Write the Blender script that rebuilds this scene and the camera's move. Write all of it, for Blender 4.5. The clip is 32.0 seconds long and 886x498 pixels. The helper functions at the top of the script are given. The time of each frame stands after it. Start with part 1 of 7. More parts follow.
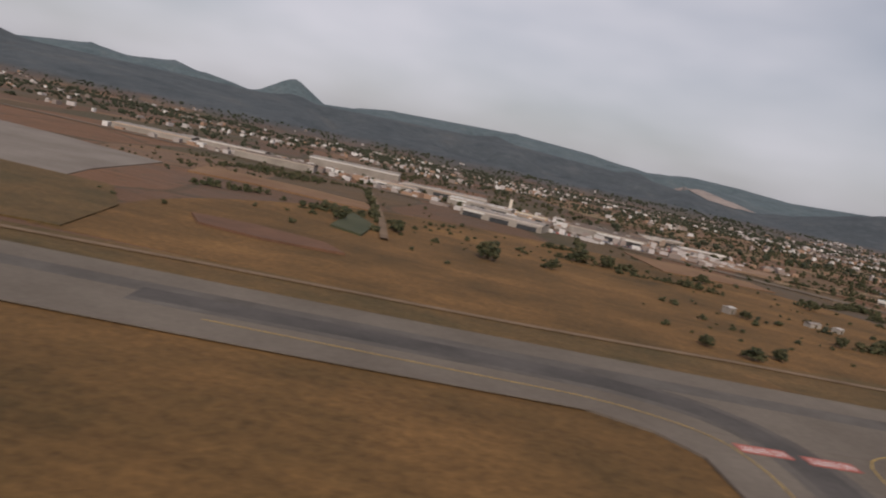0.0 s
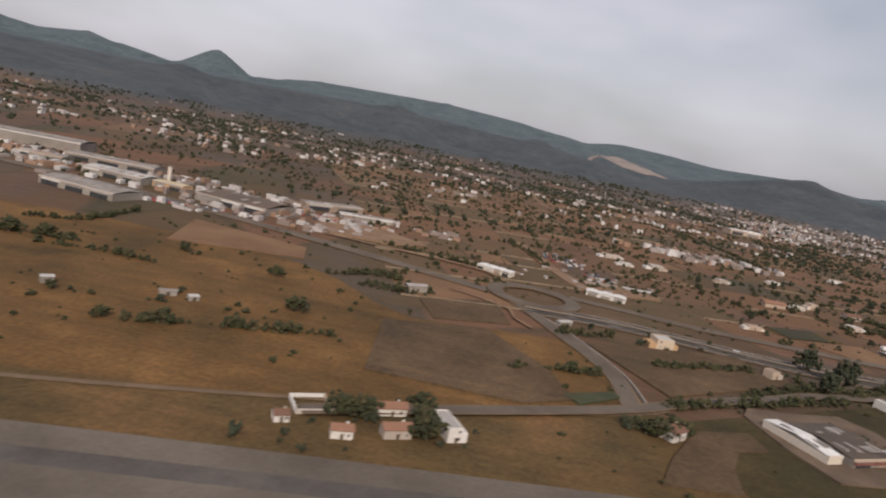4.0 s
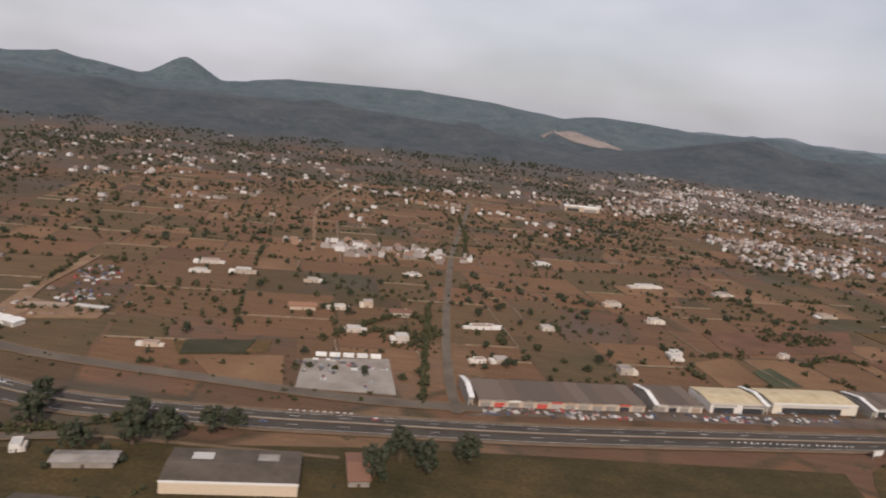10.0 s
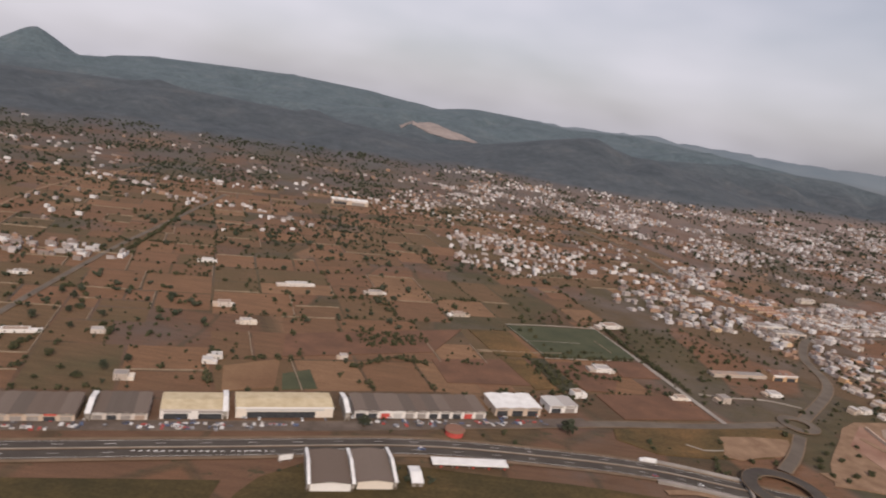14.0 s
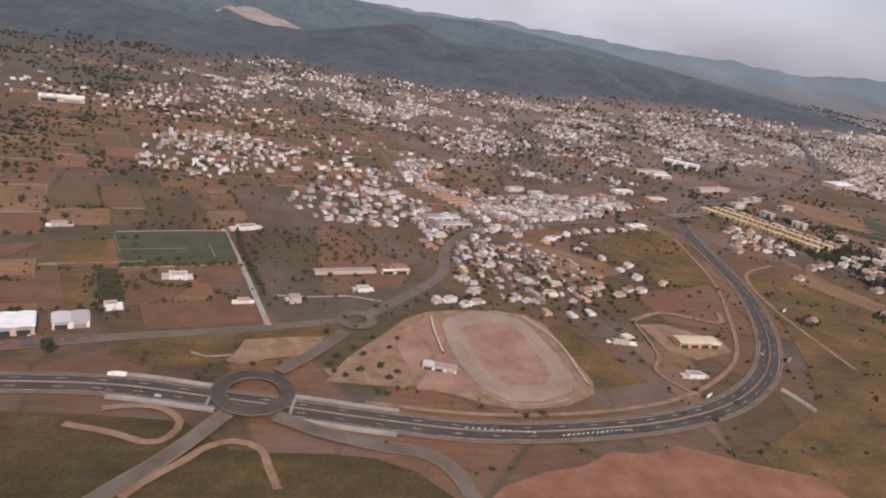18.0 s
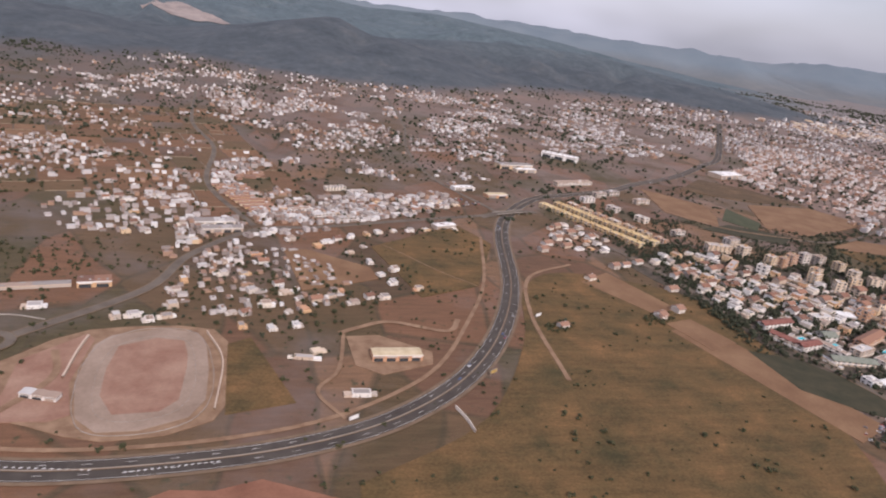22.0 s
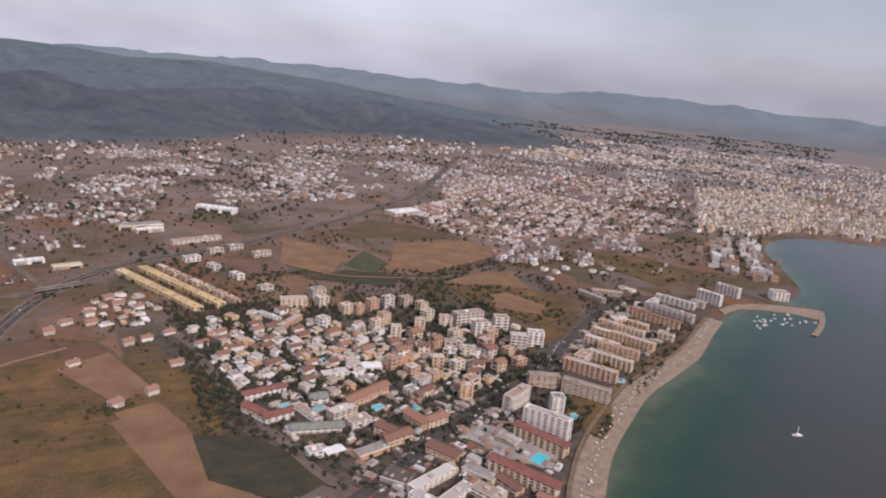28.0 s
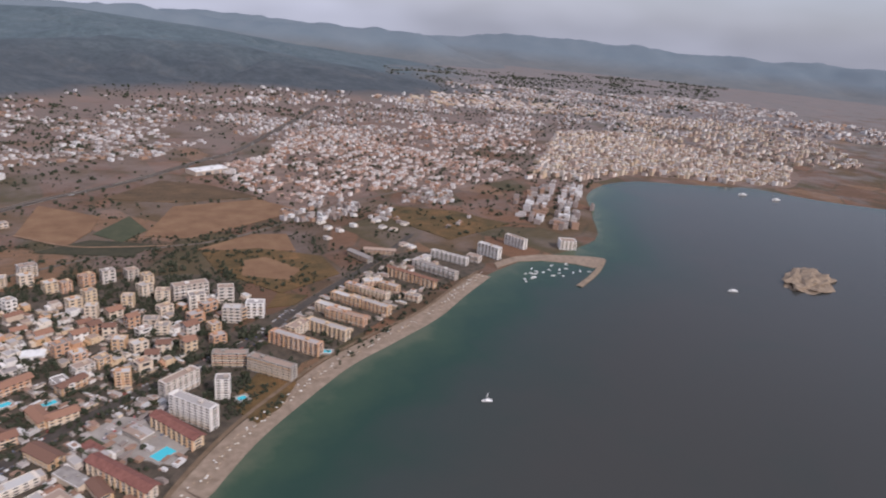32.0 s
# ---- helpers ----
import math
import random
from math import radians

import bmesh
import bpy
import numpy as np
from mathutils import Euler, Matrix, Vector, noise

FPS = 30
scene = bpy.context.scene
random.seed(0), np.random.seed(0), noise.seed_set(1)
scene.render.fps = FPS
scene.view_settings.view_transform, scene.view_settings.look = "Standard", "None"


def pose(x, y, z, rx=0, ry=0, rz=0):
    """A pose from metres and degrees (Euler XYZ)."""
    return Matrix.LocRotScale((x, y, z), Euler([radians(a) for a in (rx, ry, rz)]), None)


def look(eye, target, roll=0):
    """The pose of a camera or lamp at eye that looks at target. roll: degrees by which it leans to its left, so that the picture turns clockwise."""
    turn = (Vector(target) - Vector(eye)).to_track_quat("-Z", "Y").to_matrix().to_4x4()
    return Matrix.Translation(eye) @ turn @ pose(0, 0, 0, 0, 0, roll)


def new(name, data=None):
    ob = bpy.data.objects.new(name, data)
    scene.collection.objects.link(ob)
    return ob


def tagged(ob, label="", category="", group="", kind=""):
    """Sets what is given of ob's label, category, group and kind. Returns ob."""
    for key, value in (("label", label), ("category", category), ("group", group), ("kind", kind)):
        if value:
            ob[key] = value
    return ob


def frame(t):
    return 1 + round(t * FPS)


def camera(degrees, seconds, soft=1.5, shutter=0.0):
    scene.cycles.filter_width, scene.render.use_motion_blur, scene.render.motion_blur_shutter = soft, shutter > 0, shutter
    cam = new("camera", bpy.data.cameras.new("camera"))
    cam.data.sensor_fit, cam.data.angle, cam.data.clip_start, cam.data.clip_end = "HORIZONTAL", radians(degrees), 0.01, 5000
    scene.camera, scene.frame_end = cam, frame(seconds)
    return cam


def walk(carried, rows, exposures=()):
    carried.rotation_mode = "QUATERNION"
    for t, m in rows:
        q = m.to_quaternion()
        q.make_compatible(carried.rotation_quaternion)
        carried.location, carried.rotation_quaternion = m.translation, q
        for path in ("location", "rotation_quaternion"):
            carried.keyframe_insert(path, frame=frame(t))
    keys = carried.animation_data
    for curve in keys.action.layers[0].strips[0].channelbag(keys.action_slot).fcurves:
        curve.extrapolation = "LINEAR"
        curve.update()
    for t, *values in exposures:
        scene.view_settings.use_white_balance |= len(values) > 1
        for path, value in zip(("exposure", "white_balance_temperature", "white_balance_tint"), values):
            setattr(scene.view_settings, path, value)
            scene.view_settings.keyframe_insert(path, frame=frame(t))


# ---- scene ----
# The aircraft's line over the coastal plain; the world is laid out at about half of true size, so that the flight keeps its pace.
EXPOSURES = [(0.0, -0.2, 6550, 13), (4.5, -0.02, 6550, 13), (7.5, 0.1, 6550, 13), (9.0, 0.02, 6550, 13), (13.0, 0.04, 6600, 15), (17.0, 0.24, 6300, 18), (22.0, 0.40, 6080, 20), (26.0, 0.28, 6150, 20), (29.0, 0.24, 5980, 19), (32.0, 0.22, 5820, 17)]
cam = camera(66.74, 32.0, soft=2.0, shutter=0.4)
ROWS = [
    (0.0, 0.0, 0.0, 22.8, 5.67, -8.03, 12.21),
    (0.5, 17.5, 3.1, 25.9, 5.56, -8.08, 12.29),
    (1.0, 35.1, 6.2, 29.1, 5.13, -9.26, 12.00),
    (1.5, 52.7, 9.3, 32.3, 4.16, -9.71, 11.56),
    (2.0, 70.3, 12.5, 35.5, 3.16, -10.64, 11.43),
    (2.5, 88.0, 15.7, 38.7, 3.39, -11.26, 11.72),
    (3.0, 105.8, 19.1, 42.0, 3.25, -11.20, 11.77),
    (3.5, 123.7, 22.6, 45.2, 2.75, -10.56, 11.27),
    (4.0, 141.7, 26.3, 48.6, 2.29, -9.75, 11.42),
    (4.5, 159.8, 30.1, 51.9, 2.75, -8.68, 10.80),
    (6.5, 233.4, 45.8, 65.6, 8.99, -11.69, 8.31),
    (7.0, 251.9, 49.6, 69.0, 9.02, -10.99, 8.89),
    (7.5, 270.5, 53.3, 72.3, 9.27, -8.93, 8.73),
    (8.0, 289.1, 56.8, 75.6, 9.65, -6.89, 8.80),
    (8.5, 307.7, 59.9, 78.9, 9.01, -5.18, 8.64),
    (9.0, 326.2, 62.9, 82.1, 7.67, -5.72, 8.14),
    (9.5, 344.8, 65.5, 85.3, 5.52, -8.41, 7.78),
    (10.0, 363.4, 67.9, 88.5, 4.94, -11.39, 6.63),
    (10.5, 382.0, 70.1, 91.7, 3.95, -8.51, 6.36),
    (11.0, 400.7, 72.0, 94.8, 3.03, -10.50, 4.96),
    (11.5, 419.4, 73.6, 98.0, 1.42, -11.60, 4.32),
    (12.0, 438.2, 75.0, 101.1, 0.04, -9.27, 7.40),
    (12.5, 457.1, 76.1, 104.3, -0.85, -8.49, 8.89),
    (13.0, 476.0, 77.0, 107.5, -1.78, -9.94, 8.76),
    (13.5, 494.9, 77.7, 110.7, -2.48, -10.93, 8.79),
    (15.5, 570.9, 78.8, 123.2, -6.01, -12.73, 9.18),
    (16.0, 589.8, 78.8, 126.1, -7.32, -13.67, 9.18),
    (16.5, 608.7, 78.8, 129.0, -9.25, -15.01, 8.89),
    (17.0, 627.6, 78.7, 131.7, -12.43, -17.33, 9.36),
    (17.5, 646.4, 78.5, 134.4, -13.45, -18.30, 9.18),
    (18.0, 665.1, 78.2, 137.0, -14.41, -18.90, 9.30),
    (18.5, 683.8, 77.9, 139.5, -13.68, -18.50, 9.52),
    (19.0, 702.5, 77.5, 142.0, -12.64, -18.80, 9.40),
    (19.5, 721.1, 77.0, 144.5, -13.45, -18.44, 10.07),
    (20.0, 739.6, 76.5, 146.9, -13.94, -19.35, 9.43),
    (20.5, 758.1, 75.8, 149.4, -14.19, -19.21, 8.90),
    (21.0, 776.6, 75.1, 151.8, -14.48, -19.33, 8.59),
    (21.5, 794.5, 74.3, 154.3, -15.19, -19.41, 8.40),
    (22.0, 812.7, 73.3, 156.8, -15.42, -19.34, 8.44),
    (22.5, 831.1, 72.2, 159.2, -16.62, -19.17, 7.41),
    (23.0, 849.7, 71.1, 161.8, -17.29, -17.90, 7.95),
    (23.5, 868.4, 69.8, 164.3, -17.64, -16.59, 8.33),
    (24.0, 887.3, 68.3, 166.8, -18.91, -16.75, 7.22),
    (24.5, 906.3, 66.5, 169.3, -18.90, -14.48, 7.68),
    (25.0, 925.5, 64.6, 171.7, -19.04, -12.92, 7.25),
    (25.5, 944.6, 62.4, 174.1, -18.98, -11.47, 6.76),
    (26.0, 963.9, 60.0, 176.4, -22.05, -8.46, 5.90),
    (26.5, 983.3, 57.3, 178.7, -27.01, -11.79, 5.68),
    (28.5, 1060.0, 43.0, 187.4, -28.80, -16.40, 6.06),
    (29.0, 1079.1, 38.6, 189.4, -31.62, -18.84, 7.20),
    (29.5, 1098.1, 33.9, 191.2, -31.32, -18.94, 5.94),
    (30.0, 1116.8, 29.0, 193.0, -32.33, -18.60, 5.66),
    (30.5, 1135.5, 23.7, 194.6, -31.33, -19.91, 5.37),
    (31.0, 1154.1, 18.4, 196.1, -32.32, -19.18, 5.51),
    (31.5, 1172.6, 12.9, 197.4, -32.92, -18.80, 5.24),
    (32.0, 1191.0, 7.4, 198.5, -34.18, -18.44, 5.10),
]


def seat(x, y, z, yaw, pitch, roll):
    return pose(x, y, z, 90 + pitch, 0, yaw) @ pose(0, 0, 0, 0, 0, roll)


walk(cam, [(r[0], seat(*r[1:])) for r in ROWS], exposures=EXPOSURES)

# ---- world and sun ----
SUN_EL, SUN_AZ = radians(37), radians(170)  # azimuth from +y towards +x
world = bpy.data.worlds.new("hazy_sky")
scene.world = world
world.use_nodes = True
wn, wl = world.node_tree.nodes, world.node_tree.links
wn.clear()
w_out = wn.new("ShaderNodeOutputWorld")
w_bg = wn.new("ShaderNodeBackground")
w_sky = wn.new("ShaderNodeTexSky")
w_sky.sky_type = "NISHITA"
w_sky.sun_disc = False
w_sky.sun_elevation, w_sky.sun_rotation = SUN_EL, SUN_AZ
w_sky.dust_density, w_sky.air_density, w_sky.ozone_density = 3.0, 1.2, 1.5
w_co = wn.new("ShaderNodeTexCoord")
w_map = wn.new("ShaderNodeMapping")
w_map.inputs["Scale"].default_value = (1.2, 1.2, 3.2)
w_noise = wn.new("ShaderNodeTexNoise")
w_noise.inputs["Scale"].default_value, w_noise.inputs["Detail"].default_value = 1.8, 3.5
w_ramp = wn.new("ShaderNodeValToRGB")
w_ramp.color_ramp.elements[0].position, w_ramp.color_ramp.elements[1].position = 0.36, 0.66
w_ramp.color_ramp.elements[0].color, w_ramp.color_ramp.elements[1].color = (0.5, 0.5, 0.5, 1), (0.9, 0.9, 0.9, 1)
w_mix = wn.new("ShaderNodeMix")
w_mix.data_type = "RGBA"
w_cloud = wn.new("ShaderNodeRGB")
w_cloud.outputs[0].default_value = (10.1, 10.05, 10.9, 1)
wl.new(w_co.outputs["Generated"], w_map.inputs["Vector"])
wl.new(w_map.outputs[0], w_noise.inputs["Vector"])
wl.new(w_noise.outputs["Fac"], w_ramp.inputs[0])
w_sep = wn.new("ShaderNodeSeparateXYZ")
wl.new(w_co.outputs["Generated"], w_sep.inputs[0])
w_east = wn.new("ShaderNodeMapRange")
w_east.inputs[1].default_value, w_east.inputs[2].default_value, w_east.inputs[3].default_value, w_east.inputs[4].default_value = 0.1, 0.85, 1.0, 0.55
wl.new(w_sep.outputs[0], w_east.inputs[0])
w_thin = wn.new("ShaderNodeMath")
w_thin.operation = "MULTIPLY"
wl.new(w_ramp.outputs[0], w_thin.inputs[0])
wl.new(w_east.outputs[0], w_thin.inputs[1])
wl.new(w_thin.outputs[0], w_mix.inputs[0])
wl.new(w_sky.outputs[0], w_mix.inputs[6])
wl.new(w_cloud.outputs[0], w_mix.inputs[7])
wl.new(w_mix.outputs[2], w_bg.inputs[0])
w_bg.inputs[1].default_value = 0.075
wl.new(w_bg.outputs[0], w_out.inputs[0])

sun_data = bpy.data.lights.new("sun", "SUN")
sun_data.energy, sun_data.angle, sun_data.color = 2.9, radians(2), (1.0, 0.895, 0.76)
sun = new("sun", sun_data)
sun_dir = Vector((math.sin(SUN_AZ) * math.cos(SUN_EL), math.cos(SUN_AZ) * math.cos(SUN_EL), math.sin(SUN_EL)))
sun.matrix_basis = look(sun_dir * 100, (0, 0, 0))


# ---- materials ----
class Nodes:
    """A small builder for one node material."""

    def __init__(self, name, rough=0.85, metal=0.0):
        self.mat = bpy.data.materials.new(name)
        self.mat.use_nodes = True
        self.n, self.l = self.mat.node_tree.nodes, self.mat.node_tree.links
        self.bsdf = self.n["Principled BSDF"]
        self.bsdf.inputs["Roughness"].default_value = rough
        self.bsdf.inputs["Metallic"].default_value = metal
        self.bsdf.inputs["Specular IOR Level"].default_value = 0.25
        self.where = self.n.new("ShaderNodeNewGeometry").outputs["Position"]

    def place(self, scale=(1, 1, 1), turn=0.0):
        m = self.n.new("ShaderNodeMapping")
        m.inputs["Scale"].default_value = scale
        m.inputs["Rotation"].default_value = (0, 0, turn)
        self.l.new(self.where, m.inputs["Vector"])
        return m.outputs[0]

    def noise(self, scale, detail=4, rough=0.55, at=None):
        t = self.n.new("ShaderNodeTexNoise")
        t.inputs["Scale"].default_value, t.inputs["Detail"].default_value, t.inputs["Roughness"].default_value = scale, detail, rough
        self.l.new(at or self.where, t.inputs["Vector"])
        return t.outputs["Fac"]

    def cells(self, scale, at=None, feature="F1"):
        t = self.n.new("ShaderNodeTexVoronoi")
        t.feature = feature
        t.inputs["Scale"].default_value = scale
        self.l.new(at or self.where, t.inputs["Vector"])
        return t

    def ramp(self, fac, stops, hard=False):
        r = self.n.new("ShaderNodeValToRGB")
        e = r.color_ramp.elements
        while len(e) < len(stops):
            e.new(0.5)
        for el, (p, c) in zip(e, stops):
            el.position = p
            el.color = (*(c if isinstance(c, tuple) else (c, c, c)), 1)
        if hard:
            r.color_ramp.interpolation = "CONSTANT"
        self.l.new(fac, r.inputs[0])
        return r.outputs[0]

    def mix(self, fac, a, b, blend="MIX"):
        m = self.n.new("ShaderNodeMix")
        m.data_type, m.blend_type = "RGBA", blend
        for socket, v in ((m.inputs[0], fac), (m.inputs[6], a), (m.inputs[7], b)):
            if hasattr(v, "links"):
                self.l.new(v, socket)
            else:
                socket.default_value = v if not isinstance(v, tuple) else (*v, 1)
        return m.outputs[2]

    def math(self, op, a, b=0.0):
        m = self.n.new("ShaderNodeMath")
        m.operation = op
        for socket, v in zip(m.inputs, (a, b)):
            if hasattr(v, "links"):
                self.l.new(v, socket)
            else:
                socket.default_value = v
        return m.outputs[0]

    def out(self, colour, bump=None, strength=0.3, dist=0.1):
        if hasattr(colour, "links"):
            self.l.new(colour, self.bsdf.inputs["Base Color"])
        else:
            self.bsdf.inputs["Base Color"].default_value = (*colour, 1)
        if bump is not None:
            b = self.n.new("ShaderNodeBump")
            b.inputs["Strength"].default_value, b.inputs["Distance"].default_value = strength, dist
            self.l.new(bump, b.inputs["Height"])
            self.l.new(b.outputs[0], self.bsdf.inputs["Normal"])
        return self.mat


def rough_mat(name, dark, light, scale=0.5, fine=6.0, rough=0.9, metal=0.0):
    """A weathered surface: broad stains between two tones and a fine grain over them."""
    s = Nodes(name, rough, metal)
    broad, grain = s.noise(scale, 5), s.noise(fine, 3)
    c = s.ramp(broad, [(0.3, dark), (0.7, light)])
    c = s.mix(0.35, c, s.ramp(grain, [(0.3, 0.55), (0.7, 1.0)]), "MULTIPLY")
    return s.out(c, grain, 0.25, 0.05)


def varied_mat(name, tones, rough=0.85, island=False, fine=2.5):
    """One of several tones for each object (or each loose piece), with dirt."""
    s = Nodes(name, rough)
    if island:
        pick = s.n.new("ShaderNodeNewGeometry").outputs["Random Per Island"]
    else:
        pick = s.n.new("ShaderNodeObjectInfo").outputs["Random"]
    stops = [(i / len(tones), t) for i, t in enumerate(tones)]
    c = s.ramp(pick, stops, hard=True)
    dirt = s.noise(fine, 4)
    c = s.mix(0.4, c, s.ramp(dirt, [(0.25, 0.6), (0.65, 1.0)]), "MULTIPLY")
    return s.out(c, dirt, 0.15, 0.05)


def meadow_mat(name, dark, light, dry):
    """Rough grass: broad drifts, mown or trodden streaks, and tufts."""
    s = Nodes(name, 0.95)
    c = s.ramp(s.noise(0.035, 6, 0.65), [(0.3, dark), (0.55, light), (0.75, dry)])
    streak = s.noise(0.22, 5, 0.65, s.place((0.12, 1, 1), 0.22))
    c = s.mix(0.42, c, s.ramp(streak, [(0.3, 0.55), (0.7, 1.35)]), "MULTIPLY")
    tuft = s.noise(0.9, 5, 0.75)
    c = s.mix(0.75, c, s.ramp(tuft, [(0.3, 0.5), (0.7, 1.4)]), "MULTIPLY")
    return s.out(c, tuft, 0.5, 0.25)


def ground_mat():
    """Dry fields, fallow red soil, olive grass and scrub; pine woods on the hills; haze painted into the far tones."""
    s = Nodes("dry_plain", 0.95)
    bend = s.noise(0.006, 3)
    at = s.n.new("ShaderNodeVectorMath")
    at.operation = "MULTIPLY_ADD"
    s.l.new(bend, at.inputs[0])
    at.inputs[1].default_value = (30, 30, 0)
    s.l.new(s.place((1, 0.6, 0), 0.35), at.inputs[2])
    plots = s.cells(0.021, at.outputs[0])
    rim = s.cells(0.021, at.outputs[0], "DISTANCE_TO_EDGE")
    sep = s.n.new("ShaderNodeSeparateColor")
    s.l.new(plots.outputs["Color"], sep.inputs[0])
    field = s.ramp(sep.outputs[0], [
        (0.0, (0.124, 0.068, 0.042)), (0.16, (0.085, 0.060, 0.030)), (0.30, (0.170, 0.085, 0.048)), (0.44, (0.060, 0.056, 0.028)),
        (0.55, (0.128, 0.068, 0.042)), (0.66, (0.105, 0.070, 0.038)), (0.78, (0.200, 0.115, 0.066)), (0.90, (0.075, 0.050, 0.030))], hard=True)
    field = s.mix(s.ramp(rim.outputs["Distance"], [(0.012, 0.7), (0.035, 0.0)]), field, (0.045, 0.042, 0.024))
    blot = s.noise(0.022, 6, 0.6)
    field = s.mix(0.34, field, s.ramp(blot, [(0.25, (0.052, 0.044, 0.024)), (0.5, (0.115, 0.068, 0.038)), (0.75, (0.175, 0.098, 0.056))]))
    streak = s.noise(0.35, 4, 0.6, s.place((0.15, 1, 1), 0.25))
    field = s.mix(0.5, field, s.ramp(streak, [(0.3, 0.6), (0.7, 1.25)]), "MULTIPLY")
    grain = s.noise(1.6, 5, 0.7)
    field = s.mix(0.6, field, s.ramp(grain, [(0.3, 0.5), (0.7, 1.3)]), "MULTIPLY")
    scrub = s.noise(0.16, 4, 0.65)
    field = s.mix(s.ramp(scrub, [(0.60, 0.0), (0.68, 0.75)]), field, (0.042, 0.045, 0.022))
    sepy = s.n.new("ShaderNodeSeparateXYZ")
    s.l.new(s.where, sepy.inputs[0])
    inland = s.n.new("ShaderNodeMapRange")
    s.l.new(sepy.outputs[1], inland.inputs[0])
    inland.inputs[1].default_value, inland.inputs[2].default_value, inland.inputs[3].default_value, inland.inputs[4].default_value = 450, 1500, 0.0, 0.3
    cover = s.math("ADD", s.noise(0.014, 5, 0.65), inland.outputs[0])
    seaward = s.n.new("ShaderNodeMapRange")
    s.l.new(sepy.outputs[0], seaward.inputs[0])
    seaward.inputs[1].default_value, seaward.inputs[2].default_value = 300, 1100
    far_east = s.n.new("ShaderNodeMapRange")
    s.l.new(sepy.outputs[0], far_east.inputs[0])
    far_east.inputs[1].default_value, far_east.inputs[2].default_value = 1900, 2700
    # Cover tone pales seaward and greys eastward, painting haze into the plain.
    hazed_upland = s.mix(far_east.outputs[0], s.mix(seaward.outputs[0], (0.080, 0.071, 0.064), (0.178, 0.134, 0.118)), (0.185, 0.170, 0.170))
    field = s.mix(s.ramp(cover, [(0.50, 0.0), (0.74, 0.72)]), field, hazed_upland)
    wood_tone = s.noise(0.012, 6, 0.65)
    # Wood tones carry painted haze: bluish in front, paler and bluer behind.
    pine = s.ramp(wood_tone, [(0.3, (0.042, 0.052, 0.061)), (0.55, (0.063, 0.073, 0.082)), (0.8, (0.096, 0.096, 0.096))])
    hazed_wood = s.ramp(wood_tone, [(0.3, (0.064, 0.086, 0.098)), (0.55, (0.084, 0.110, 0.123)), (0.8, (0.118, 0.134, 0.142))])
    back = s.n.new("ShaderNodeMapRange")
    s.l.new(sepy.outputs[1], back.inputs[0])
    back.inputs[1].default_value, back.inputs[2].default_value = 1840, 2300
    wood = s.mix(back.outputs[0], pine, hazed_wood)
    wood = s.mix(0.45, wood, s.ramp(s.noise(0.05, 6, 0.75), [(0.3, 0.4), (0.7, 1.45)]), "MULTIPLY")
    sepz = s.n.new("ShaderNodeSeparateXYZ")
    s.l.new(s.where, sepz.inputs[0])
    rise = s.math("ADD", sepz.outputs[2], s.math("MULTIPLY", s.math("SUBTRACT", s.noise(0.006, 4), 0.5), 18.0))
    high = s.n.new("ShaderNodeMapRange")
    s.l.new(rise, high.inputs[0])
    high.inputs[1].default_value, high.inputs[2].default_value = 2.0, 16.0
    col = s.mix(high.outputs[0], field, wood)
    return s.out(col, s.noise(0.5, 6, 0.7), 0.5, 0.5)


def plot_mat():
    """Small fields: one soil or crop tone each, with drifts, plough streaks and tufts."""
    s = Nodes("plot_soil", 0.95)
    tones = [(0.165, 0.086, 0.047), (0.132, 0.075, 0.041), (0.195, 0.103, 0.056), (0.092, 0.067, 0.033), (0.150, 0.079, 0.045), (0.215, 0.122, 0.068), (0.115, 0.074, 0.038), (0.175, 0.090, 0.051), (0.076, 0.062, 0.031)]
    c = s.ramp(s.n.new("ShaderNodeNewGeometry").outputs["Random Per Island"], [(i / len(tones), t) for i, t in enumerate(tones)], hard=True)
    c = s.mix(s.ramp(s.noise(0.03, 6, 0.65), [(0.3, 0.0), (0.65, 0.75)]), c, (0.132, 0.077, 0.042))
    c = s.mix(0.5, c, s.ramp(s.noise(0.35, 4, 0.6, s.place((0.15, 1, 1), 0.29)), [(0.3, 0.65), (0.7, 1.25)]), "MULTIPLY")
    tuft = s.noise(1.2, 5, 0.75)
    c = s.mix(0.7, c, s.ramp(tuft, [(0.3, 0.55), (0.7, 1.35)]), "MULTIPLY")
    return s.out(c, tuft, 0.5, 0.25)


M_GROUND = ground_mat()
M_ASPHALT = rough_mat("worn_asphalt", (0.092, 0.073, 0.057), (0.150, 0.123, 0.098), 0.08, 2.0)
M_HIGHWAY = rough_mat("dark_asphalt", (0.050, 0.041, 0.035), (0.082, 0.069, 0.058), 0.1, 2.0)
M_TAXI = rough_mat("grey_taxiway_asphalt", (0.105, 0.085, 0.068), (0.165, 0.138, 0.114), 0.05, 1.5)
M_CONCRETE = rough_mat("pale_concrete", (0.22, 0.19, 0.165), (0.34, 0.305, 0.27), 0.12, 1.8)
M_DIRT = rough_mat("pale_dirt", (0.165, 0.098, 0.058), (0.275, 0.178, 0.112), 0.15, 1.5)
M_VERGE = rough_mat("brown_verge", (0.125, 0.085, 0.054), (0.195, 0.135, 0.088), 0.15, 1.5)
M_REDSOIL = rough_mat("red_soil", (0.16, 0.072, 0.044), (0.26, 0.125, 0.078), 0.09, 1.2)
M_ARENA = rough_mat("arena_sand", (0.215, 0.152, 0.112), (0.32, 0.24, 0.185), 0.06, 1.0)
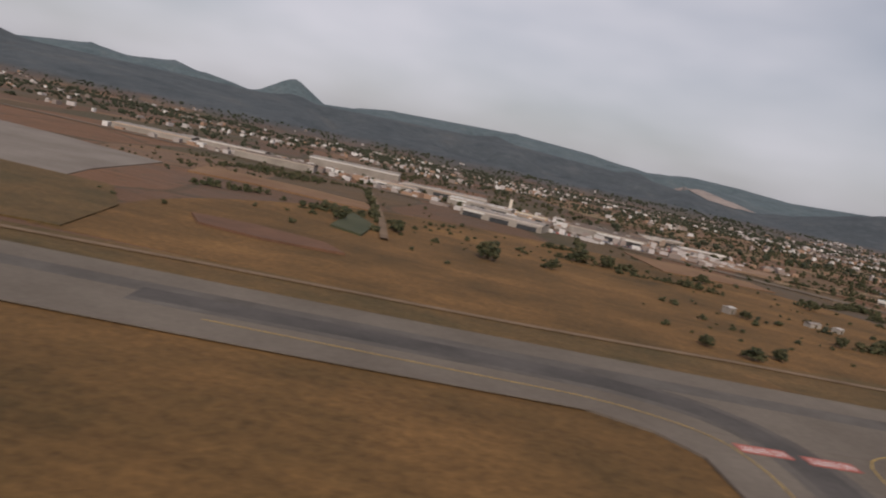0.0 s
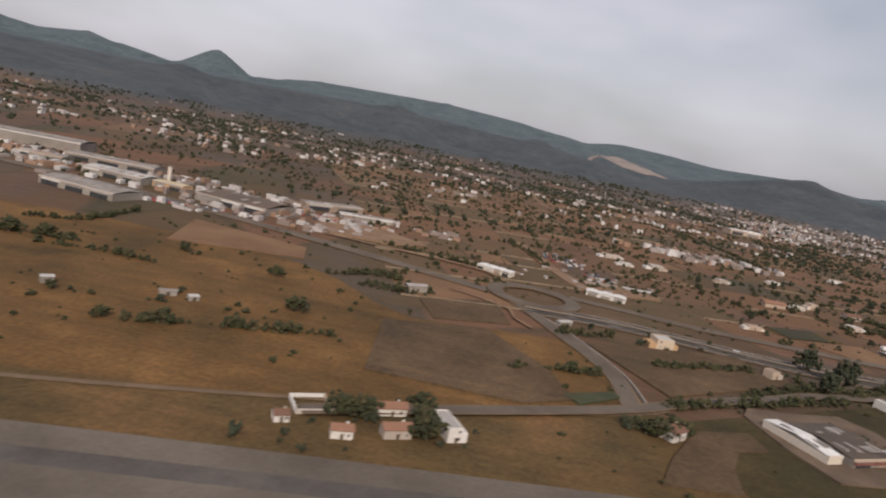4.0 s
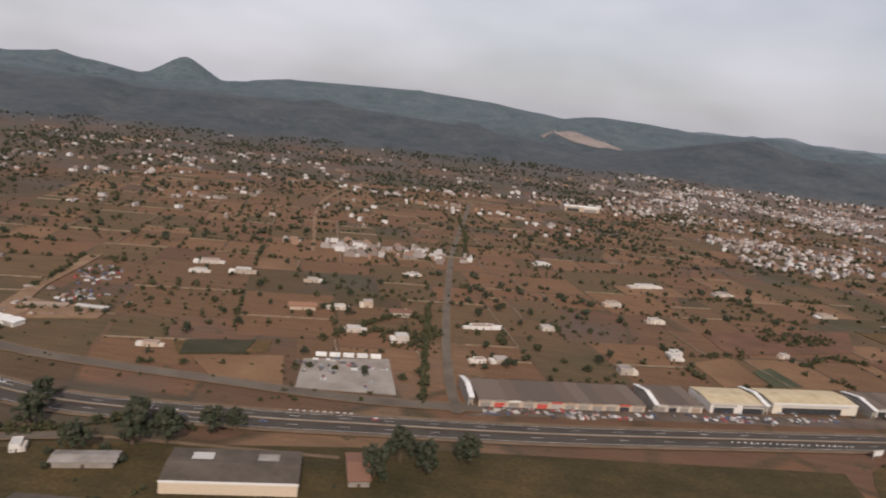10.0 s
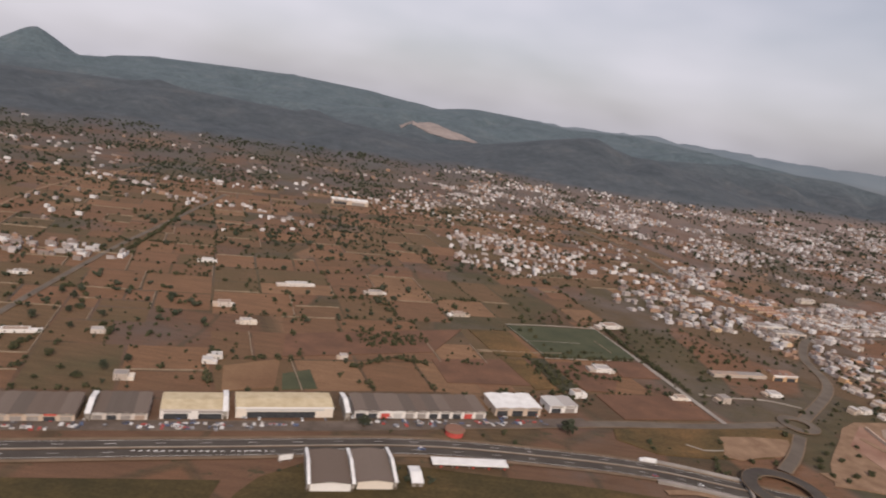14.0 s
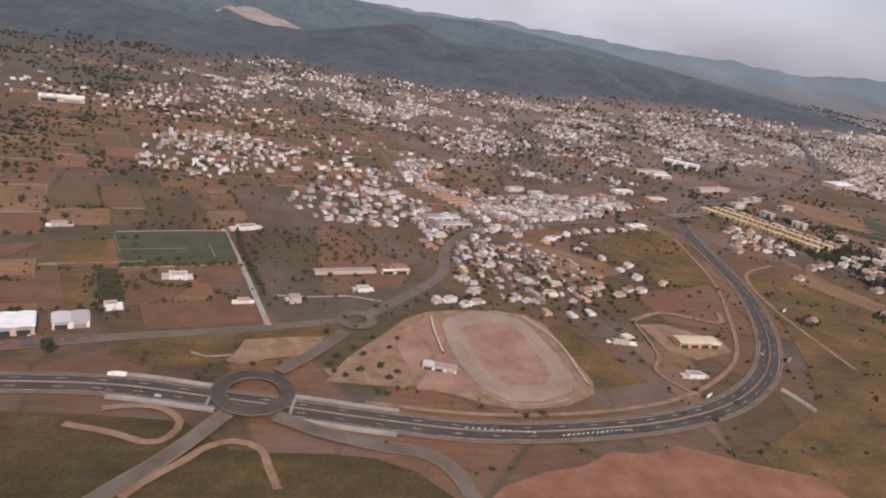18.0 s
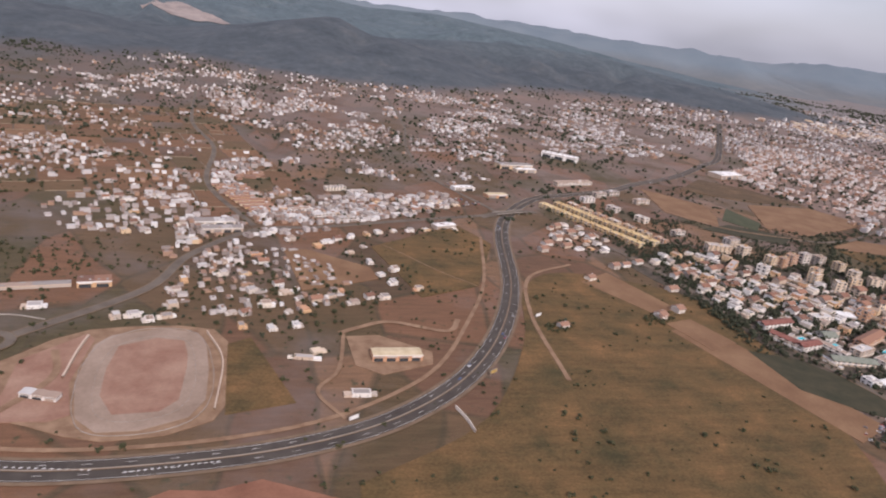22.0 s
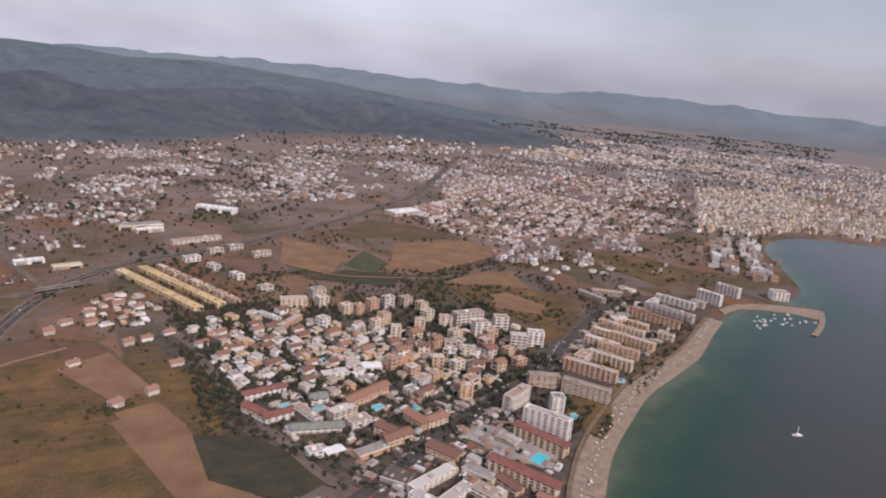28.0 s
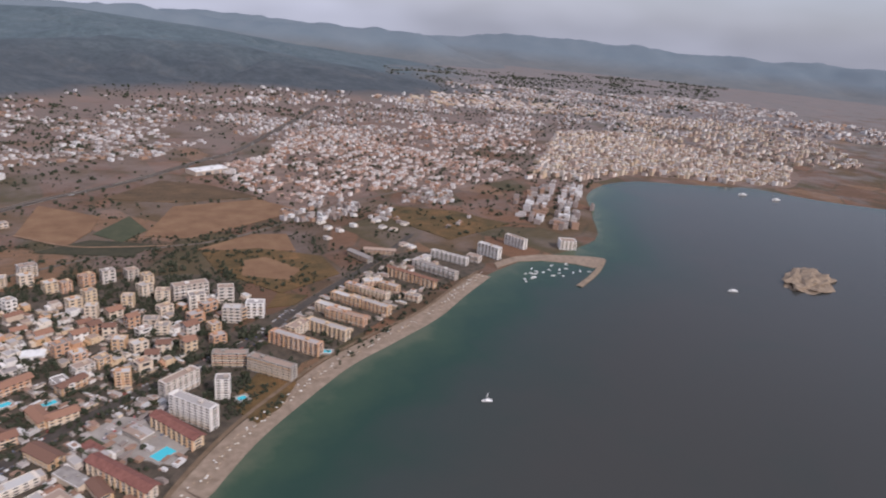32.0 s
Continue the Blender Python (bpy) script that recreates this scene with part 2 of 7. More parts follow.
M_TANFIELD = rough_mat("stubble_field", (0.148, 0.080, 0.042), (0.222, 0.132, 0.072), 0.05, 1.0)
M_REDFIELD = rough_mat("ploughed_red_field", (0.100, 0.054, 0.034), (0.165, 0.084, 0.050), 0.08, 1.0)
M_GREENFIELD = rough_mat("green_field", (0.044, 0.050, 0.026), (0.072, 0.074, 0.040), 0.1, 1.4)
M_OLIVE = meadow_mat("dry_olive_meadow", (0.050, 0.041, 0.017), (0.116, 0.070, 0.028), (0.195, 0.104, 0.043))
M_DARKMEADOW = meadow_mat("dark_olive_meadow", (0.030, 0.026, 0.010), (0.066, 0.047, 0.018), (0.115, 0.069, 0.028))
M_DRYGRASS = meadow_mat("dry_airfield_grass", (0.062, 0.039, 0.014), (0.140, 0.075, 0.026), (0.225, 0.120, 0.042))
M_SAND = rough_mat("beach_sand", (0.19, 0.14, 0.10), (0.31, 0.235, 0.175), 0.2, 2.0)
M_WHITE = varied_mat("whitewash", [(0.64, 0.60, 0.56), (0.50, 0.44, 0.39), (0.67, 0.64, 0.61), (0.46, 0.36, 0.28), (0.58, 0.54, 0.50), (0.40, 0.34, 0.29), (0.62, 0.55, 0.47)])
# Weathered whites, dulled further so the colour imitates haze over far houses.
M_FARWHITE = varied_mat("weathered_hazed_whitewash", [(0.46, 0.43, 0.42), (0.34, 0.30, 0.28), (0.27, 0.22, 0.20), (0.60, 0.58, 0.57), (0.23, 0.19, 0.17), (0.45, 0.41, 0.40), (0.31, 0.20, 0.14)], island=True)
M_CREAM = varied_mat("cream_render", [(0.50, 0.32, 0.18), (0.54, 0.40, 0.26), (0.57, 0.46, 0.35), (0.46, 0.26, 0.155)])
M_YELLOWWALL = varied_mat("yellow_render", [(0.50, 0.37, 0.19), (0.55, 0.43, 0.25), (0.44, 0.31, 0.16)])
M_FARCREAM = varied_mat("weathered_cream_render", [(0.55, 0.46, 0.35), (0.47, 0.36, 0.25), (0.60, 0.53, 0.46), (0.40, 0.29, 0.21), (0.62, 0.58, 0.55), (0.50, 0.38, 0.31), (0.33, 0.25, 0.20)], island=True)
M_FARPINK = varied_mat("weathered_pink_render", [(0.56, 0.48, 0.43), (0.38, 0.25, 0.19), (0.62, 0.57, 0.54), (0.33, 0.19, 0.13), (0.50, 0.37, 0.31), (0.28, 0.20, 0.16), (0.66, 0.62, 0.60), (0.42, 0.30, 0.25)], island=True)
M_TERRACOTTA = varied_mat("terracotta_tiles", [(0.20, 0.105, 0.072), (0.25, 0.135, 0.090), (0.165, 0.090, 0.064)])
M_FARROOF = varied_mat("weathered_terracotta", [(0.26, 0.150, 0.105), (0.30, 0.185, 0.135), (0.22, 0.130, 0.095)], island=True)
M_ROOFGREY = varied_mat("flat_roof_felt", [(0.26, 0.23, 0.21), (0.36, 0.33, 0.31), (0.31, 0.23, 0.18), (0.46, 0.44, 0.42)])
M_ROOFBROWN = varied_mat("brown_fibre_cement_roof", [(0.130, 0.096, 0.076), (0.150, 0.115, 0.094), (0.112, 0.088, 0.072)])
M_ROOFYELLOW = rough_mat("pale_yellow_roof_sheet", (0.43, 0.345, 0.215), (0.56, 0.465, 0.315), 0.3, 3.0)
M_ROOFWHITE = rough_mat("white_roof_sheet", (0.62, 0.60, 0.58), (0.76, 0.75, 0.73), 0.3, 3.0)
M_DARK = rough_mat("shaded_opening", (0.03, 0.032, 0.036), (0.06, 0.062, 0.066), 1.0, 6.0, 0.4)
M_PAINT = rough_mat("white_road_paint", (0.55, 0.54, 0.52), (0.75, 0.74, 0.72), 0.6, 5.0)
M_YELLOWPAINT = rough_mat("yellow_paint", (0.30, 0.20, 0.07), (0.42, 0.29, 0.10), 0.6, 5.0)
M_REDPAINT = rough_mat("red_paint", (0.42, 0.06, 0.05), (0.52, 0.10, 0.08), 0.6, 5.0)
M_BARK = rough_mat("bark", (0.06, 0.045, 0.03), (0.12, 0.09, 0.06), 2.0, 8.0)
M_LEAF = varied_mat("foliage", [(0.043, 0.046, 0.020), (0.056, 0.054, 0.026), (0.034, 0.038, 0.019), (0.070, 0.061, 0.030)], island=True, fine=5.0)
M_PINE = varied_mat("dark_pine_foliage", [(0.031, 0.038, 0.022), (0.041, 0.046, 0.027), (0.048, 0.049, 0.031)], island=True, fine=5.0)
M_POOL = Nodes("pool_water", 0.08).out((0.06, 0.42, 0.50))
M_CAR = varied_mat("car_paint", [(0.75, 0.75, 0.75), (0.5, 0.5, 0.52), (0.10, 0.10, 0.12), (0.35, 0.05, 0.05), (0.08, 0.12, 0.25), (0.7, 0.7, 0.7)], rough=0.35)
M_TYRE = rough_mat("tyre_rubber", (0.02, 0.02, 0.02), (0.035, 0.035, 0.035))
M_ROCK = rough_mat("shore_rock", (0.17, 0.125, 0.085), (0.30, 0.23, 0.165), 0.3, 1.6)
M_QUARRY = rough_mat("quarry_face", (0.185, 0.155, 0.145), (0.300, 0.250, 0.228), 0.03, 0.2)
# Both tones of the far hills are paled and blued to imitate haze.
far_nodes = Nodes("hazed_far_hills", 0.95)
far_wood_hazed = far_nodes.ramp(far_nodes.noise(0.004, 5, 0.6), [(0.3, (0.112, 0.142, 0.168)), (0.7, (0.138, 0.164, 0.186))])
far_plots_hazed = far_nodes.ramp(far_nodes.noise(0.012, 5, 0.7), [(0.3, (0.104, 0.114, 0.120)), (0.7, (0.138, 0.140, 0.140))])
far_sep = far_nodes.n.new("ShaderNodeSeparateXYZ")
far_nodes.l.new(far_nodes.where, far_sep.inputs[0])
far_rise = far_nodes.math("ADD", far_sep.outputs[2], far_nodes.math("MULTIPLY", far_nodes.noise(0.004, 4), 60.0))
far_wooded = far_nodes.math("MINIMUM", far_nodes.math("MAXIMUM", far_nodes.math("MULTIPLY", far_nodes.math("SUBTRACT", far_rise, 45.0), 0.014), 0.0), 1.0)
M_FARHILL_HAZED = far_nodes.out(far_nodes.mix(far_wooded, far_plots_hazed, far_wood_hazed))
M_INFIELD = rough_mat("red_infield_sand", (0.20, 0.098, 0.066), (0.31, 0.195, 0.14), 0.06, 0.9)
M_ROOFDULL = rough_mat("dusty_sheet_roof", (0.20, 0.175, 0.16), (0.33, 0.30, 0.275), 0.25, 2.5)
M_ROOFDARK = rough_mat("dark_brown_roof", (0.075, 0.060, 0.048), (0.125, 0.100, 0.080), 0.2, 2.0)
M_APRON = rough_mat("apron_concrete", (0.15, 0.125, 0.105), (0.22, 0.19, 0.165), 0.05, 1.2)
M_BROWNFIELD = meadow_mat("brown_fallow", (0.060, 0.042, 0.023), (0.100, 0.064, 0.035), (0.150, 0.094, 0.050))
M_DARKRED = rough_mat("dark_red_tiles", (0.15, 0.062, 0.050), (0.24, 0.105, 0.082), 0.4, 3.0)
M_GREENROOF = rough_mat("grey_green_roof", (0.14, 0.155, 0.125), (0.22, 0.23, 0.19), 0.3, 3.0)
M_YARD = rough_mat("stained_yard_concrete", (0.092, 0.064, 0.044), (0.175, 0.125, 0.088), 0.12, 1.6)
M_FORECOURT = rough_mat("worn_forecourt_asphalt", (0.080, 0.060, 0.047), (0.145, 0.112, 0.090), 0.15, 1.5)
M_GROVE = rough_mat("dark_grove_floor", (0.028, 0.030, 0.016), (0.060, 0.050, 0.028), 0.1, 1.4)


def water_mat():
    """Sea: green over the sand by the beach, dark over weed and depth."""
    s = Nodes("bay_water", 0.12)
    s.bsdf.inputs["Specular IOR Level"].default_value = 0.08
    depth = s.n.new("ShaderNodeAttribute")
    depth.attribute_name = "depth"
    weed = s.noise(0.018, 5, 0.6)
    d = s.math("ADD", depth.outputs["Fac"], s.math("MULTIPLY", s.math("SUBTRACT", weed, 0.5), 0.55))
    c = s.ramp(d, [(0.0, (0.075, 0.090, 0.058)), (0.10, (0.036, 0.062, 0.040)), (0.30, (0.022, 0.046, 0.035)), (0.58, (0.036, 0.046, 0.042)), (1.0, (0.047, 0.047, 0.044))])
    ripple = s.noise(0.9, 5, 0.6)
    return s.out(c, ripple, 0.25, 0.25)


M_WATER = water_mat()


# ---- mesh helpers ----
from mathutils import geometry


def solid(name, bm, material, parent=None, label=""):
    mesh = bpy.data.meshes.new(name)
    bm.to_mesh(mesh)
    bm.free()
    mesh.materials.append(material)
    ob = new(name, mesh)
    if parent:
        ob.parent = parent
    return tagged(ob, label) if label else ob


def part(name, bm, material, parent, label=""):
    return solid(name, bm, material, parent, label)


def shared(name, mesh, parent, m):
    """Another object on a mesh that exists already."""
    ob = new(name, mesh)
    ob.parent = parent
    ob.matrix_basis = m
    return ob


def holder(name, x, y, z=0.0, turn=0.0):
    ob = new(name)
    ob.matrix_basis = pose(x, y, z, 0, 0, turn)
    ob.empty_display_size = 0.5
    return ob


def add_box(bm, x0, y0, z0, x1, y1, z1, bevel=0.0):
    v = [bm.verts.new(c) for c in ((x0, y0, z0), (x1, y0, z0), (x1, y1, z0), (x0, y1, z0), (x0, y0, z1), (x1, y0, z1), (x1, y1, z1), (x0, y1, z1))]
    for f in ((3, 2, 1, 0), (4, 5, 6, 7), (0, 1, 5, 4), (1, 2, 6, 5), (2, 3, 7, 6), (3, 0, 4, 7)):
        bm.faces.new([v[i] for i in f])
    if bevel:
        es = {e for q in v for e in q.link_edges}
        bmesh.ops.bevel(bm, geom=list(es), offset=bevel, segments=1, affect="EDGES")
    return bm


def box_bm(*a, **k):
    return add_box(bmesh.new(), *a, **k)


def catmull(pts, step=6.0):
    """A smooth line through points."""
    p = [Vector((*q, 0)) if len(q) == 2 else Vector(q) for q in pts]
    p = [p[0] * 2 - p[1], *p, p[-1] * 2 - p[-2]]
    out = []
    for a, b, c, d in zip(p, p[1:], p[2:], p[3:]):
        n = max(1, int((c - b).length / step))
        for i in range(n):
            t = i / n
            out.append(0.5 * (2 * b + (c - a) * t + (2 * a - 5 * b + 4 * c - d) * t**2 + (3 * b - a - 3 * c + d) * t**3))
    return [*out, p[-2]]


def normals(line):
    out = []
    for i in range(len(line)):
        d = (line[min(i + 1, len(line) - 1)] - line[max(i - 1, 0)])
        out.append(Vector((-d.y, d.x, 0)).normalized())
    return out


ROAD_POINTS = []
OPEN_GROUND = []
FIELD_COUNT = [0]  # each flat sheet lies a few millimetres over the last


def ribbon_bm(line, left, right, z, thick=0.06, bm=None):
    """A slab along a line, from left to right of it."""
    bm = bm or bmesh.new()
    nn = normals(line)
    rings = []
    for p, n in zip(line, nn):
        a, b = p + n * left, p + n * right
        rings.append([bm.verts.new((q.x, q.y, p.z + z + dz)) for q, dz in ((a, -thick), (a, 0), (b, 0), (b, -thick))])
    for r, s in zip(rings, rings[1:]):
        for i in range(3):
            bm.faces.new((r[i], s[i], s[i + 1], r[i + 1]))
    bmesh.ops.recalc_face_normals(bm, faces=bm.faces)
    return bm


def road(name, pts, width, material, z, label, shoulder=0.0, dashes=False, edges=False, keep=True):
    FIELD_COUNT[0] += 1
    z += 0.1 + 0.0047 * FIELD_COUNT[0]
    line = catmull(pts, 3.0)
    if keep:
        ROAD_POINTS.extend((p.x, p.y, width / 2) for p in line)
    ob = solid(name, ribbon_bm(line, width / 2, -width / 2, z, 0.12), material)
    tagged(ob, label, "road", kind="structure")
    if shoulder:
        s = solid("verge", ribbon_bm(line, width / 2 + shoulder, -width / 2 - shoulder, z - 0.03, 0.08), M_VERGE, ob, "brown gravel verge")
    if edges:
        for k in (-1, 1):
            part("edge_line", ribbon_bm(line, k * (width / 2 - 0.5) + 0.04, k * (width / 2 - 0.5) - 0.04, z + 0.02, 0.015), M_PAINT, ob)
    if dashes:
        fine = catmull(pts, 1.5)
        for i in range(0, len(fine) - 2, 9):
            part("lane_dash", ribbon_bm(fine[i : i + 3], 0.07, -0.07, z + 0.02, 0.015), M_PAINT, ob)
    return ob


def field(name, pts, material, z, label, category="field"):
    FIELD_COUNT[0] += 1
    if category not in ("town ground", "grass", "meadow"):
        OPEN_GROUND.append(pts)
    z += 0.0047 * FIELD_COUNT[0]
    bm = bmesh.new()
    c = sum((Vector((*p, 0)) for p in pts), Vector()) / len(pts)
    ring = catmull([*pts, pts[0]], 14.0)[:-1] if len(pts) > 8 else [Vector((*p, 0)) for p in pts]
    top = [bm.verts.new((p.x, p.y, z)) for p in ring]
    low = [bm.verts.new((p.x, p.y, -0.15)) for p in ring]
    for tri in geometry.tessellate_polygon([ring]):
        f = bm.faces.new([top[i] for i in tri])
        f.normal_update()
        if f.normal.z < 0:
            f.normal_flip()
    for i in range(len(top)):
        bm.faces.new((top[i - 1], top[i], low[i], low[i - 1]))
    ob = solid(name, bm, material)
    return tagged(ob, label, category, kind="structure")


# ---- ground, hills and sea ----
FAR_RIDGES = [
    (600, [(800, 4050, 196), (1165, 4057, 210), (1666, 3995, 212), (2175, 3864, 194), (2663, 3667, 192), (3186, 3365, 190)]),
    (900, [(2112, 4725, 190), (2517, 4620, 205), (3001, 4444, 175), (3479, 4207, 182), (3930, 3918, 208), (4227, 3685, 242), (4628, 3302, 232), (5021, 2821, 232), (5403, 2190, 205), (5600, 1400, 190)]),
]
RIDGES = [
    (1350, [(-4400, 900, 60), (-3000, 1700, 90), (-2085, 2427, 92), (-1838, 2619, 150), (-1729, 2692, 116), (-1574, 2786, 158), (-1381, 2886, 115),
            (-1262, 2900, 112), (-1119, 2998, 118), (-935, 3060, 112), (-780, 3085, 116), (-659, 3107, 156), (-406, 3178, 166), (-100, 3215, 174),
            (207, 3261, 160), (422, 3261, 138), (580, 3253, 122), (752, 3234, 148), (923, 3207, 142), (1157, 3153, 124), (1447, 3060, 138), (1852, 3013, 108)]),
    (400, [(690, 1985, 42), (800, 1880, 60), (930, 1750, 104), (1060, 1880, 58), (1180, 1985, 72), (1450, 2060, 92), (1775, 2120, 90), (2050, 1985, 54), (2260, 1850, 14)]),
    (620, [(-2300, 1750, 60), (-1500, 2000, 78), (-900, 2200, 82), (-300, 2330, 92), (200, 2360, 84), (450, 2340, 104), (700, 2400, 84), (1000, 2450, 90)]),
    (600, [(1500, 2500, 110), (1750, 2420, 95), (2000, 2300, 60)]),
    (470, [(-2600, 850, 58), (-2000, 980, 62), (-1500, 1120, 68), (-900, 1330, 66), (-500, 1540, 68), (-100, 1680, 78), (250, 1700, 62), (500, 1780, 30), (660, 1880, 26)]),
]


PEAKS = [(-1119, 2998, 202, 385), (-1838, 2619, 158, 200), (-1574, 2786, 166, 220), (-659, 3107, 160, 200), (-100, 3215, 178, 220), (1450, 2060, 98, 180), (930, 1750, 108, 250), (-100, 1680, 88, 230), (-560, 1510, 80, 240), (250, 1700, 74, 190), (-1100, 1260, 80, 260), (1590, 2600, 120, 260)]
RIDGES += [(w, [(x, y, z), (x + 1, y, z)]) for x, y, z, w in PEAKS]
spur_rng = random.Random(5)
for width, pts in list(RIDGES[:5]):
    for (ax, ay, az), (bx, by, bz) in zip(pts, pts[1:]):
        for k in range(max(1, int(math.hypot(bx - ax, by - ay) / 260))):
            t = spur_rng.random()
            x, y, z = ax + (bx - ax) * t, ay + (by - ay) * t, az + (bz - az) * t
            run, lean = width * spur_rng.uniform(0.4, 0.75), spur_rng.uniform(-0.5, 0.5)
            RIDGES.append((width * 0.17, [(x, y, z * 0.93), (x + lean * run * 0.5, y - run * 0.5, z * 0.66), (x + lean * run, y - run, z * 0.3)]))


def ridge_height(ridges, x, y, power=1.7):
    """Height of the ridges at arrays of places, and how near their crests lie (1 on a crest)."""
    best, crest = np.zeros_like(x), np.zeros_like(x)
    for w, pts in ridges:
        r = 70 if w > 390 else 25
        for (ax, ay, az), (bx, by, bz) in zip(pts, pts[1:]):
            dx, dy = bx - ax, by - ay
            t = np.clip(((x - ax) * dx + (y - ay) * dy) / (dx * dx + dy * dy), 0, 1)
            d = np.hypot(x - ax - t * dx, y - ay - t * dy)
            s = np.clip(1 - (np.hypot(d, r) - r) / w, 0, 1)
            h = (az + t * (bz - az)) * (s**power if w > 500 else s**1.12 if w > 390 else s**1.35)
            crest = np.where(h > best, s if w > 390 else np.ones_like(s), crest)
            best = np.maximum(best, h)
    return best, crest


def folded(h, crest, gx, gy, size, deep):
    """Slopes cut by gullies, the crests left whole."""
    flat = list(zip(gx.ravel(), gy.ravel()))
    cut = np.array([noise.fractal(Vector((x / size, y / size * 0.7, 1.3)), 0.9, 2.0, 4) for x, y in flat]).reshape(gx.shape)
    lump = np.array([noise.fractal(Vector((x / 230, y / 230, 0.3)), 0.9, 2.1, 4) for x, y in flat]).reshape(gx.shape)
    gully = np.clip(1 - np.abs(cut) / 0.2, 0, 1)
    open_slope = 1 - crest**3
    return np.maximum(h * (1 - deep * gully * open_slope) * (1 + 0.16 * lump * open_slope), 0)


def sheet(name, gx, gy, h, material, label):
    m, n = gx.shape
    faces = [(j * n + i, j * n + i + 1, (j + 1) * n + i + 1, (j + 1) * n + i) for j in range(m - 1) for i in range(n - 1)]
    mesh = bpy.data.meshes.new(name)
    mesh.from_pydata(np.stack([gx, gy, h], -1).reshape(-1, 3).tolist(), [], faces)
    mesh.shade_smooth()
    mesh.materials.append(material)
    return tagged(new(name, mesh), label, "ground", kind="structure")


GRID = 26.0
LAND_X, LAND_Y = np.arange(-4700, 5801, GRID), np.arange(-900, 5101, GRID)
grid_x, grid_y = np.meshgrid(LAND_X, LAND_Y)
LAND_H = folded(*ridge_height(RIDGES, grid_x, grid_y), grid_x, grid_y, 420.0, 0.62)
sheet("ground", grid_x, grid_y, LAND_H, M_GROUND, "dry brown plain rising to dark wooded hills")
far_x, far_y = np.meshgrid(np.arange(300, 5801, 40.0), np.arange(0, 5101, 40.0))
far_h = folded(*ridge_height(FAR_RIDGES, far_x, far_y, 2.6), far_x, far_y, 520.0, 0.4)
roll_of_crest = [noise.fractal(Vector((x / 620, y / 900, 4.1)), 0.8, 2.2, 5) for x, y in zip(far_x.ravel(), far_y.ravel())]
far_h = far_h * (0.74 + 0.22 * np.clip(np.array(roll_of_crest).reshape(far_x.shape), -0.9, 0.9))
sheet("far_hills", far_x, far_y, far_h - 6.0, M_FARHILL_HAZED, "hills on the far side of the island, painted pale blue-grey for haze")


def land(x, y):
    """Height of the ground at places."""
    u = np.clip((np.asarray(x, float) - LAND_X[0]) / GRID, 0, len(LAND_X) - 1.001)
    v = np.clip((np.asarray(y, float) - LAND_Y[0]) / GRID, 0, len(LAND_Y) - 1.001)
    i, j = u.astype(int), v.astype(int)
    a, b = u - i, v - j
    return (LAND_H[j, i] * (1 - a) + LAND_H[j, i + 1] * a) * (1 - b) + (LAND_H[j + 1, i] * (1 - a) + LAND_H[j + 1, i + 1] * a) * b


def draped(name, outline, material, label, category, lift=0.8):
    """A bare patch laid over the slope, with a ragged rim."""
    ring = catmull([*outline, outline[0]], 8.0)[:-1]
    n, rings = len(ring), 9
    c = sum(ring, Vector()) / n
    pts = [(c.x, c.y)]
    for r in range(1, rings + 1):
        for k, p in enumerate(ring):
            wob = 1 + 0.22 * noise.fractal(p * 0.03, 0.9, 2.0, 4)
            q = c + (p - c) * (wob * r / rings)
            pts.append((q.x, q.y))
    hs = land([q[0] for q in pts], [q[1] for q in pts])
    rough = [0.0 if k > n * (rings - 1) else 1.6 * noise.noise(Vector((x * 0.04, y * 0.04, 5))) for k, (x, y) in enumerate(pts)]
    verts = [(x, y, h + lift + g) for (x, y), h, g in zip(pts, hs, rough)]
    faces = [(0, 1 + k, 1 + (k + 1) % n) for k in range(n)]
    for r in range(rings - 1):
        faces += [(1 + r * n + k, 1 + (r + 1) * n + k, 1 + (r + 1) * n + (k + 1) % n, 1 + r * n + (k + 1) % n) for k in range(n)]
    mesh = bpy.data.meshes.new(name)
    mesh.from_pydata(verts, [], faces)
    mesh.materials.append(material)
    return tagged(new(name, mesh), label, category, kind="structure")


draped("quarry", [(448, 2160), (470, 2200), (520, 2200), (580, 2165), (640, 2135), (675, 2100), (650, 2062), (590, 2045), (535, 2058), (480, 2098)], M_QUARRY, "dull bare quarry scar on the wooded slope", "quarry", 1.6)
COAST = [(900, -900), (1010, -300), (1120, 60), (1233, 235), (1249, 254), (1278, 281), (1310, 305), (1353, 333), (1392, 349), (1437, 373), (1477, 401), (1517, 425), (1558, 441), (1590, 450), (1630, 452), (1696, 473), (1729, 504), (1754, 535), (1786, 571), (1823, 617), (1872, 652), (1928, 673), (1986, 671), (2057, 634), (2112, 608), (2148, 589), (2185, 511), (2250, 439), (2410, 319), (2900, 200), (3800, 50), (4900, 0)]



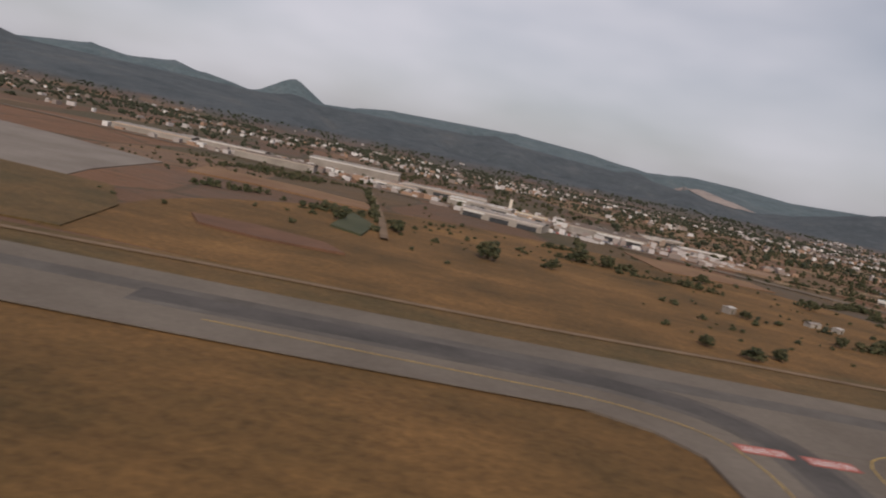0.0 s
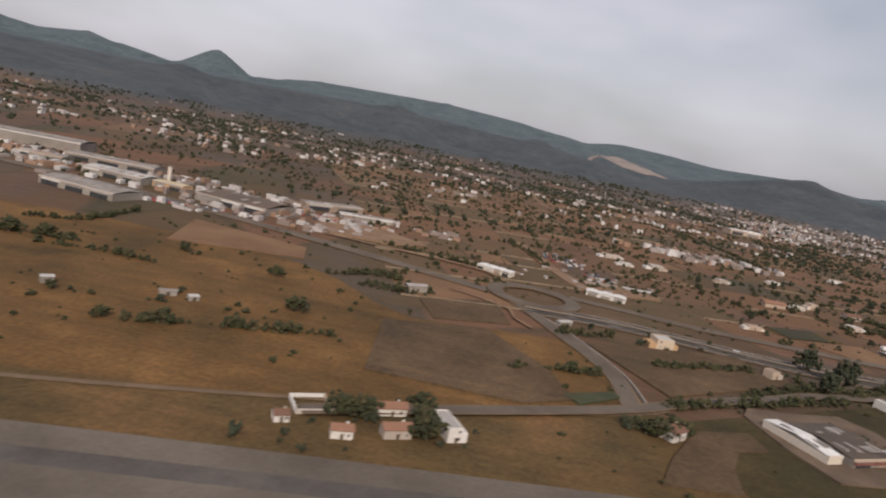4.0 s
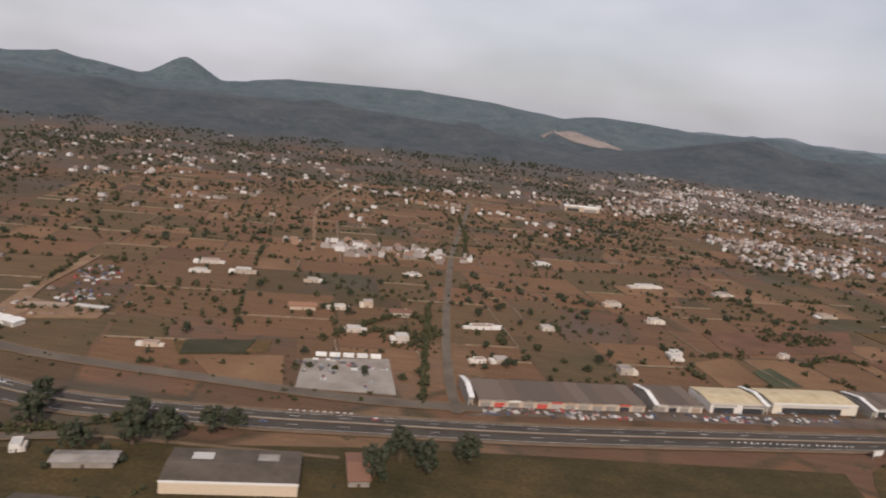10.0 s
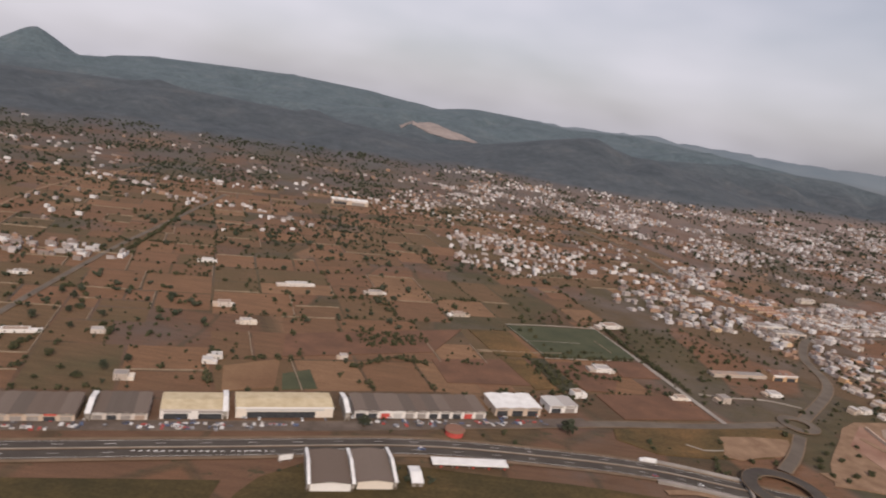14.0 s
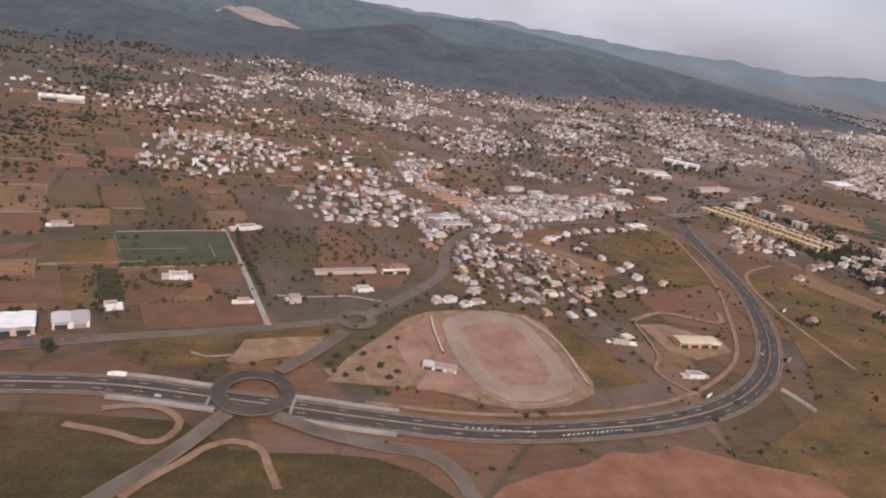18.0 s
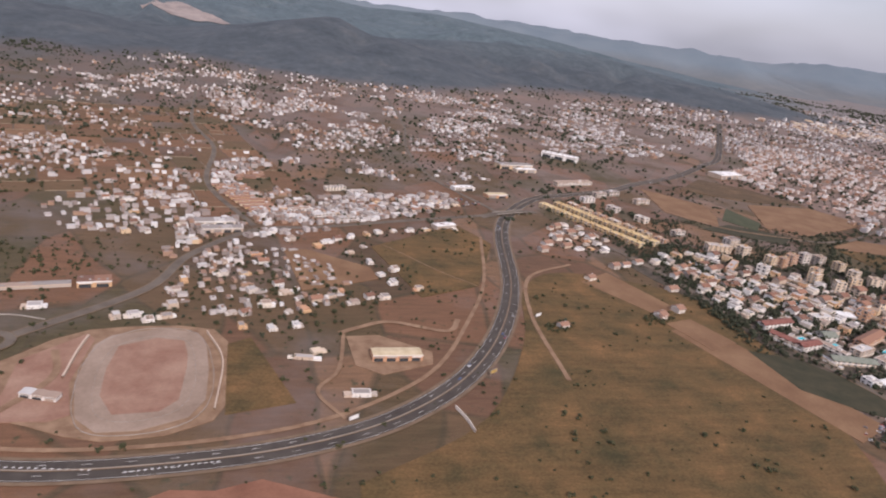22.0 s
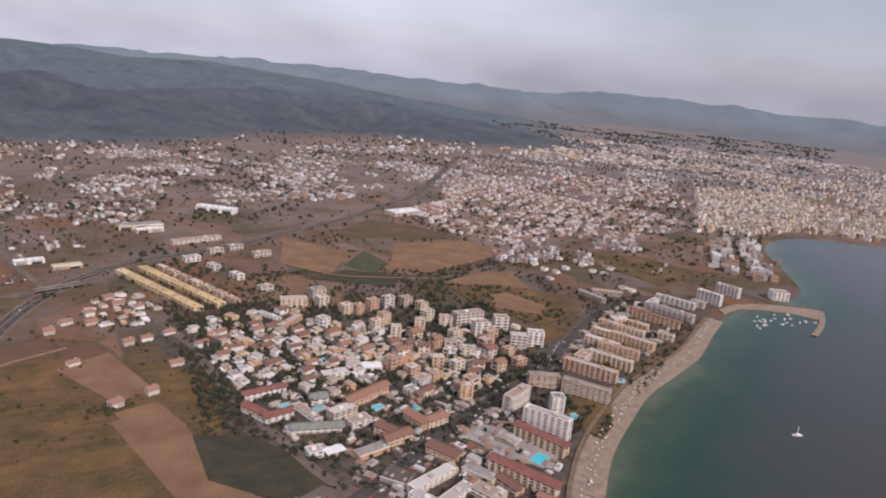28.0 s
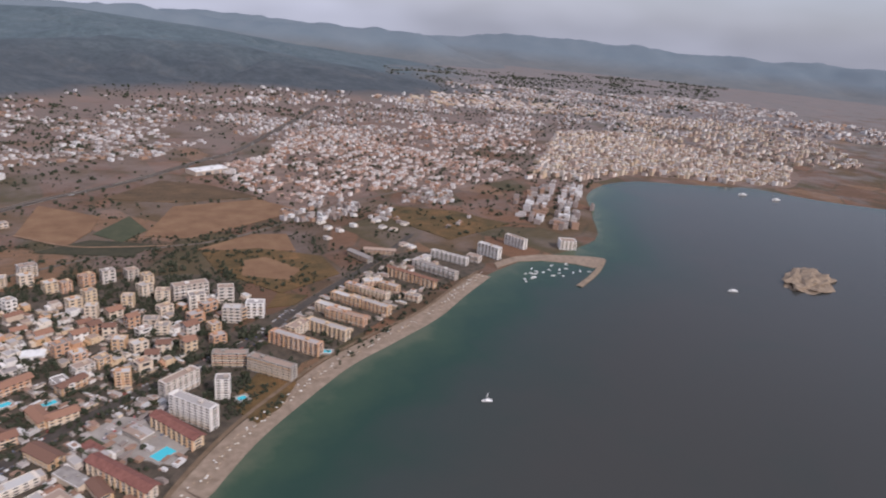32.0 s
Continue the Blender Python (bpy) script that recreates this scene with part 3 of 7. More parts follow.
def build_sea():
    line = catmull(COAST, 16.0)
    n = len(line)
    outer = [Vector((1000 + 3900 * (i / (n - 1)) ** 1.3, -900, 0)) for i in range(n)]
    reach = (0.0, 6, 14, 26, 42, 65, 100, 150, 230, 400)
    verts, depth = [], []
    for p, o in zip(line, outer):
        way = o - p
        far = max(way.length, 1.0)
        for r in (*reach, far):
            d = min(r, far)
            q = p + way * (d / far)
            verts.append((q.x, q.y, 0.25))
            depth.append(min(1.0, d / 130.0) if p.x < 1900 else min(1.0, 0.35 + d / 150.0))
    k = len(reach) + 1
    faces = [(i * k + j, i * k + j + 1, (i + 1) * k + j + 1, (i + 1) * k + j) for i in range(n - 1) for j in range(k - 1)]
    mesh = bpy.data.meshes.new("water")
    mesh.from_pydata(verts, [], faces)
    layer = mesh.attributes.new("depth", "FLOAT", "POINT")
    layer.data.foreach_set("value", depth)
    mesh.materials.append(M_WATER)
    ob = tagged(new("water", mesh), "dark blue bay water, green over the shallows", "water", kind="structure")
    return ob


build_sea()
beach_line = catmull([(1120, 64), (1227, 237), (1246, 260), (1275, 288), (1308, 312), (1348, 338), (1389, 356), (1435, 377), (1478, 405), (1521, 431)])
tagged(solid("beach", ribbon_bm(beach_line, 8.0, -8.0, 0.27, 0.2), M_SAND), "pale sand beach along the bay", "beach", kind="structure")

# ---- airfield ----
field("airfield_grass", [(-260, -120), (320, -20), (320, 128), (228, 118), (172, 108), (90, 90), (-60, 58), (-260, 15)], M_DRYGRASS, 0.06, "dry golden-brown airfield grass", "grass")
field("airfield_grass", [(-260, 36), (-50, 76), (50, 96), (172, 121), (300, 143), (300, 180), (179, 160), (116, 136), (50, 119), (5, 103), (-70, 88), (-260, 50)], M_OLIVE, 0.05, "dry olive grass beside the taxiway", "grass")
field("dry_meadow", [(-70, 90), (5, 101), (60, 118), (116, 133), (180, 161), (170, 205), (130, 195), (90, 230), (20, 235), (-40, 215), (-75, 150)], M_DRYGRASS, 0.05, "golden dry grass meadow", "meadow")
taxi_line = [(-420, 5), (-200, 44), (-50, 68), (10, 79), (50, 87), (100, 98), (172, 112), (260, 128), (330, 138)]
taxi = road("taxiway", taxi_line, 22, M_TAXI, 0.22, "broad grey asphalt taxiway with darker wheel tracks")
road("taxiway_link", [(50, 84), (41, 74), (36, 62), (30, 40), (20, 10), (5, -30)], 15, M_TAXI, 0.20, "grey asphalt taxiway link")
field("taxiway_corner", [(-2, 70), (10, 68.5), (18, 66.5), (22, 63), (24, 53), (24.5, 35), (36, 40), (33, 78)], M_TAXI, 0.3, "rounded asphalt corner of the taxiway", "taxiway")
field("taxiway_corner", [(46, 45), (46, 69), (49, 73), (55, 76), (65, 78), (85, 84), (80, 96), (36, 66)], M_TAXI, 0.3, "rounded asphalt corner of the taxiway", "taxiway")
road("perimeter_track", [(-260, 40), (-70, 84), (-34, 92), (5, 100), (39, 109), (69, 116), (116, 132), (179, 158), (201, 177), (239, 200), (262, 212), (330, 222)], 1.3, M_VERGE, 0.14, "narrow pale perimeter track")
field("apron", [(-420, 60), (-90, 109), (-107, 158), (-118, 211), (-171, 225), (-420, 260)], M_APRON, 0.16, "pale concrete airport apron", "apron")

# ---- roads ----
road("old_road", [(-300, 310), (-120, 305), (-12, 296), (45, 282), (98, 266), (140, 251), (152, 246)], 5.5, M_ASPHALT, 0.2, "grey country road past the warehouses", 1.0)
road("junction_road", [(182, 160), (181, 184), (171, 211), (163, 230), (158, 240)], 4.0, M_ASPHALT, 0.21, "narrow grey road to the roundabout", 0.5)
road("frontage_road", [(180, 262), (200, 259), (227, 255), (281, 256), (330, 258), (377, 268), (495, 300), (560, 318), (610, 333), (653, 343), (696, 357)], 4.6, M_ASPHALT, 0.2, "grey frontage road", 0.6)
HWY = [(162, 232), (196, 235), (247, 228), (295, 234), (330, 241), (384, 253), (459, 274), (525, 292), (575, 297), (613, 297), (645, 291), (680, 284), (703, 279), (741, 273),
       (783, 275), (826, 283), (866, 300), (904, 332), (936, 380), (963, 445), (985, 535), (1006, 590), (1040, 640), (1075, 670), (1165, 715), (1217, 757), (1306, 818), (1403, 908), (1471, 971), (1562, 1098), (1675, 1262), (1801, 1450)]
road("highway", HWY, 10.5, M_HIGHWAY, 0.24, "dark asphalt dual carriageway curving over the plain", 1.6, edges=True)
median = catmull(HWY)
highway = scene.objects["highway"]
part("median", ribbon_bm(median, 0.5, -0.5, 0.62, 0.06), M_VERGE, highway, "brown central reservation")
part("barrier", ribbon_bm(median, 0.06, -0.06, 0.9, 0.3), M_CONCRETE, highway, "pale crash barrier")
for k in (-2.6, 2.6):
    dash_line = catmull([(p[0], p[1]) for p in HWY[:24]], 1.5)
    side = normals(dash_line)
    for i in range(0, len(dash_line) - 3, 9):
        part("lane_dash", ribbon_bm([dash_line[j] + side[j] * k for j in (i, i + 1, i + 2)], 0.055, -0.055, 0.6, 0.02), M_PAINT, highway)
road("lane_road", [(357, 258), (350, 297), (342, 372), (333, 490), (330, 600), (326, 760)], 3.0, M_ASPHALT, 0.18, "narrow straight country lane", 0.4)
road("inland_lane", [(201, 900), (201, 657), (254, 446)], 2.4, M_DIRT, 0.18, "pale dirt lane")
road("field_lane", [(632, 470), (648, 410), (663, 348)], 2.6, M_CONCRETE, 0.18, "pale concrete farm lane")
road("main_street", [(706, 362), (752, 417), (768, 469), (803, 520), (847, 535), (920, 565), (1009, 600)], 5.0, M_ASPHALT, 0.2, "grey main street through the village", 0.6)
road("north_street", [(802, 529), (762, 630), (755, 760), (721, 882), (700, 1100)], 4.0, M_ASPHALT, 0.2, "grey street leading inland", 0.5)
road("north_east_road", [(1002, 605), (965, 713), (963, 845), (985, 1000), (1000, 1300)], 4.0, M_ASPHALT, 0.2, "grey road leading inland", 0.5)
road("ramp_road", [(668, 308, 1.1), (682, 325, 0.5), (696, 346, 0.0)], 4.5, M_ASPHALT, 0.22, "grey ramp between the roundabouts", 0.6)
road("slip_road", [(668, 279, 1.1), (685, 270, 0.7), (703, 264, 0.2), (718, 260, 0), (727, 247, 0), (730, 220, 0)], 4.5, M_ASPHALT, 0.22, "grey slip road with pale verge", 0.8)
road("side_road", [(652, 280, 1.1), (638, 259, 0.5), (622, 240, 0), (600, 210, 0)], 4.5, M_ASPHALT, 0.22, "grey side road", 0.8)
road("service_track", [(700, 290), (741, 284), (784, 286), (828, 296), (862, 314), (892, 341), (918, 386), (945, 446), (968, 535)], 2.2, M_DIRT, 0.16, "pale dirt service track")
road("sandy_track", [(955, 330), (961, 400), (980, 458), (1021, 486)], 2.5, M_DIRT, 0.16, "pale sandy track")
road("resort_street", [(1066, 545), (1080, 510), (1093, 466), (1101, 411), (1110, 377), (1120, 343), (1130, 310), (1141, 292)], 4.0, M_ASPHALT, 0.2, "grey street at the edge of the resort", 0.8)
road("coast_road", [(1105, 268), (1143, 291), (1169, 306), (1202, 330), (1245, 353), (1281, 370), (1314, 388), (1350, 418), (1389, 447), (1449, 489), (1520, 548)], 7.0, M_HIGHWAY, 0.2, "dark asphalt coast road", 0.6)
road("back_road", [(1083, 560), (1163, 545), (1240, 570), (1302, 581), (1327, 581), (1376, 597), (1440, 635), (1496, 668), (1552, 690), (1640, 720)], 3.6, M_ASPHALT, 0.2, "grey road across the fields", 0.5)


def roundabout(x, y, r, width, ob_name, label, z=0.0, surface=None):
    ring = [(x + r * math.cos(a), y + r * math.sin(a), z) for a in np.linspace(0, 2 * math.pi, 33)]
    ob = solid(ob_name, ribbon_bm([Vector(q) for q in ring], width / 2, -width / 2, 0.75, 0.35), surface or M_ASPHALT)
    part("kerb", ribbon_bm([Vector(q) for q in ring], width / 2 + 0.2, width / 2, 0.82, 0.4), M_VERGE, ob)
    part("outer_kerb", ribbon_bm([Vector(q) for q in ring], -width / 2, -width / 2 - 0.2, 0.82, 0.4), M_VERGE, ob)
    ROAD_POINTS.extend((q[0], q[1], width / 2) for q in ring)
    return tagged(ob, label, "roundabout", kind="structure")


roundabout(166, 250, 13.5, 5, "roundabout", "grey asphalt roundabout with a grass island")
roundabout(660, 293, 12, 5.2, "highway_roundabout", "large asphalt roundabout bridging the highway", 1.1, M_HIGHWAY)
roundabout(702, 358, 7.0, 4.2, "village_roundabout", "small asphalt roundabout with a planted island")

for k, span in ((7.2, (612, 650)), (7.2, (672, 712)), (-7.2, (612, 650)), (-7.2, (672, 712))):
    line = [q for q in catmull(HWY, 4.0) if span[0] < q.x < span[1]]
    side = normals(line)
    tagged(solid("retaining_wall", ribbon_bm([q + n * k for q, n in zip(line, side)], 0.9, -0.9, 0.9, 1.0), M_CONCRETE), "pale concrete retaining wall beside the underpass", "wall", kind="structure")
for x, y, turn in ((646, 291, 80), (674, 287, 80)):
    abut = holder("bridge_pier", x, y, 0, turn)
    part("pier", box_bm(-5.5, -0.4, -0.2, 5.5, 0.4, 1.55), M_CONCRETE, abut)
    tagged(abut, "concrete pier wall under the roundabout deck", "bridge pier")

# ---- fields ----
field("resort_ground", [(1100, 330), (1090, 420), (1075, 505), (1180, 520), (1300, 512), (1330, 470), (1300, 400), (1290, 380), (1240, 360), (1150, 300)], rough_mat("mixed_town_ground", (0.040, 0.034, 0.024), (0.115, 0.088, 0.066), 0.16, 0.7), 0.02, "mixed paving, gardens and bare ground of the resort", "town ground")
field("resort_ground", [(1125, 296), (1200, 334), (1262, 372), (1310, 408), (1345, 420), (1345, 372), (1300, 318), (1240, 262), (1190, 236), (1150, 262)], bpy.data.materials["mixed_town_ground"], 0.02, "mixed paving, gardens and bare ground of the resort", "town ground")
field("resort_ground", [(1310, 406), (1322, 345), (1345, 352), (1400, 382), (1470, 420), (1540, 452), (1500, 500), (1440, 492), (1380, 445)], bpy.data.materials["mixed_town_ground"], 0.02, "mixed paving, gardens and bare ground of the resort", "town ground")
M_TOWN = rough_mat("pale_town_paving", (0.120, 0.080, 0.062), (0.215, 0.155, 0.125), 0.05, 0.4)
field("town_ground", [(1614, 1123), (1734, 1142), (1789, 1029), (1817, 896), (1853, 796), (1820, 745), (1628, 690), (1569, 721), (1449, 662), (1414, 775), (1420, 883), (1498, 923)], M_TOWN, 0.02, "pale streets and yards of the suburb", "town ground")
field("town_ground", [(2187, 1079), (2391, 1042), (2364, 833), (2400, 683), (2240, 580), (2143, 610), (2083, 666), (1998, 706), (1894, 686), (1807, 730), (1946, 849)], M_TOWN, 0.02, "pale streets and quays of the seaside town", "town ground")
field("dark_meadow", [(470, 130), (480, 262), (560, 280), (640, 276), (655, 262), (700, 258), (722, 240), (735, 200), (700, 120)], M_DARKMEADOW, 0.02, "dark olive rough meadow south of the highway", "meadow")
field("dark_meadow", [(200, 110), (190, 160), (262, 208), (345, 232), (470, 258), (465, 150), (380, 120)], M_DARKMEADOW, 0.02, "dark olive rough meadow south of the highway", "meadow")
field("red_building_site", [(728, 232), (740, 244), (757, 251), (772, 254), (786, 262), (800, 261), (815, 266), (838, 256), (862, 248), (868, 232), (850, 215), (790, 208), (740, 210)], M_REDSOIL, 0.08, "bare red soil building site", "bare ground")
field("meadow", [(848, 262), (905, 300), (946, 370), (970, 440), (1010, 470), (1085, 440), (1095, 380), (1075, 282), (1040, 225), (930, 180), (850, 200)], M_OLIVE, 0.05, "dry olive meadow beside the highway", "meadow")
field("stubble_field", [(1043, 386), (1070, 394), (1103, 290), (1078, 278)], M_TANFIELD, 0.08, "tan stubble field")
field("stubble_field", [(1016, 455), (1044, 474), (1066, 416), (1046, 406)], M_TANFIELD, 0.08, "tan stubble field")
field("parking_lot", [(1128, 303), (1145, 286), (1141, 273), (1109, 287), (1113, 296)], M_ASPHALT, 0.09, "grey asphalt car park at the edge of town", "car park")
field("fallow_field", [(1079, 363), (1105, 354), (1118, 337), (1132, 301), (1114, 295), (1101, 303), (1081, 322)], M_GROVE, 0.08, "dark green field beside the resort street")
field("arena_ground", [(716, 349), (737, 371), (790, 374), (800, 330), (796, 300), (760, 288), (720, 303), (686, 304), (695, 322)], M_DIRT, 0.08, "bare pale ground round the racecourse", "bare ground")
field("fallow_field", [(797, 360), (800, 304), (827, 312), (807, 367)], M_OLIVE, 0.08, "fallow olive-brown field")
field("dirt_yard", [(852, 370), (868, 372), (893, 356), (891, 344), (866, 334), (854, 342)], M_DIRT, 0.1, "pale reddish dirt yard", "yard")
field("green_field", [(471, 339), (481, 347), (487, 329), (474, 324)], M_GREENFIELD, 0.08, "bright green vegetable plot")
field("ploughed_field", [(533, 378), (584, 397), (587, 364), (540, 353)], M_REDFIELD, 0.08, "ploughed red field")
field("stubble_field", [(447, 339), (467, 354), (471, 325), (453, 316)], M_TANFIELD, 0.07, "tan bare plot")
field("ploughed_field", [(463, 386), (550, 429), (534, 388), (467, 357)], M_REDFIELD, 0.07, "ploughed brown field")
field("vineyard", [(255, 281), (285, 296), (288, 284), (261, 272)], M_OLIVE, 0.07, "dark green vineyard plot")
field("dry_meadow", [(266, 271), (294, 283), (302, 259), (280, 257)], M_TANFIELD, 0.07, "golden dry meadow", "meadow")
field("dealer_yard", [(301, 283), (329, 294), (337, 265), (306, 259)], M_CONCRETE, 0.1, "pale paved dealer yard", "yard")
field("red_field", [(130, 217), (153, 233), (157, 209), (136, 199)], M_BROWNFIELD, 0.08, "small brown field")
field("stubble_field", [(50, 224), (42, 262), (86, 253), (90, 236)], M_TANFIELD, 0.08, "tan sloping plot")
field("green_verge", [(-120, 80), (-125, 140), (-89, 140), (-74, 119), (-66, 92)], M_OLIVE, 0.06, "olive green verge", "grass")
field("meadow", [(880, 500), (955, 560), (972, 520), (940, 440), (900, 420)], M_OLIVE, 0.06, "dry grass field inside the bend", "meadow")
field("stubble_field", [(1045, 395), (1066, 402), (1078, 372), (1056, 362)], M_TANFIELD, 0.1, "bare brown field")
field("forecourt", [(360, 258), (377, 270), (497, 303), (595, 334), (600, 328), (497, 296), (378, 264)], M_FORECOURT, 0.12, "worn grey-brown forecourt before the warehouses", "forecourt")
road("stadium_track", [(720, 303), (733, 330), (728, 352)], 3.0, M_DIRT, 0.16, "pale lane beside the racecourse")
road("dirt_loop", [(849, 373), (860, 380), (877, 387), (905, 378), (915, 392)], 3.0, M_DIRT, 0.12, "winding pale dirt track")
road("dirt_loop", [(846, 300), (836, 320), (846, 338), (851, 372)], 1.8, M_DIRT, 0.12, "pale dirt footpath")

# ---- small plots over the plain ----
def split_plots(u0, v0, u1, v1, rng, out):
    """Halves a stretch of land again and again into long plots."""
    a, b = u1 - u0, v1 - v0
    if max(a, b) < 26 + 34 * rng.random():
        out.append((u0, v0, u1, v1))
        return
    t = rng.uniform(0.36, 0.64)
    if a > b * rng.uniform(0.8, 1.25):
        split_plots(u0, v0, u0 + a * t, v1, rng, out)
        split_plots(u0 + a * t, v0, u1, v1, rng, out)
    else:
        split_plots(u0, v0, u1, v0 + b * t, rng, out)
        split_plots(u0, v0 + b * t, u1, v1, rng, out)


def plain_at(u, v):
    c, n = math.cos(0.291), math.sin(0.291)
    bend = 7.0 * noise.noise(Vector((u * 0.006, v * 0.006, 8.0)))
    return 360 + c * (u + bend) - n * (v + bend), 275 + n * (u + bend) + c * (v + bend)


plot_rng, PLOTS, HEDGEROWS = random.Random(41), [], []
split_plots(-240, 14, 560, 560, plot_rng, PLOTS)
plot_verts, plot_faces, wall_verts, wall_faces = [], [], [], []
for u0, v0, u1, v1 in PLOTS:
    x, y = plain_at((u0 + u1) / 2, (v0 + v1) / 2)
    if (x > 640 and y < 560) or x > 900 or plot_rng.random() < 0.12:
        continue
    corners = [plain_at(u, v) for u, v in ((u0 + 0.7, v0 + 0.7), (u1 - 0.7, v0 + 0.7), (u1 - 0.7, v1 - 0.7), (u0 + 0.7, v1 - 0.7))]
    k = len(plot_verts)
    plot_verts += [(*p, 0.022) for p in corners]
    plot_faces.append((k, k + 1, k + 2, k + 3))
    for (ax, ay), (bx, by) in zip(corners, corners[1:]):
        r, run = plot_rng.random(), math.hypot(bx - ax, by - ay)
        if r < 0.22:
            nx, ny = -(by - ay) / run * 0.22, (bx - ax) / run * 0.22
            k = len(wall_verts)
            for z in (-0.1, 0.5):
                wall_verts += [(ax + nx, ay + ny, z), (bx + nx, by + ny, z), (bx - nx, by - ny, z), (ax - nx, ay - ny, z)]
            wall_faces += [(k, k + 1, k + 5, k + 4), (k + 2, k + 3, k + 7, k + 6), (k + 4, k + 5, k + 6, k + 7), (k + 1, k + 2, k + 6, k + 5), (k + 3, k, k + 4, k + 7)]
        elif r < 0.5:
            HEDGEROWS += [(ax + (bx - ax) * t + plot_rng.uniform(-1, 1), ay + (by - ay) * t + plot_rng.uniform(-1, 1)) for t in (plot_rng.random() for _ in range(int(run / 3.2)))]
for name, verts, faces, material, label, category in (
        ("field_plots", plot_verts, plot_faces, plot_mat(), "small brown, red and olive plots over the plain", "fields"),
        ("field_walls", wall_verts, wall_faces, M_ROCK, "low dry-stone walls between the plots", "walls")):
    mesh = bpy.data.meshes.new(name)
    mesh.from_pydata(verts, [], faces)
    mesh.materials.append(material)
    tagged(new(name, mesh), label, category, kind="stuff")
# ---- racecourse and its yards ----
field("racecourse", [(742, 357), (747, 366), (768, 374), (783, 370), (788, 359), (791, 337), (792, 314), (787, 302), (771, 294), (757, 293), (748, 302), (742, 325)], M_ARENA, 0.14, "oval pale sand trotting track", "racecourse")
field("infield", [(752, 356), (766, 364), (778, 362), (781, 350), (782, 339), (782, 314), (776, 306), (760, 304), (753, 317), (751, 337)], M_INFIELD, 0.15, "reddish sand infield of the trotting track", "racecourse")
field("racecourse_yard", [(717, 343), (737, 367), (741, 362), (740, 326), (746, 304), (740, 300), (721, 300)], M_INFIELD, 0.1, "bare reddish yard beside the trotting track", "yard")
field("gravel_car_park", [(685, 313), (719, 319), (717, 301), (700, 303), (689, 305)], M_DIRT, 0.1, "pale gravel car park", "car park")
field("sandy_patch", [(654, 334), (670, 338), (687, 340), (684, 331), (679, 324), (666, 320), (655, 315), (648, 316), (652, 325)], M_DIRT, 0.09, "bare sandy patch in the meadow", "bare ground")
field("meadow", [(607, 328), (650, 341), (690, 350), (695, 343), (688, 332), (669, 320), (640, 313), (620, 311), (606, 319)], M_OLIVE, 0.04, "olive meadow between the roads", "meadow")
road("dirt_loop", [(613, 283), (624, 285), (632, 283), (638, 276), (636, 268), (630, 265), (618, 270), (604, 274)], 2.6, M_DIRT, 0.12, "winding pale dirt track")
road("dirt_loop", [(628, 240), (634, 248), (642, 256), (648, 263), (656, 266), (664, 262), (667, 253), (670, 243)], 2.6, M_DIRT, 0.12, "winding pale dirt track")
# ---- plots round the lanes ----
field("green_field", [(577, 449), (634, 465), (645, 420), (623, 411), (592, 403)], M_GREENFIELD, 0.08, "dull green crop field inside low pale walls")
field("fallow_field", [(554, 431), (577, 437), (588, 401), (566, 396)], M_OLIVE, 0.08, "dark olive fallow plot")
field("grove_plot", [(582, 398), (591, 400), (602, 364), (592, 361)], M_GROVE, 0.08, "dark floor of a small grove")
field("green_field", [(568, 392), (580, 395), (590, 363), (580, 358)], M_OLIVE, 0.08, "dull green plot")
field("ploughed_field", [(608, 362), (655, 374), (660, 351), (615, 339)], M_REDFIELD, 0.08, "ploughed red-brown field")
field("ploughed_field", [(624, 409), (646, 415), (650, 394), (629, 389)], M_REDFIELD, 0.08, "small ploughed red field")
field("ploughed_field", [(593, 397), (609, 401), (626, 388), (619, 367), (604, 365)], M_REDFIELD, 0.08, "small ploughed red field")
field("brown_field", [(822, 487), (837, 488), (875, 462), (878, 444), (832, 423)], M_TANFIELD, 0.07, "bare tan field behind the houses")
field("stubble_field", [(1191, 647), (1226, 606), (1248, 642), (1260, 686), (1213, 737)], M_TANFIELD, 0.08, "tan stubble field")
field("green_field", [(1248, 633), (1267, 603), (1292, 631), (1285, 680)], M_GREENFIELD, 0.09, "dull green crop field")
field("ploughed_field", [(1270, 749), (1333, 718), (1422, 721), (1383, 786), (1338, 815)], M_BROWNFIELD, 0.08, "dark purple-brown ploughed field")
field("stubble_field", [(1286, 615), (1322, 597), (1402, 634), (1449, 656), (1418, 709), (1329, 703)], M_TANFIELD, 0.08, "tan fallow field with scattered trees")
field("stubble_field", [(1318, 566), (1396, 537), (1405, 585), (1374, 593)], M_TANFIELD, 0.08, "pale tan stubble field")
field("fallow_field", [(1201, 597), (1266, 565), (1294, 588), (1244, 617)], M_GROVE, 0.08, "dark olive fallow field")
field("fallow_field", [(1549, 646), (1610, 610), (1641, 547), (1547, 522), (1526, 595)], M_OLIVE, 0.08, "olive-brown fallow slope behind the shore")
field("stubble_field", [(1336, 496), (1366, 474), (1384, 493), (1367, 530), (1348, 528)], M_TANFIELD, 0.08, "orange-brown bare plot")
field("meadow", [(1322, 510), (1352, 452), (1409, 474), (1412, 518), (1368, 554), (1321, 558)], M_OLIVE, 0.07, "olive meadow behind the towers", "meadow")
field("lawn", [(1334, 430), (1354, 428), (1369, 441), (1350, 453)], M_OLIVE, 0.1, "green lawn beside the coast road")
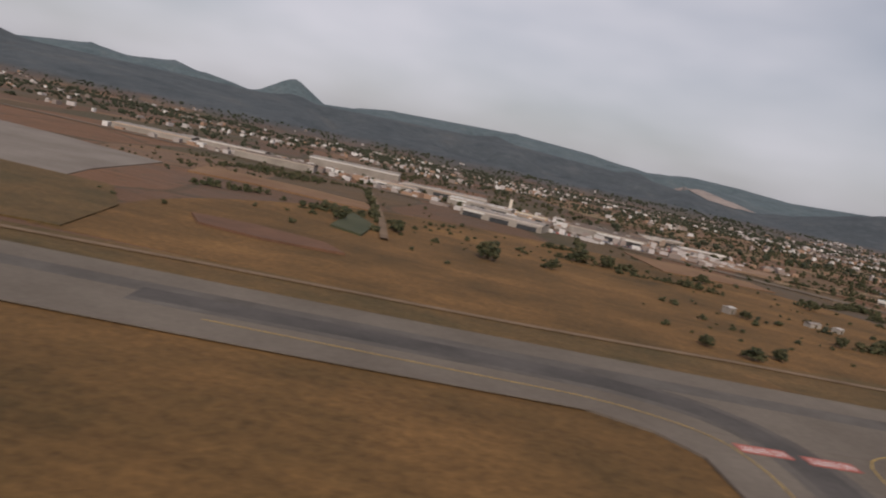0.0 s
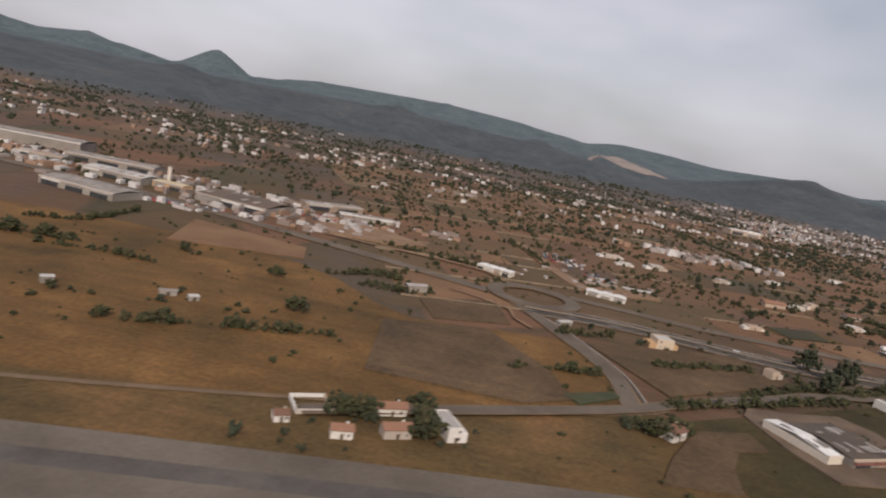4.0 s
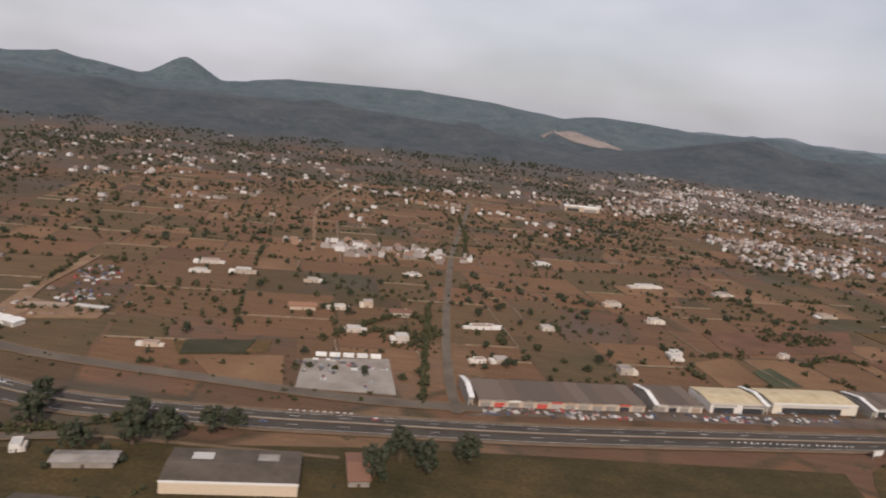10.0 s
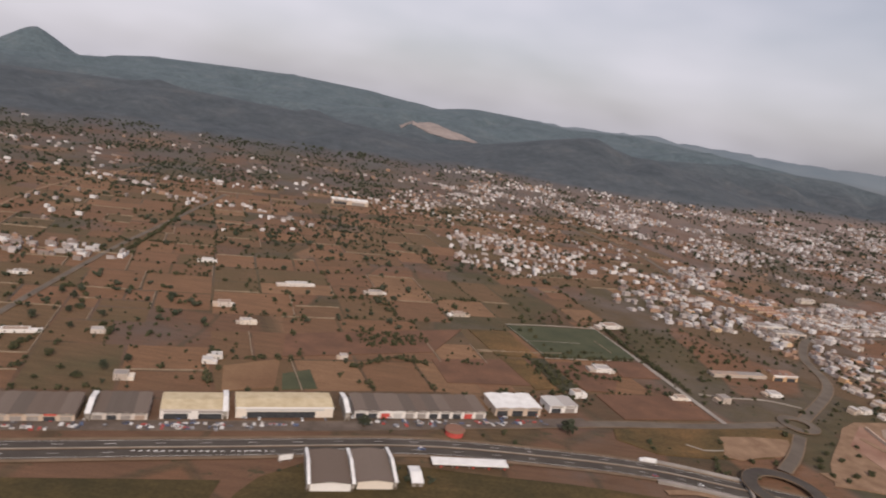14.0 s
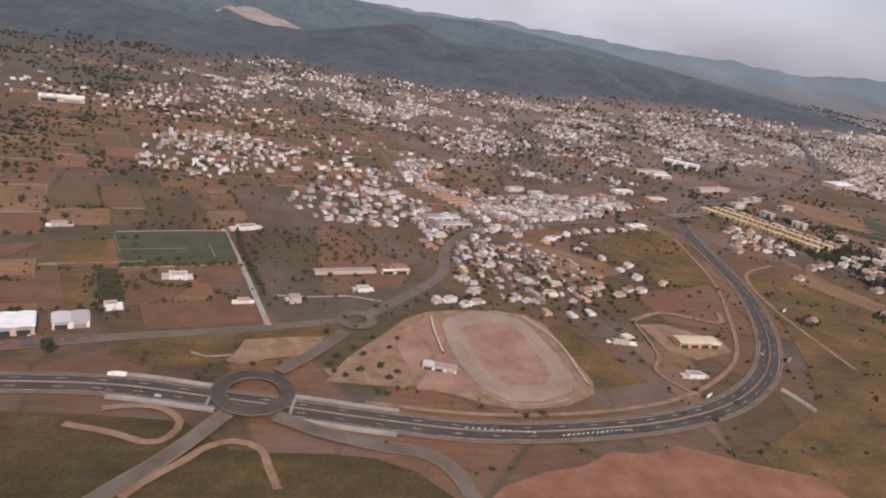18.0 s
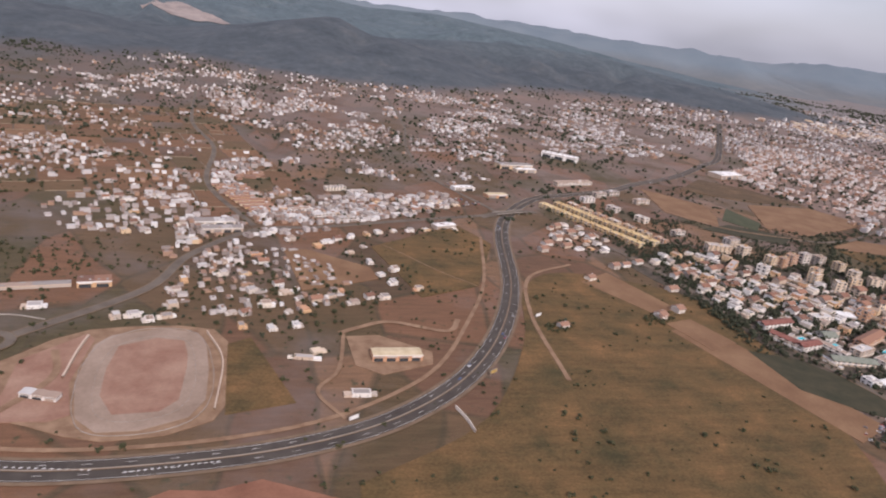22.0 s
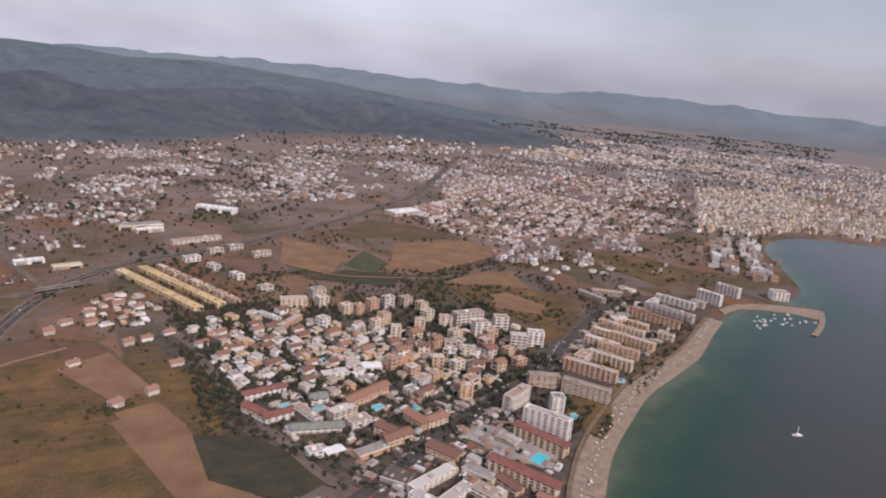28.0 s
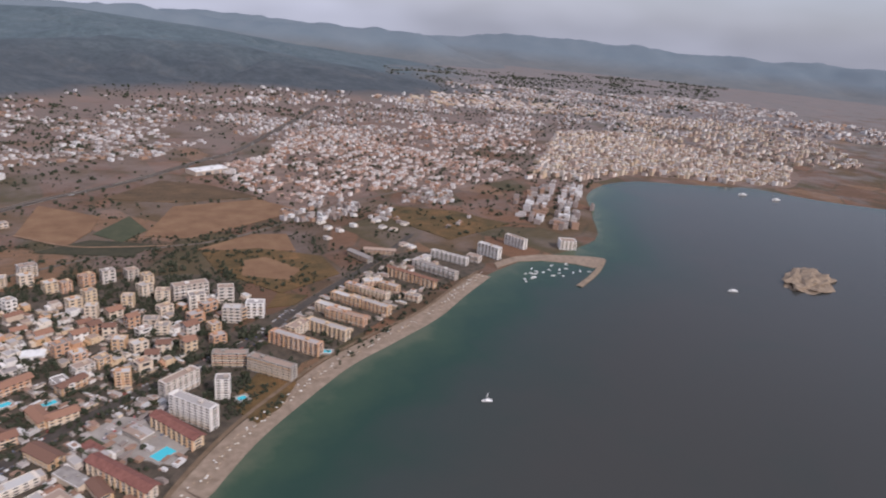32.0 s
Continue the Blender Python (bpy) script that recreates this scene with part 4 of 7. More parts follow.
road("field_track", [(1190, 646), (1226, 606), (1260, 592), (1302, 583)], 2.2, M_DIRT, 0.18, "pale track between the fields")
# ---- yards and plots by the junction ----
road("lower_road", [(120, 128), (160, 149), (181, 161), (193, 170), (209, 181), (223, 190), (234, 198), (250, 206), (268, 213)], 3.0, M_ASPHALT, 0.2, "narrow grey road past the factory", 0.4)
field("factory_yard", [(209, 173), (212, 179), (222, 181), (237, 187), (243, 180), (242, 166), (238, 152), (217, 146), (212, 158)], M_YARD, 0.08, "stained concrete factory yard", "yard")
field("rubble_yard", [(180, 130), (184, 140), (190, 151), (194, 157), (206, 162), (207, 154), (200, 151), (196, 142), (194, 132)], M_BROWNFIELD, 0.08, "brown gravel yard", "yard")
field("ploughed_field", [(193, 175), (230, 203), (226, 226), (178, 206)], M_BROWNFIELD, 0.08, "dark brown fallow field")
field("fallow_field", [(126, 152), (158, 152), (169, 160), (165, 176), (150, 199), (124, 188)], M_BROWNFIELD, 0.07, "dull brown fallow field")
field("green_strip", [(170, 158), (180, 167), (179, 170), (167, 162)], M_GREENFIELD, 0.09, "strip of green grass beside the junction")
road("dirt_track", [(163, 209), (158, 217), (157, 225), (147, 233), (138, 236)], 1.1, M_DIRT, 0.12, "curved pale dirt track")
field("vineyard", [(258, 284), (280, 293), (281, 280), (262, 271)], M_GROVE, 0.09, "dark green vineyard plot")
field("visitor_yard", [(74, 306), (88, 326), (103, 325), (124, 306), (112, 292), (86, 290)], M_DIRT, 0.08, "pale dusty yard before the halls", "yard")
field("scrap_yard", [(163, 371), (168, 377), (180, 318), (186, 302), (200, 301), (218, 303), (220, 292), (196, 281), (186, 281), (176, 312)], M_DIRT, 0.08, "pale L-shaped dirt storage yard", "yard")
road("yard_track", [(84, 287), (112, 283), (132, 282), (150, 276), (158, 262)], 2.0, M_DIRT, 0.14, "pale track along the yards")
for x0, y0, x1, y1, count in ((441, 267, 466, 273, 13), (310, 243, 327, 246.5, 10), (271, 230.5, 281, 232.5, 7), (469, 274, 481, 277, 7), (771, 271, 800, 275.5, 15), (735, 275, 760, 272.5, 12)):
    for k in range(count):
        t = k / (count - 1)
        mark = part("hatch_mark", box_bm(-0.5, -0.22, 0, 0.5, 0.22, 0.02), M_PAINT, highway)
        mark.matrix_basis = pose(x0 + (x1 - x0) * t, y0 + (y1 - y0) * t, 0.62, 0, 0, math.degrees(math.atan2(y1 - y0, x1 - x0)) + 25)
field("ploughed_strip", [(-64, 128), (-51, 131), (-36, 129), (-30, 122), (-45, 118), (-58, 119)], M_REDFIELD, 0.09, "strip of bare red soil", "bare ground")
field("green_field", [(-43, 155), (-47, 190), (-36, 172), (-34, 150)], M_GREENFIELD, 0.1, "small green vegetable plot")
field("stubble_field", [(-104, 201), (-111, 228), (-78, 230), (-51, 224), (-44, 204), (-80, 206)], M_TANFIELD, 0.08, "golden stubble field")
road("farm_lane", [(-62, 274), (-47, 222), (-38, 189), (-29, 152)], 2.0, M_VERGE, 0.12, "brown farm lane")

# ---- shared pieces of the buildings ----
def mesh_of(name, bm, *materials):
    mesh = bpy.data.meshes.new(name)
    bm.to_mesh(mesh)
    bm.free()
    for m in materials:
        mesh.materials.append(m)
    return mesh


def block_bm(rim=0.05, drop=0.06):
    """A unit block with a parapet round its roof."""
    bm = bmesh.new()
    o = [bm.verts.new((x, y, z)) for z in (0, 1) for x, y in ((-0.5, -0.5), (0.5, -0.5), (0.5, 0.5), (-0.5, 0.5))]
    i = [bm.verts.new((x * (1 - 2 * rim), y * (1 - 2 * rim), z)) for z in (1, 1 - drop) for x, y in ((-0.5, -0.5), (0.5, -0.5), (0.5, 0.5), (-0.5, 0.5))]
    for k in range(4):
        n = (k + 1) % 4
        bm.faces.new((o[k], o[n], o[4 + n], o[4 + k]))
        bm.faces.new((o[4 + k], o[4 + n], i[n], i[k]))
        bm.faces.new((i[k], i[n], i[4 + n], i[4 + k]))
    bm.faces.new(i[4:])
    return bm


def gable_bm(over=0.06):
    """A unit pitched roof with eaves and some thickness, ridge along x."""
    bm = bmesh.new()
    a, e = 0.5 + over, 0.5 + over
    prof = [(-e, 0.0), (0, 1.0), (e, 0.0), (e, -0.16), (0, 0.82), (-e, -0.16)]
    rings = [[bm.verts.new((x, y, z)) for y, z in prof] for x in (-a, a)]
    for k in range(6):
        n = (k + 1) % 6
        bm.faces.new((rings[0][k], rings[0][n], rings[1][n], rings[1][k]))
    for r in rings:
        bm.faces.new((r[0], r[1], r[4], r[5]))
        bm.faces.new((r[1], r[2], r[3], r[4]))
    bmesh.ops.recalc_face_normals(bm, faces=bm.faces)
    return bm


def window_bm():
    """A unit window: a frame proud of the wall and a dark pane set back in it, facing -y."""
    bm = bmesh.new()
    o = [bm.verts.new((x, y, z)) for y in (0.02, -0.07) for x, z in ((-0.5, 0), (0.5, 0), (0.5, 1), (-0.5, 1))]
    i = [bm.verts.new((x, y, z)) for y in (-0.07, -0.015) for x, z in ((-0.4, 0.09), (0.4, 0.09), (0.4, 0.92), (-0.4, 0.92))]
    for k in range(4):
        n = (k + 1) % 4
        bm.faces.new((o[k], o[n], o[4 + n], o[4 + k]))
        bm.faces.new((o[4 + k], o[4 + n], i[n], i[k]))
        bm.faces.new((i[k], i[n], i[4 + n], i[4 + k]))
    f = bm.faces.new(i[4:])
    f.material_index = 1
    bmesh.ops.recalc_face_normals(bm, faces=bm.faces)
    return bm


WALLS = {m.name: mesh_of("walls", block_bm(), m) for m in (M_WHITE, M_CREAM, M_YELLOWWALL, M_ROOFGREY, M_TERRACOTTA, M_CONCRETE)}
PLAIN = {m.name: mesh_of("walls", box_bm(-0.5, -0.5, 0, 0.5, 0.5, 1), m) for m in (M_WHITE, M_CREAM, M_YELLOWWALL, M_CONCRETE, M_ROOFWHITE, M_ROOFDULL, M_YARD, M_DARK, M_REDPAINT, M_PAINT, M_ROOFGREY, M_ROOFYELLOW, M_YELLOWPAINT, M_BARK)}
SLAB = {m.name: mesh_of("slab", box_bm(-0.5, -0.5, 0, 0.5, 0.5, 1), m) for m in (M_ROOFGREY, M_CONCRETE, M_WHITE, M_CREAM, M_TERRACOTTA, M_ROOFBROWN)}
GABLE = {m.name: mesh_of("roof", gable_bm(), m) for m in (M_TERRACOTTA, M_ROOFGREY, M_ROOFBROWN, M_ROOFYELLOW, M_ROOFWHITE, M_ROOFDULL, M_ROOFDARK, M_DARKRED, M_GREENROOF, M_FARROOF)}
WINDOW = mesh_of("window", window_bm(), M_WHITE, M_DARK)
FRAME = mesh_of("window", add_box(add_box(add_box(box_bm(-0.5, -0.07, 0, -0.4, 0.02, 1), 0.4, -0.07, 0, 0.5, 0.02, 1), -0.4, -0.07, 0, 0.4, 0.02, 0.09), -0.4, -0.07, 0.92, 0.4, 0.02, 1), M_WHITE)
PANE = mesh_of("pane", box_bm(-0.4, -0.02, 0.09, 0.4, 0.0, 0.92), M_DARK)
SILL = mesh_of("sill", box_bm(-0.6, -0.18, -0.08, 0.6, 0.02, 0.0), M_CONCRETE)
DOOR = mesh_of("door", box_bm(-0.5, -0.05, 0, 0.5, 0.02, 1), M_BARK)
def prism_bm():
    bm = bmesh.new()
    ends = [[bm.verts.new((x, y, z)) for y, z in ((-0.5, 0), (0.5, 0), (0, 0.86))] for x in (-0.5, 0.5)]
    for e in ends:
        bm.faces.new(e)
    for k in range(3):
        bm.faces.new((ends[0][k], ends[0][(k + 1) % 3], ends[1][(k + 1) % 3], ends[1][k]))
    bmesh.ops.recalc_face_normals(bm, faces=bm.faces)
    return bm


GABLE_WALL = mesh_of("gable_wall", prism_bm(), M_WHITE)
CHIMNEY = mesh_of("chimney", add_box(box_bm(-0.5, -0.5, 0, 0.5, 0.5, 0.85), -0.62, -0.62, 0.85, 0.62, 0.62, 1.0), M_WHITE)


def at(x, y, z, sx, sy, sz, turn=0.0):
    return Matrix.LocRotScale((x, y, z), Euler((0, 0, radians(turn))), (sx, sy, sz))


def facing(turn, side):
    """Whether a side of a thing turned so is seen from the aircraft's line at all."""
    a = radians(turn) + {"front": -math.pi / 2, "back": math.pi / 2, "left": math.pi, "right": 0.0}[side]
    return -0.6 * math.cos(a) - 0.8 * math.sin(a) > 0.15


def on_side(side, w, d, u, z, sx, sz):
    """The pose of a piece on a side's wall, u along it."""
    x, y, r = {"front": (u, -d / 2, 0), "back": (-u, d / 2, 180), "left": (-w / 2, -u, -90), "right": (w / 2, u, 90)}[side]
    return at(x, y, z, sx, 1.0, sz, r)


def open_wall(parent, turn, w, d, h, floors, bay, base=0.0, sill=0.45, wide=0.5, tall=0.55, sides=("front", "left", "right", "back")):
    step = h / floors
    for side in sides:
        if not facing(turn, side):
            continue
        span = w if side in ("front", "back") else d
        n = max(1, int(span / bay))
        for f in range(floors):
            for k in range(n):
                u = (k + 0.5) * span / n - span / 2
                shared("window", WINDOW, parent, on_side(side, w, d, u, base + f * step + sill * step * 0.6, wide * span / n, tall * step))




def house(x, y, w, d, h, turn, rng, label="", group="", cream=False):
    """A flat-roofed whitewashed country house: blocks of unequal height, terrace, door and small windows."""
    ob = holder("house", x, y, 0, turn)
    wall = WALLS[(M_CREAM if cream else M_WHITE).name]
    floors = 2 if h > 2.3 else 1
    shared("main_block", wall, ob, at(0, 0, -0.1, w * 0.62, d, h + 0.1))
    side = rng.choice((-1, 1))
    shared("side_block", wall, ob, at(side * w * 0.42, -d * 0.06, -0.1, w * 0.3, d * 0.86, h * rng.uniform(0.5, 0.72) + 0.1))
    if w > 8:
        shared("porch", wall, ob, at(-side * w * 0.4, 0, -0.1, w * 0.24, d * 0.7, h * 0.5 + 0.1))
    shared("roof_terrace", SLAB[M_ROOFGREY.name], ob, at(0, 0, h - 0.16, w * 0.55, d * 0.88, 0.06))
    shared("door", DOOR, ob, at(rng.uniform(-0.1, 0.1) * w, -d / 2, 0, 0.5, 1, 1.0))
    for f in range(floors):
        for u in ((rng.choice((-0.18, 0.18)),) if w < 9 else (-0.2, 0.2)):
            m = at(u * w, -d / 2, 0.45 + f * h / 2, 0.55, 1, 0.55)
            if group == "country houses":
                frame_ob = shared("window", FRAME, ob, m)
                shared("pane", PANE, frame_ob, Matrix.Identity(4))
                shared("sill", SILL, frame_ob, Matrix.Identity(4))
            else:
                shared("window", WINDOW, ob, m)
    if rng.random() < 0.2:
        shared("chimney", CHIMNEY, ob, at(rng.uniform(-0.2, 0.2) * w, 0.2 * d, h - 0.1, 0.4, 0.4, 0.7))
    return tagged(ob, label or ("cream rendered house with a flat roof terrace" if cream else "whitewashed flat-roofed house with small dark windows"), "house", group)


def cottage(x, y, w, d, h, turn, rng, label="", group="", roof=None):
    """A house with a pitched tile roof."""
    ob = holder("cottage", x, y, 0, turn)
    shared("wall_block", PLAIN[M_WHITE.name], ob, at(0, 0, -0.1, w, d, h + 0.1))
    shared("roof", GABLE[(roof or M_TERRACOTTA).name], ob, at(0, 0, h, w, d, 0.26 * d))
    shared("gable_wall", GABLE_WALL, ob, at(0, 0, h - 0.01, w * 0.99, d * 0.98, 0.24 * d))
    shared("door", DOOR, ob, at(0, -d / 2, 0, 0.5, 1, 1.0))
    shared("window", WINDOW, ob, at(0.3 * w, -d / 2, 0.5, 0.5, 1, 0.55))
    shared("chimney", CHIMNEY, ob, at(0.25 * w, 0.1 * d, h, 0.35, 0.35, 0.3 * d))
    return tagged(ob, label or "small white house with a terracotta tile roof", "house", group)


def shed(x, y, w, d, h, turn, rng, label="", roof=None):
    ob = holder("shed", x, y, 0, turn)
    shared("wall_block", PLAIN[M_CONCRETE.name], ob, at(0, 0, -0.1, w, d, h + 0.1))
    shared("roof", GABLE[(roof or M_ROOFGREY).name], ob, at(0, 0, h, w, d, 0.1 * d))
    shared("door", DOOR, ob, at(0, -d / 2, 0, 0.8, 1, min(1.1, h * 0.8)))
    return tagged(ob, label or "low grey block shed with a sheet roof", "shed")


def hall(x, y, w, d, h, turn, rng, bays, roof, wall=None, label="", doors=True, gables_front=True):
    """A row of workshop bays, each with its own roof, door and fascia."""
    ob = holder("warehouse", x, y, 0, turn)
    wall = wall or M_WHITE
    shared("wall_block", PLAIN[wall.name] if wall.name in PLAIN else PLAIN[M_WHITE.name], ob, at(0, 0, -0.1, w, d, h + 0.1))
    step = w / bays
    for k in range(bays):
        u = (k + 0.5) * step - w / 2
        m = at(u, 0, h + 0.008 * d, step * 0.9, d * 0.9, 0.05 * d) if not gables_front else Matrix.LocRotScale((u, 0, h + 0.03), Euler((0, 0, radians(90))), (d * 0.96, step * 0.97, 0.065 * step))
        shared("roof_bay", GABLE[roof.name], ob, m)
        if doors:
            tone = rng.choice((M_DARK, M_DARK, M_DARK, M_REDPAINT if 5 < bays else M_DARK, M_ROOFGREY, M_CONCRETE, M_ROOFDULL))
            shared("loading_door", PLAIN[tone.name], ob, at(u - 0.04 * step, -d / 2 - 0.02, 0, step * 0.7, 0.12, h * 0.62))
            shared("fascia", PLAIN[rng.choice((M_PAINT, M_ROOFDULL, M_REDPAINT if 5 < bays else M_ROOFDULL, M_CONCRETE, M_ROOFGREY)).name], ob, at(u, -d / 2 - 0.03, h * 0.72, step * 0.8, 0.14, h * 0.2))
    if not gables_front:
        shared("parapet", PLAIN[M_WHITE.name], ob, at(0, -d / 2 + 0.05, h - 0.15, w * 1.01, 0.3, 0.45))
        for k in range(0 if roof is M_ROOFYELLOW else bays * 2):
            u = (k + 0.5) * w / (bays * 2) - w / 2
            shared("skylight", PLAIN[rng.choice((M_ROOFDULL, M_ROOFGREY, M_CONCRETE)).name], ob, at(u, rng.choice((-0.22, 0.2)) * d, h + 0.02 * d, w / bays * 0.16, d * 0.2, 0.25 + 0.015 * d))
    return tagged(ob, label or "long workshop row with a brown ridged roof", "warehouse")


def apartment(x, y, w, d, h, turn, rng, label="", wall=None, roof=None, balconies=True, fins=False, bay=3.4, floor=1.6, group="", name="apartment_block"):
    """A block of flats: parapet, balcony slabs on each floor, windows, and a stair hut on the roof."""
    wall = wall or M_WHITE
    ob = holder(name, x, y, 0, turn)
    shared("wall_block", WALLS[wall.name], ob, at(0, 0, -0.2, w, d, h + 0.2))
    floors = max(2, round(h / floor))
    bay = max(bay, w / 11)
    step = h / floors
    open_wall(ob, turn, w, d, h, floors, bay, wide=0.62, tall=0.62)
    for side in ("front", "back"):
        if balconies and facing(turn, side):
            s = -1 if side == "front" else 1
            for f in range(1, floors):
                shared("balcony", PLAIN[M_WHITE.name] if wall is M_WHITE else PLAIN[M_CREAM.name], ob, at(0, s * (d / 2 + 0.22), f * step - 0.08, w * 0.96, 0.42, 0.34))
        if fins and facing(turn, side):
            s = -1 if side == "front" else 1
            n = int(w / bay)
            for k in range(n + 1):
                shared("fin", PLAIN[wall.name] if wall.name in PLAIN else PLAIN[M_WHITE.name], ob, at(k * w / n - w / 2, s * (d / 2 + 0.3), 0, 0.22, 0.6, h))
    if roof:
        shared("roof", GABLE[roof.name], ob, at(0, 0, h, w, d, 0.22 * d))
    else:
        shared("roof_deck", SLAB[M_ROOFGREY.name] if wall is not M_YELLOWWALL else PLAIN[M_YELLOWWALL.name], ob, at(0, 0, h * 0.945, w * 0.88, d * 0.86, 0.05))
        shared("stair_hut", WALLS[wall.name], ob, at(rng.uniform(-0.25, 0.25) * w, 0, h - 0.1, min(2.4, w * 0.3), min(2.0, d * 0.4), 1.0))
    return tagged(ob, label or "white apartment block with balconies", "apartment block", group)


rng = random.Random(11)

# ---- by the airfield ----
for row in ((118, 124, 2.4, 2.4, 1.3, 27), (128, 123, 3.4, 2.6, 1.5, 17), (134, 135, 5, 2.8, 1.5, 23), (136, 127, 4.6, 2.8, 1.7, 26)):
    cottage(*row, rng, "small farm cottage with an orange tile roof", "farm cottages")
house(144, 132, 4, 7, 2.6, 26, rng, "narrow two-storey farmhouse with white walls")
cottage(187, 151.5, 4.4, 3.6, 2.0, 43, rng, "pink-tiled house beside the road junction")
house(202, 220, 8.5, 5, 3.0, 12, rng, "two-storey villa with ochre terrace walls", cream=True)
yard = holder("walled_yard", 121, 131, 0, 27)
for u, v, a, b in ((0, -3, 6.2, 0.25), (0, 3, 6.2, 0.25), (-3, 0, 0.25, 5.8), (3, 0, 0.25, 5.8)):
    shared("wall", PLAIN[M_WHITE.name], yard, at(u, v, -0.1, a, b, 1.0))
tagged(yard, "white-walled open farm yard", "yard wall")
for row in ((173.5, 222, 5, 2, 1.2, 38), (128, 225, 6.5, 3, 2, 33), (53, 163, 2.6, 2, 1.6, 44), (76, 172, 3.7, 2, 1.2, 29), (82, 172, 2.2, 2, 1.2, 41), (196, 297, 14, 3, 1.2, 20), (212, 301, 11, 3, 1.2, 5)):
    shed(*row, rng)
hall(153, 281, 14, 5, 1.9, -25, rng, 4, M_ROOFWHITE, label="white low showroom with arched openings")
hall(195, 276, 14.5, 5, 1.7, -10, rng, 3, M_ROOFWHITE, label="white low dealership hall with a pale roof")
# ---- warehouses ----
for row, roof, label in (
        ((-5, 274, 34, 16, 2.8, -12), M_ROOFDULL, "long low warehouse with a dusty flat roof"),
        ((-18, 318, 30, 14, 3.0, -8), M_ROOFGREY, "grey warehouse row with dark openings"),
        ((42, 312, 34, 24, 3.0, -12), M_ROOFBROWN, "large low hall with a stained brown roof"),
        ((-120, 318, 38, 14, 3, 8), M_ROOFBROWN, "low brown workshop row"),
        ((-40, 352, 44, 14, 3, 4), M_ROOFDULL, "long grey warehouse row"),
        ((-160, 345, 46, 12, 2.6, 6), M_ROOFDULL, "long pale workshop row behind the apron"),
        ((-62, 330, 22, 10, 2.4, 2), M_ROOFGREY, "low grey store between the warehouses")):
    hall(*row, rng, 3, roof, M_CONCRETE, label=label, gables_front=False, doors=row[0] > -100)
hall(-95, 374, 50, 20, 5, 8, rng, 2, M_ROOFDULL, M_CONCRETE, label="big beige hall with a blank front", doors=False, gables_front=False)
hall(6, 318, 15, 8, 2.6, -8, rng, 2, M_ROOFYELLOW, M_CREAM, label="cream workshop with a yellowish roof", gables_front=False)
hall(71, 351, 30, 9, 3.2, 36, rng, 2, M_ROOFDULL, M_ROOFGREY, label="dark-fronted hall with a white roof edge", gables_front=False)
hall(-190, 330, 40, 16, 2.6, 8, rng, 3, M_ROOFDULL, M_CONCRETE, label="pale airport hangar with a dusty roof", doors=False, gables_front=False)
hall(90, 343, 26, 8, 2.0, 20, rng, 3, M_ROOFGREY, M_CONCRETE, label="low grey shed row behind the yard", gables_front=False)
chim = holder("chimney_tower", -5, 337)
part("shaft", box_bm(-0.8, -0.8, -0.2, 0.8, 0.8, 7.0, bevel=0.08), M_WHITE, chim)
part("cap", box_bm(-0.95, -0.95, 7.0, 0.95, 0.95, 7.3, bevel=0.04), M_CONCRETE, chim)
tagged(chim, "white square chimney tower above the workshops", "tower")
# ---- factory and hall south of the highway ----
hall(226, 165, 13, 16, 2.0, 26, rng, 2, M_ROOFDARK, M_CONCRETE, label="derelict factory with a patched brown roof", gables_front=False)
patch = holder("roof_patch", 226, 165, 0, 26)
for u, v, a, b in ((2.8, 3.4, 4.2, 3.2), (3.2, -3.8, 4.4, 4.0), (-3.4, 2.6, 1.6, 0.8), (-1.2, -5.2, 1.4, 0.7)):
    part("sheet", box_bm(u - a / 2, v - b / 2, 2.95 - abs(v) * 0.1, u + a / 2, v + b / 2, 3.0 - abs(v) * 0.1), M_ROOFDULL, patch)
part("front_band", box_bm(-6.5, -8.35, 1.2, 6.5, -8.2, 1.75), M_DARKRED, patch, "faded red band along the front")
tagged(patch, "pale patches of bare screed on the factory roof", "roof patch")
hall(216.5, 162, 4, 16, 2.0, 26, rng, 3, M_ROOFWHITE, label="white open shed beside the factory", doors=False, gables_front=False)
for x, y in [(235, 165), (233, 169), (237, 162)]:
    shed(x, y, 2.6, 3.4, 1.4, 26, rng, "low white lean-to beside the factory", M_ROOFWHITE)
house(231, 212, 5.2, 3, 2.2, 30, rng)
house(257, 203, 3.8, 4, 2.2, 27, rng)
hall(309, 206, 30, 15, 3.0, 14, rng, 1, M_ROOFDARK, M_CREAM, label="big cream hall with a dark brown roof", doors=False, gables_front=False)
shed(280, 182, 16, 8, 1.8, 8, rng, "low brown shed with pale skylights", M_ROOFDARK)
shed(275, 202, 13, 5, 1.8, 17, rng, "low shed with a grey-green roof among pines", M_ROOFDULL)
tank = holder("water_tank", 254, 178)
bm = bmesh.new()
bmesh.ops.create_cone(bm, cap_ends=True, segments=20, radius1=1.5, radius2=1.5, depth=1.6, matrix=Matrix.Translation((0, 0, 0.75)))
part("drum", bm, M_WHITE, tank)
bm = bmesh.new()
bmesh.ops.create_cone(bm, cap_ends=True, segments=20, radius1=1.58, radius2=0.3, depth=0.35, matrix=Matrix.Translation((0, 0, 1.7)))
part("lid", bm, M_ROOFWHITE, tank)
tagged(tank, "round white water tank beside the lane", "tank")
shed(336, 216, 5, 12, 2.2, 17, rng, "narrow reddish shed beside the hall", M_TERRACOTTA)
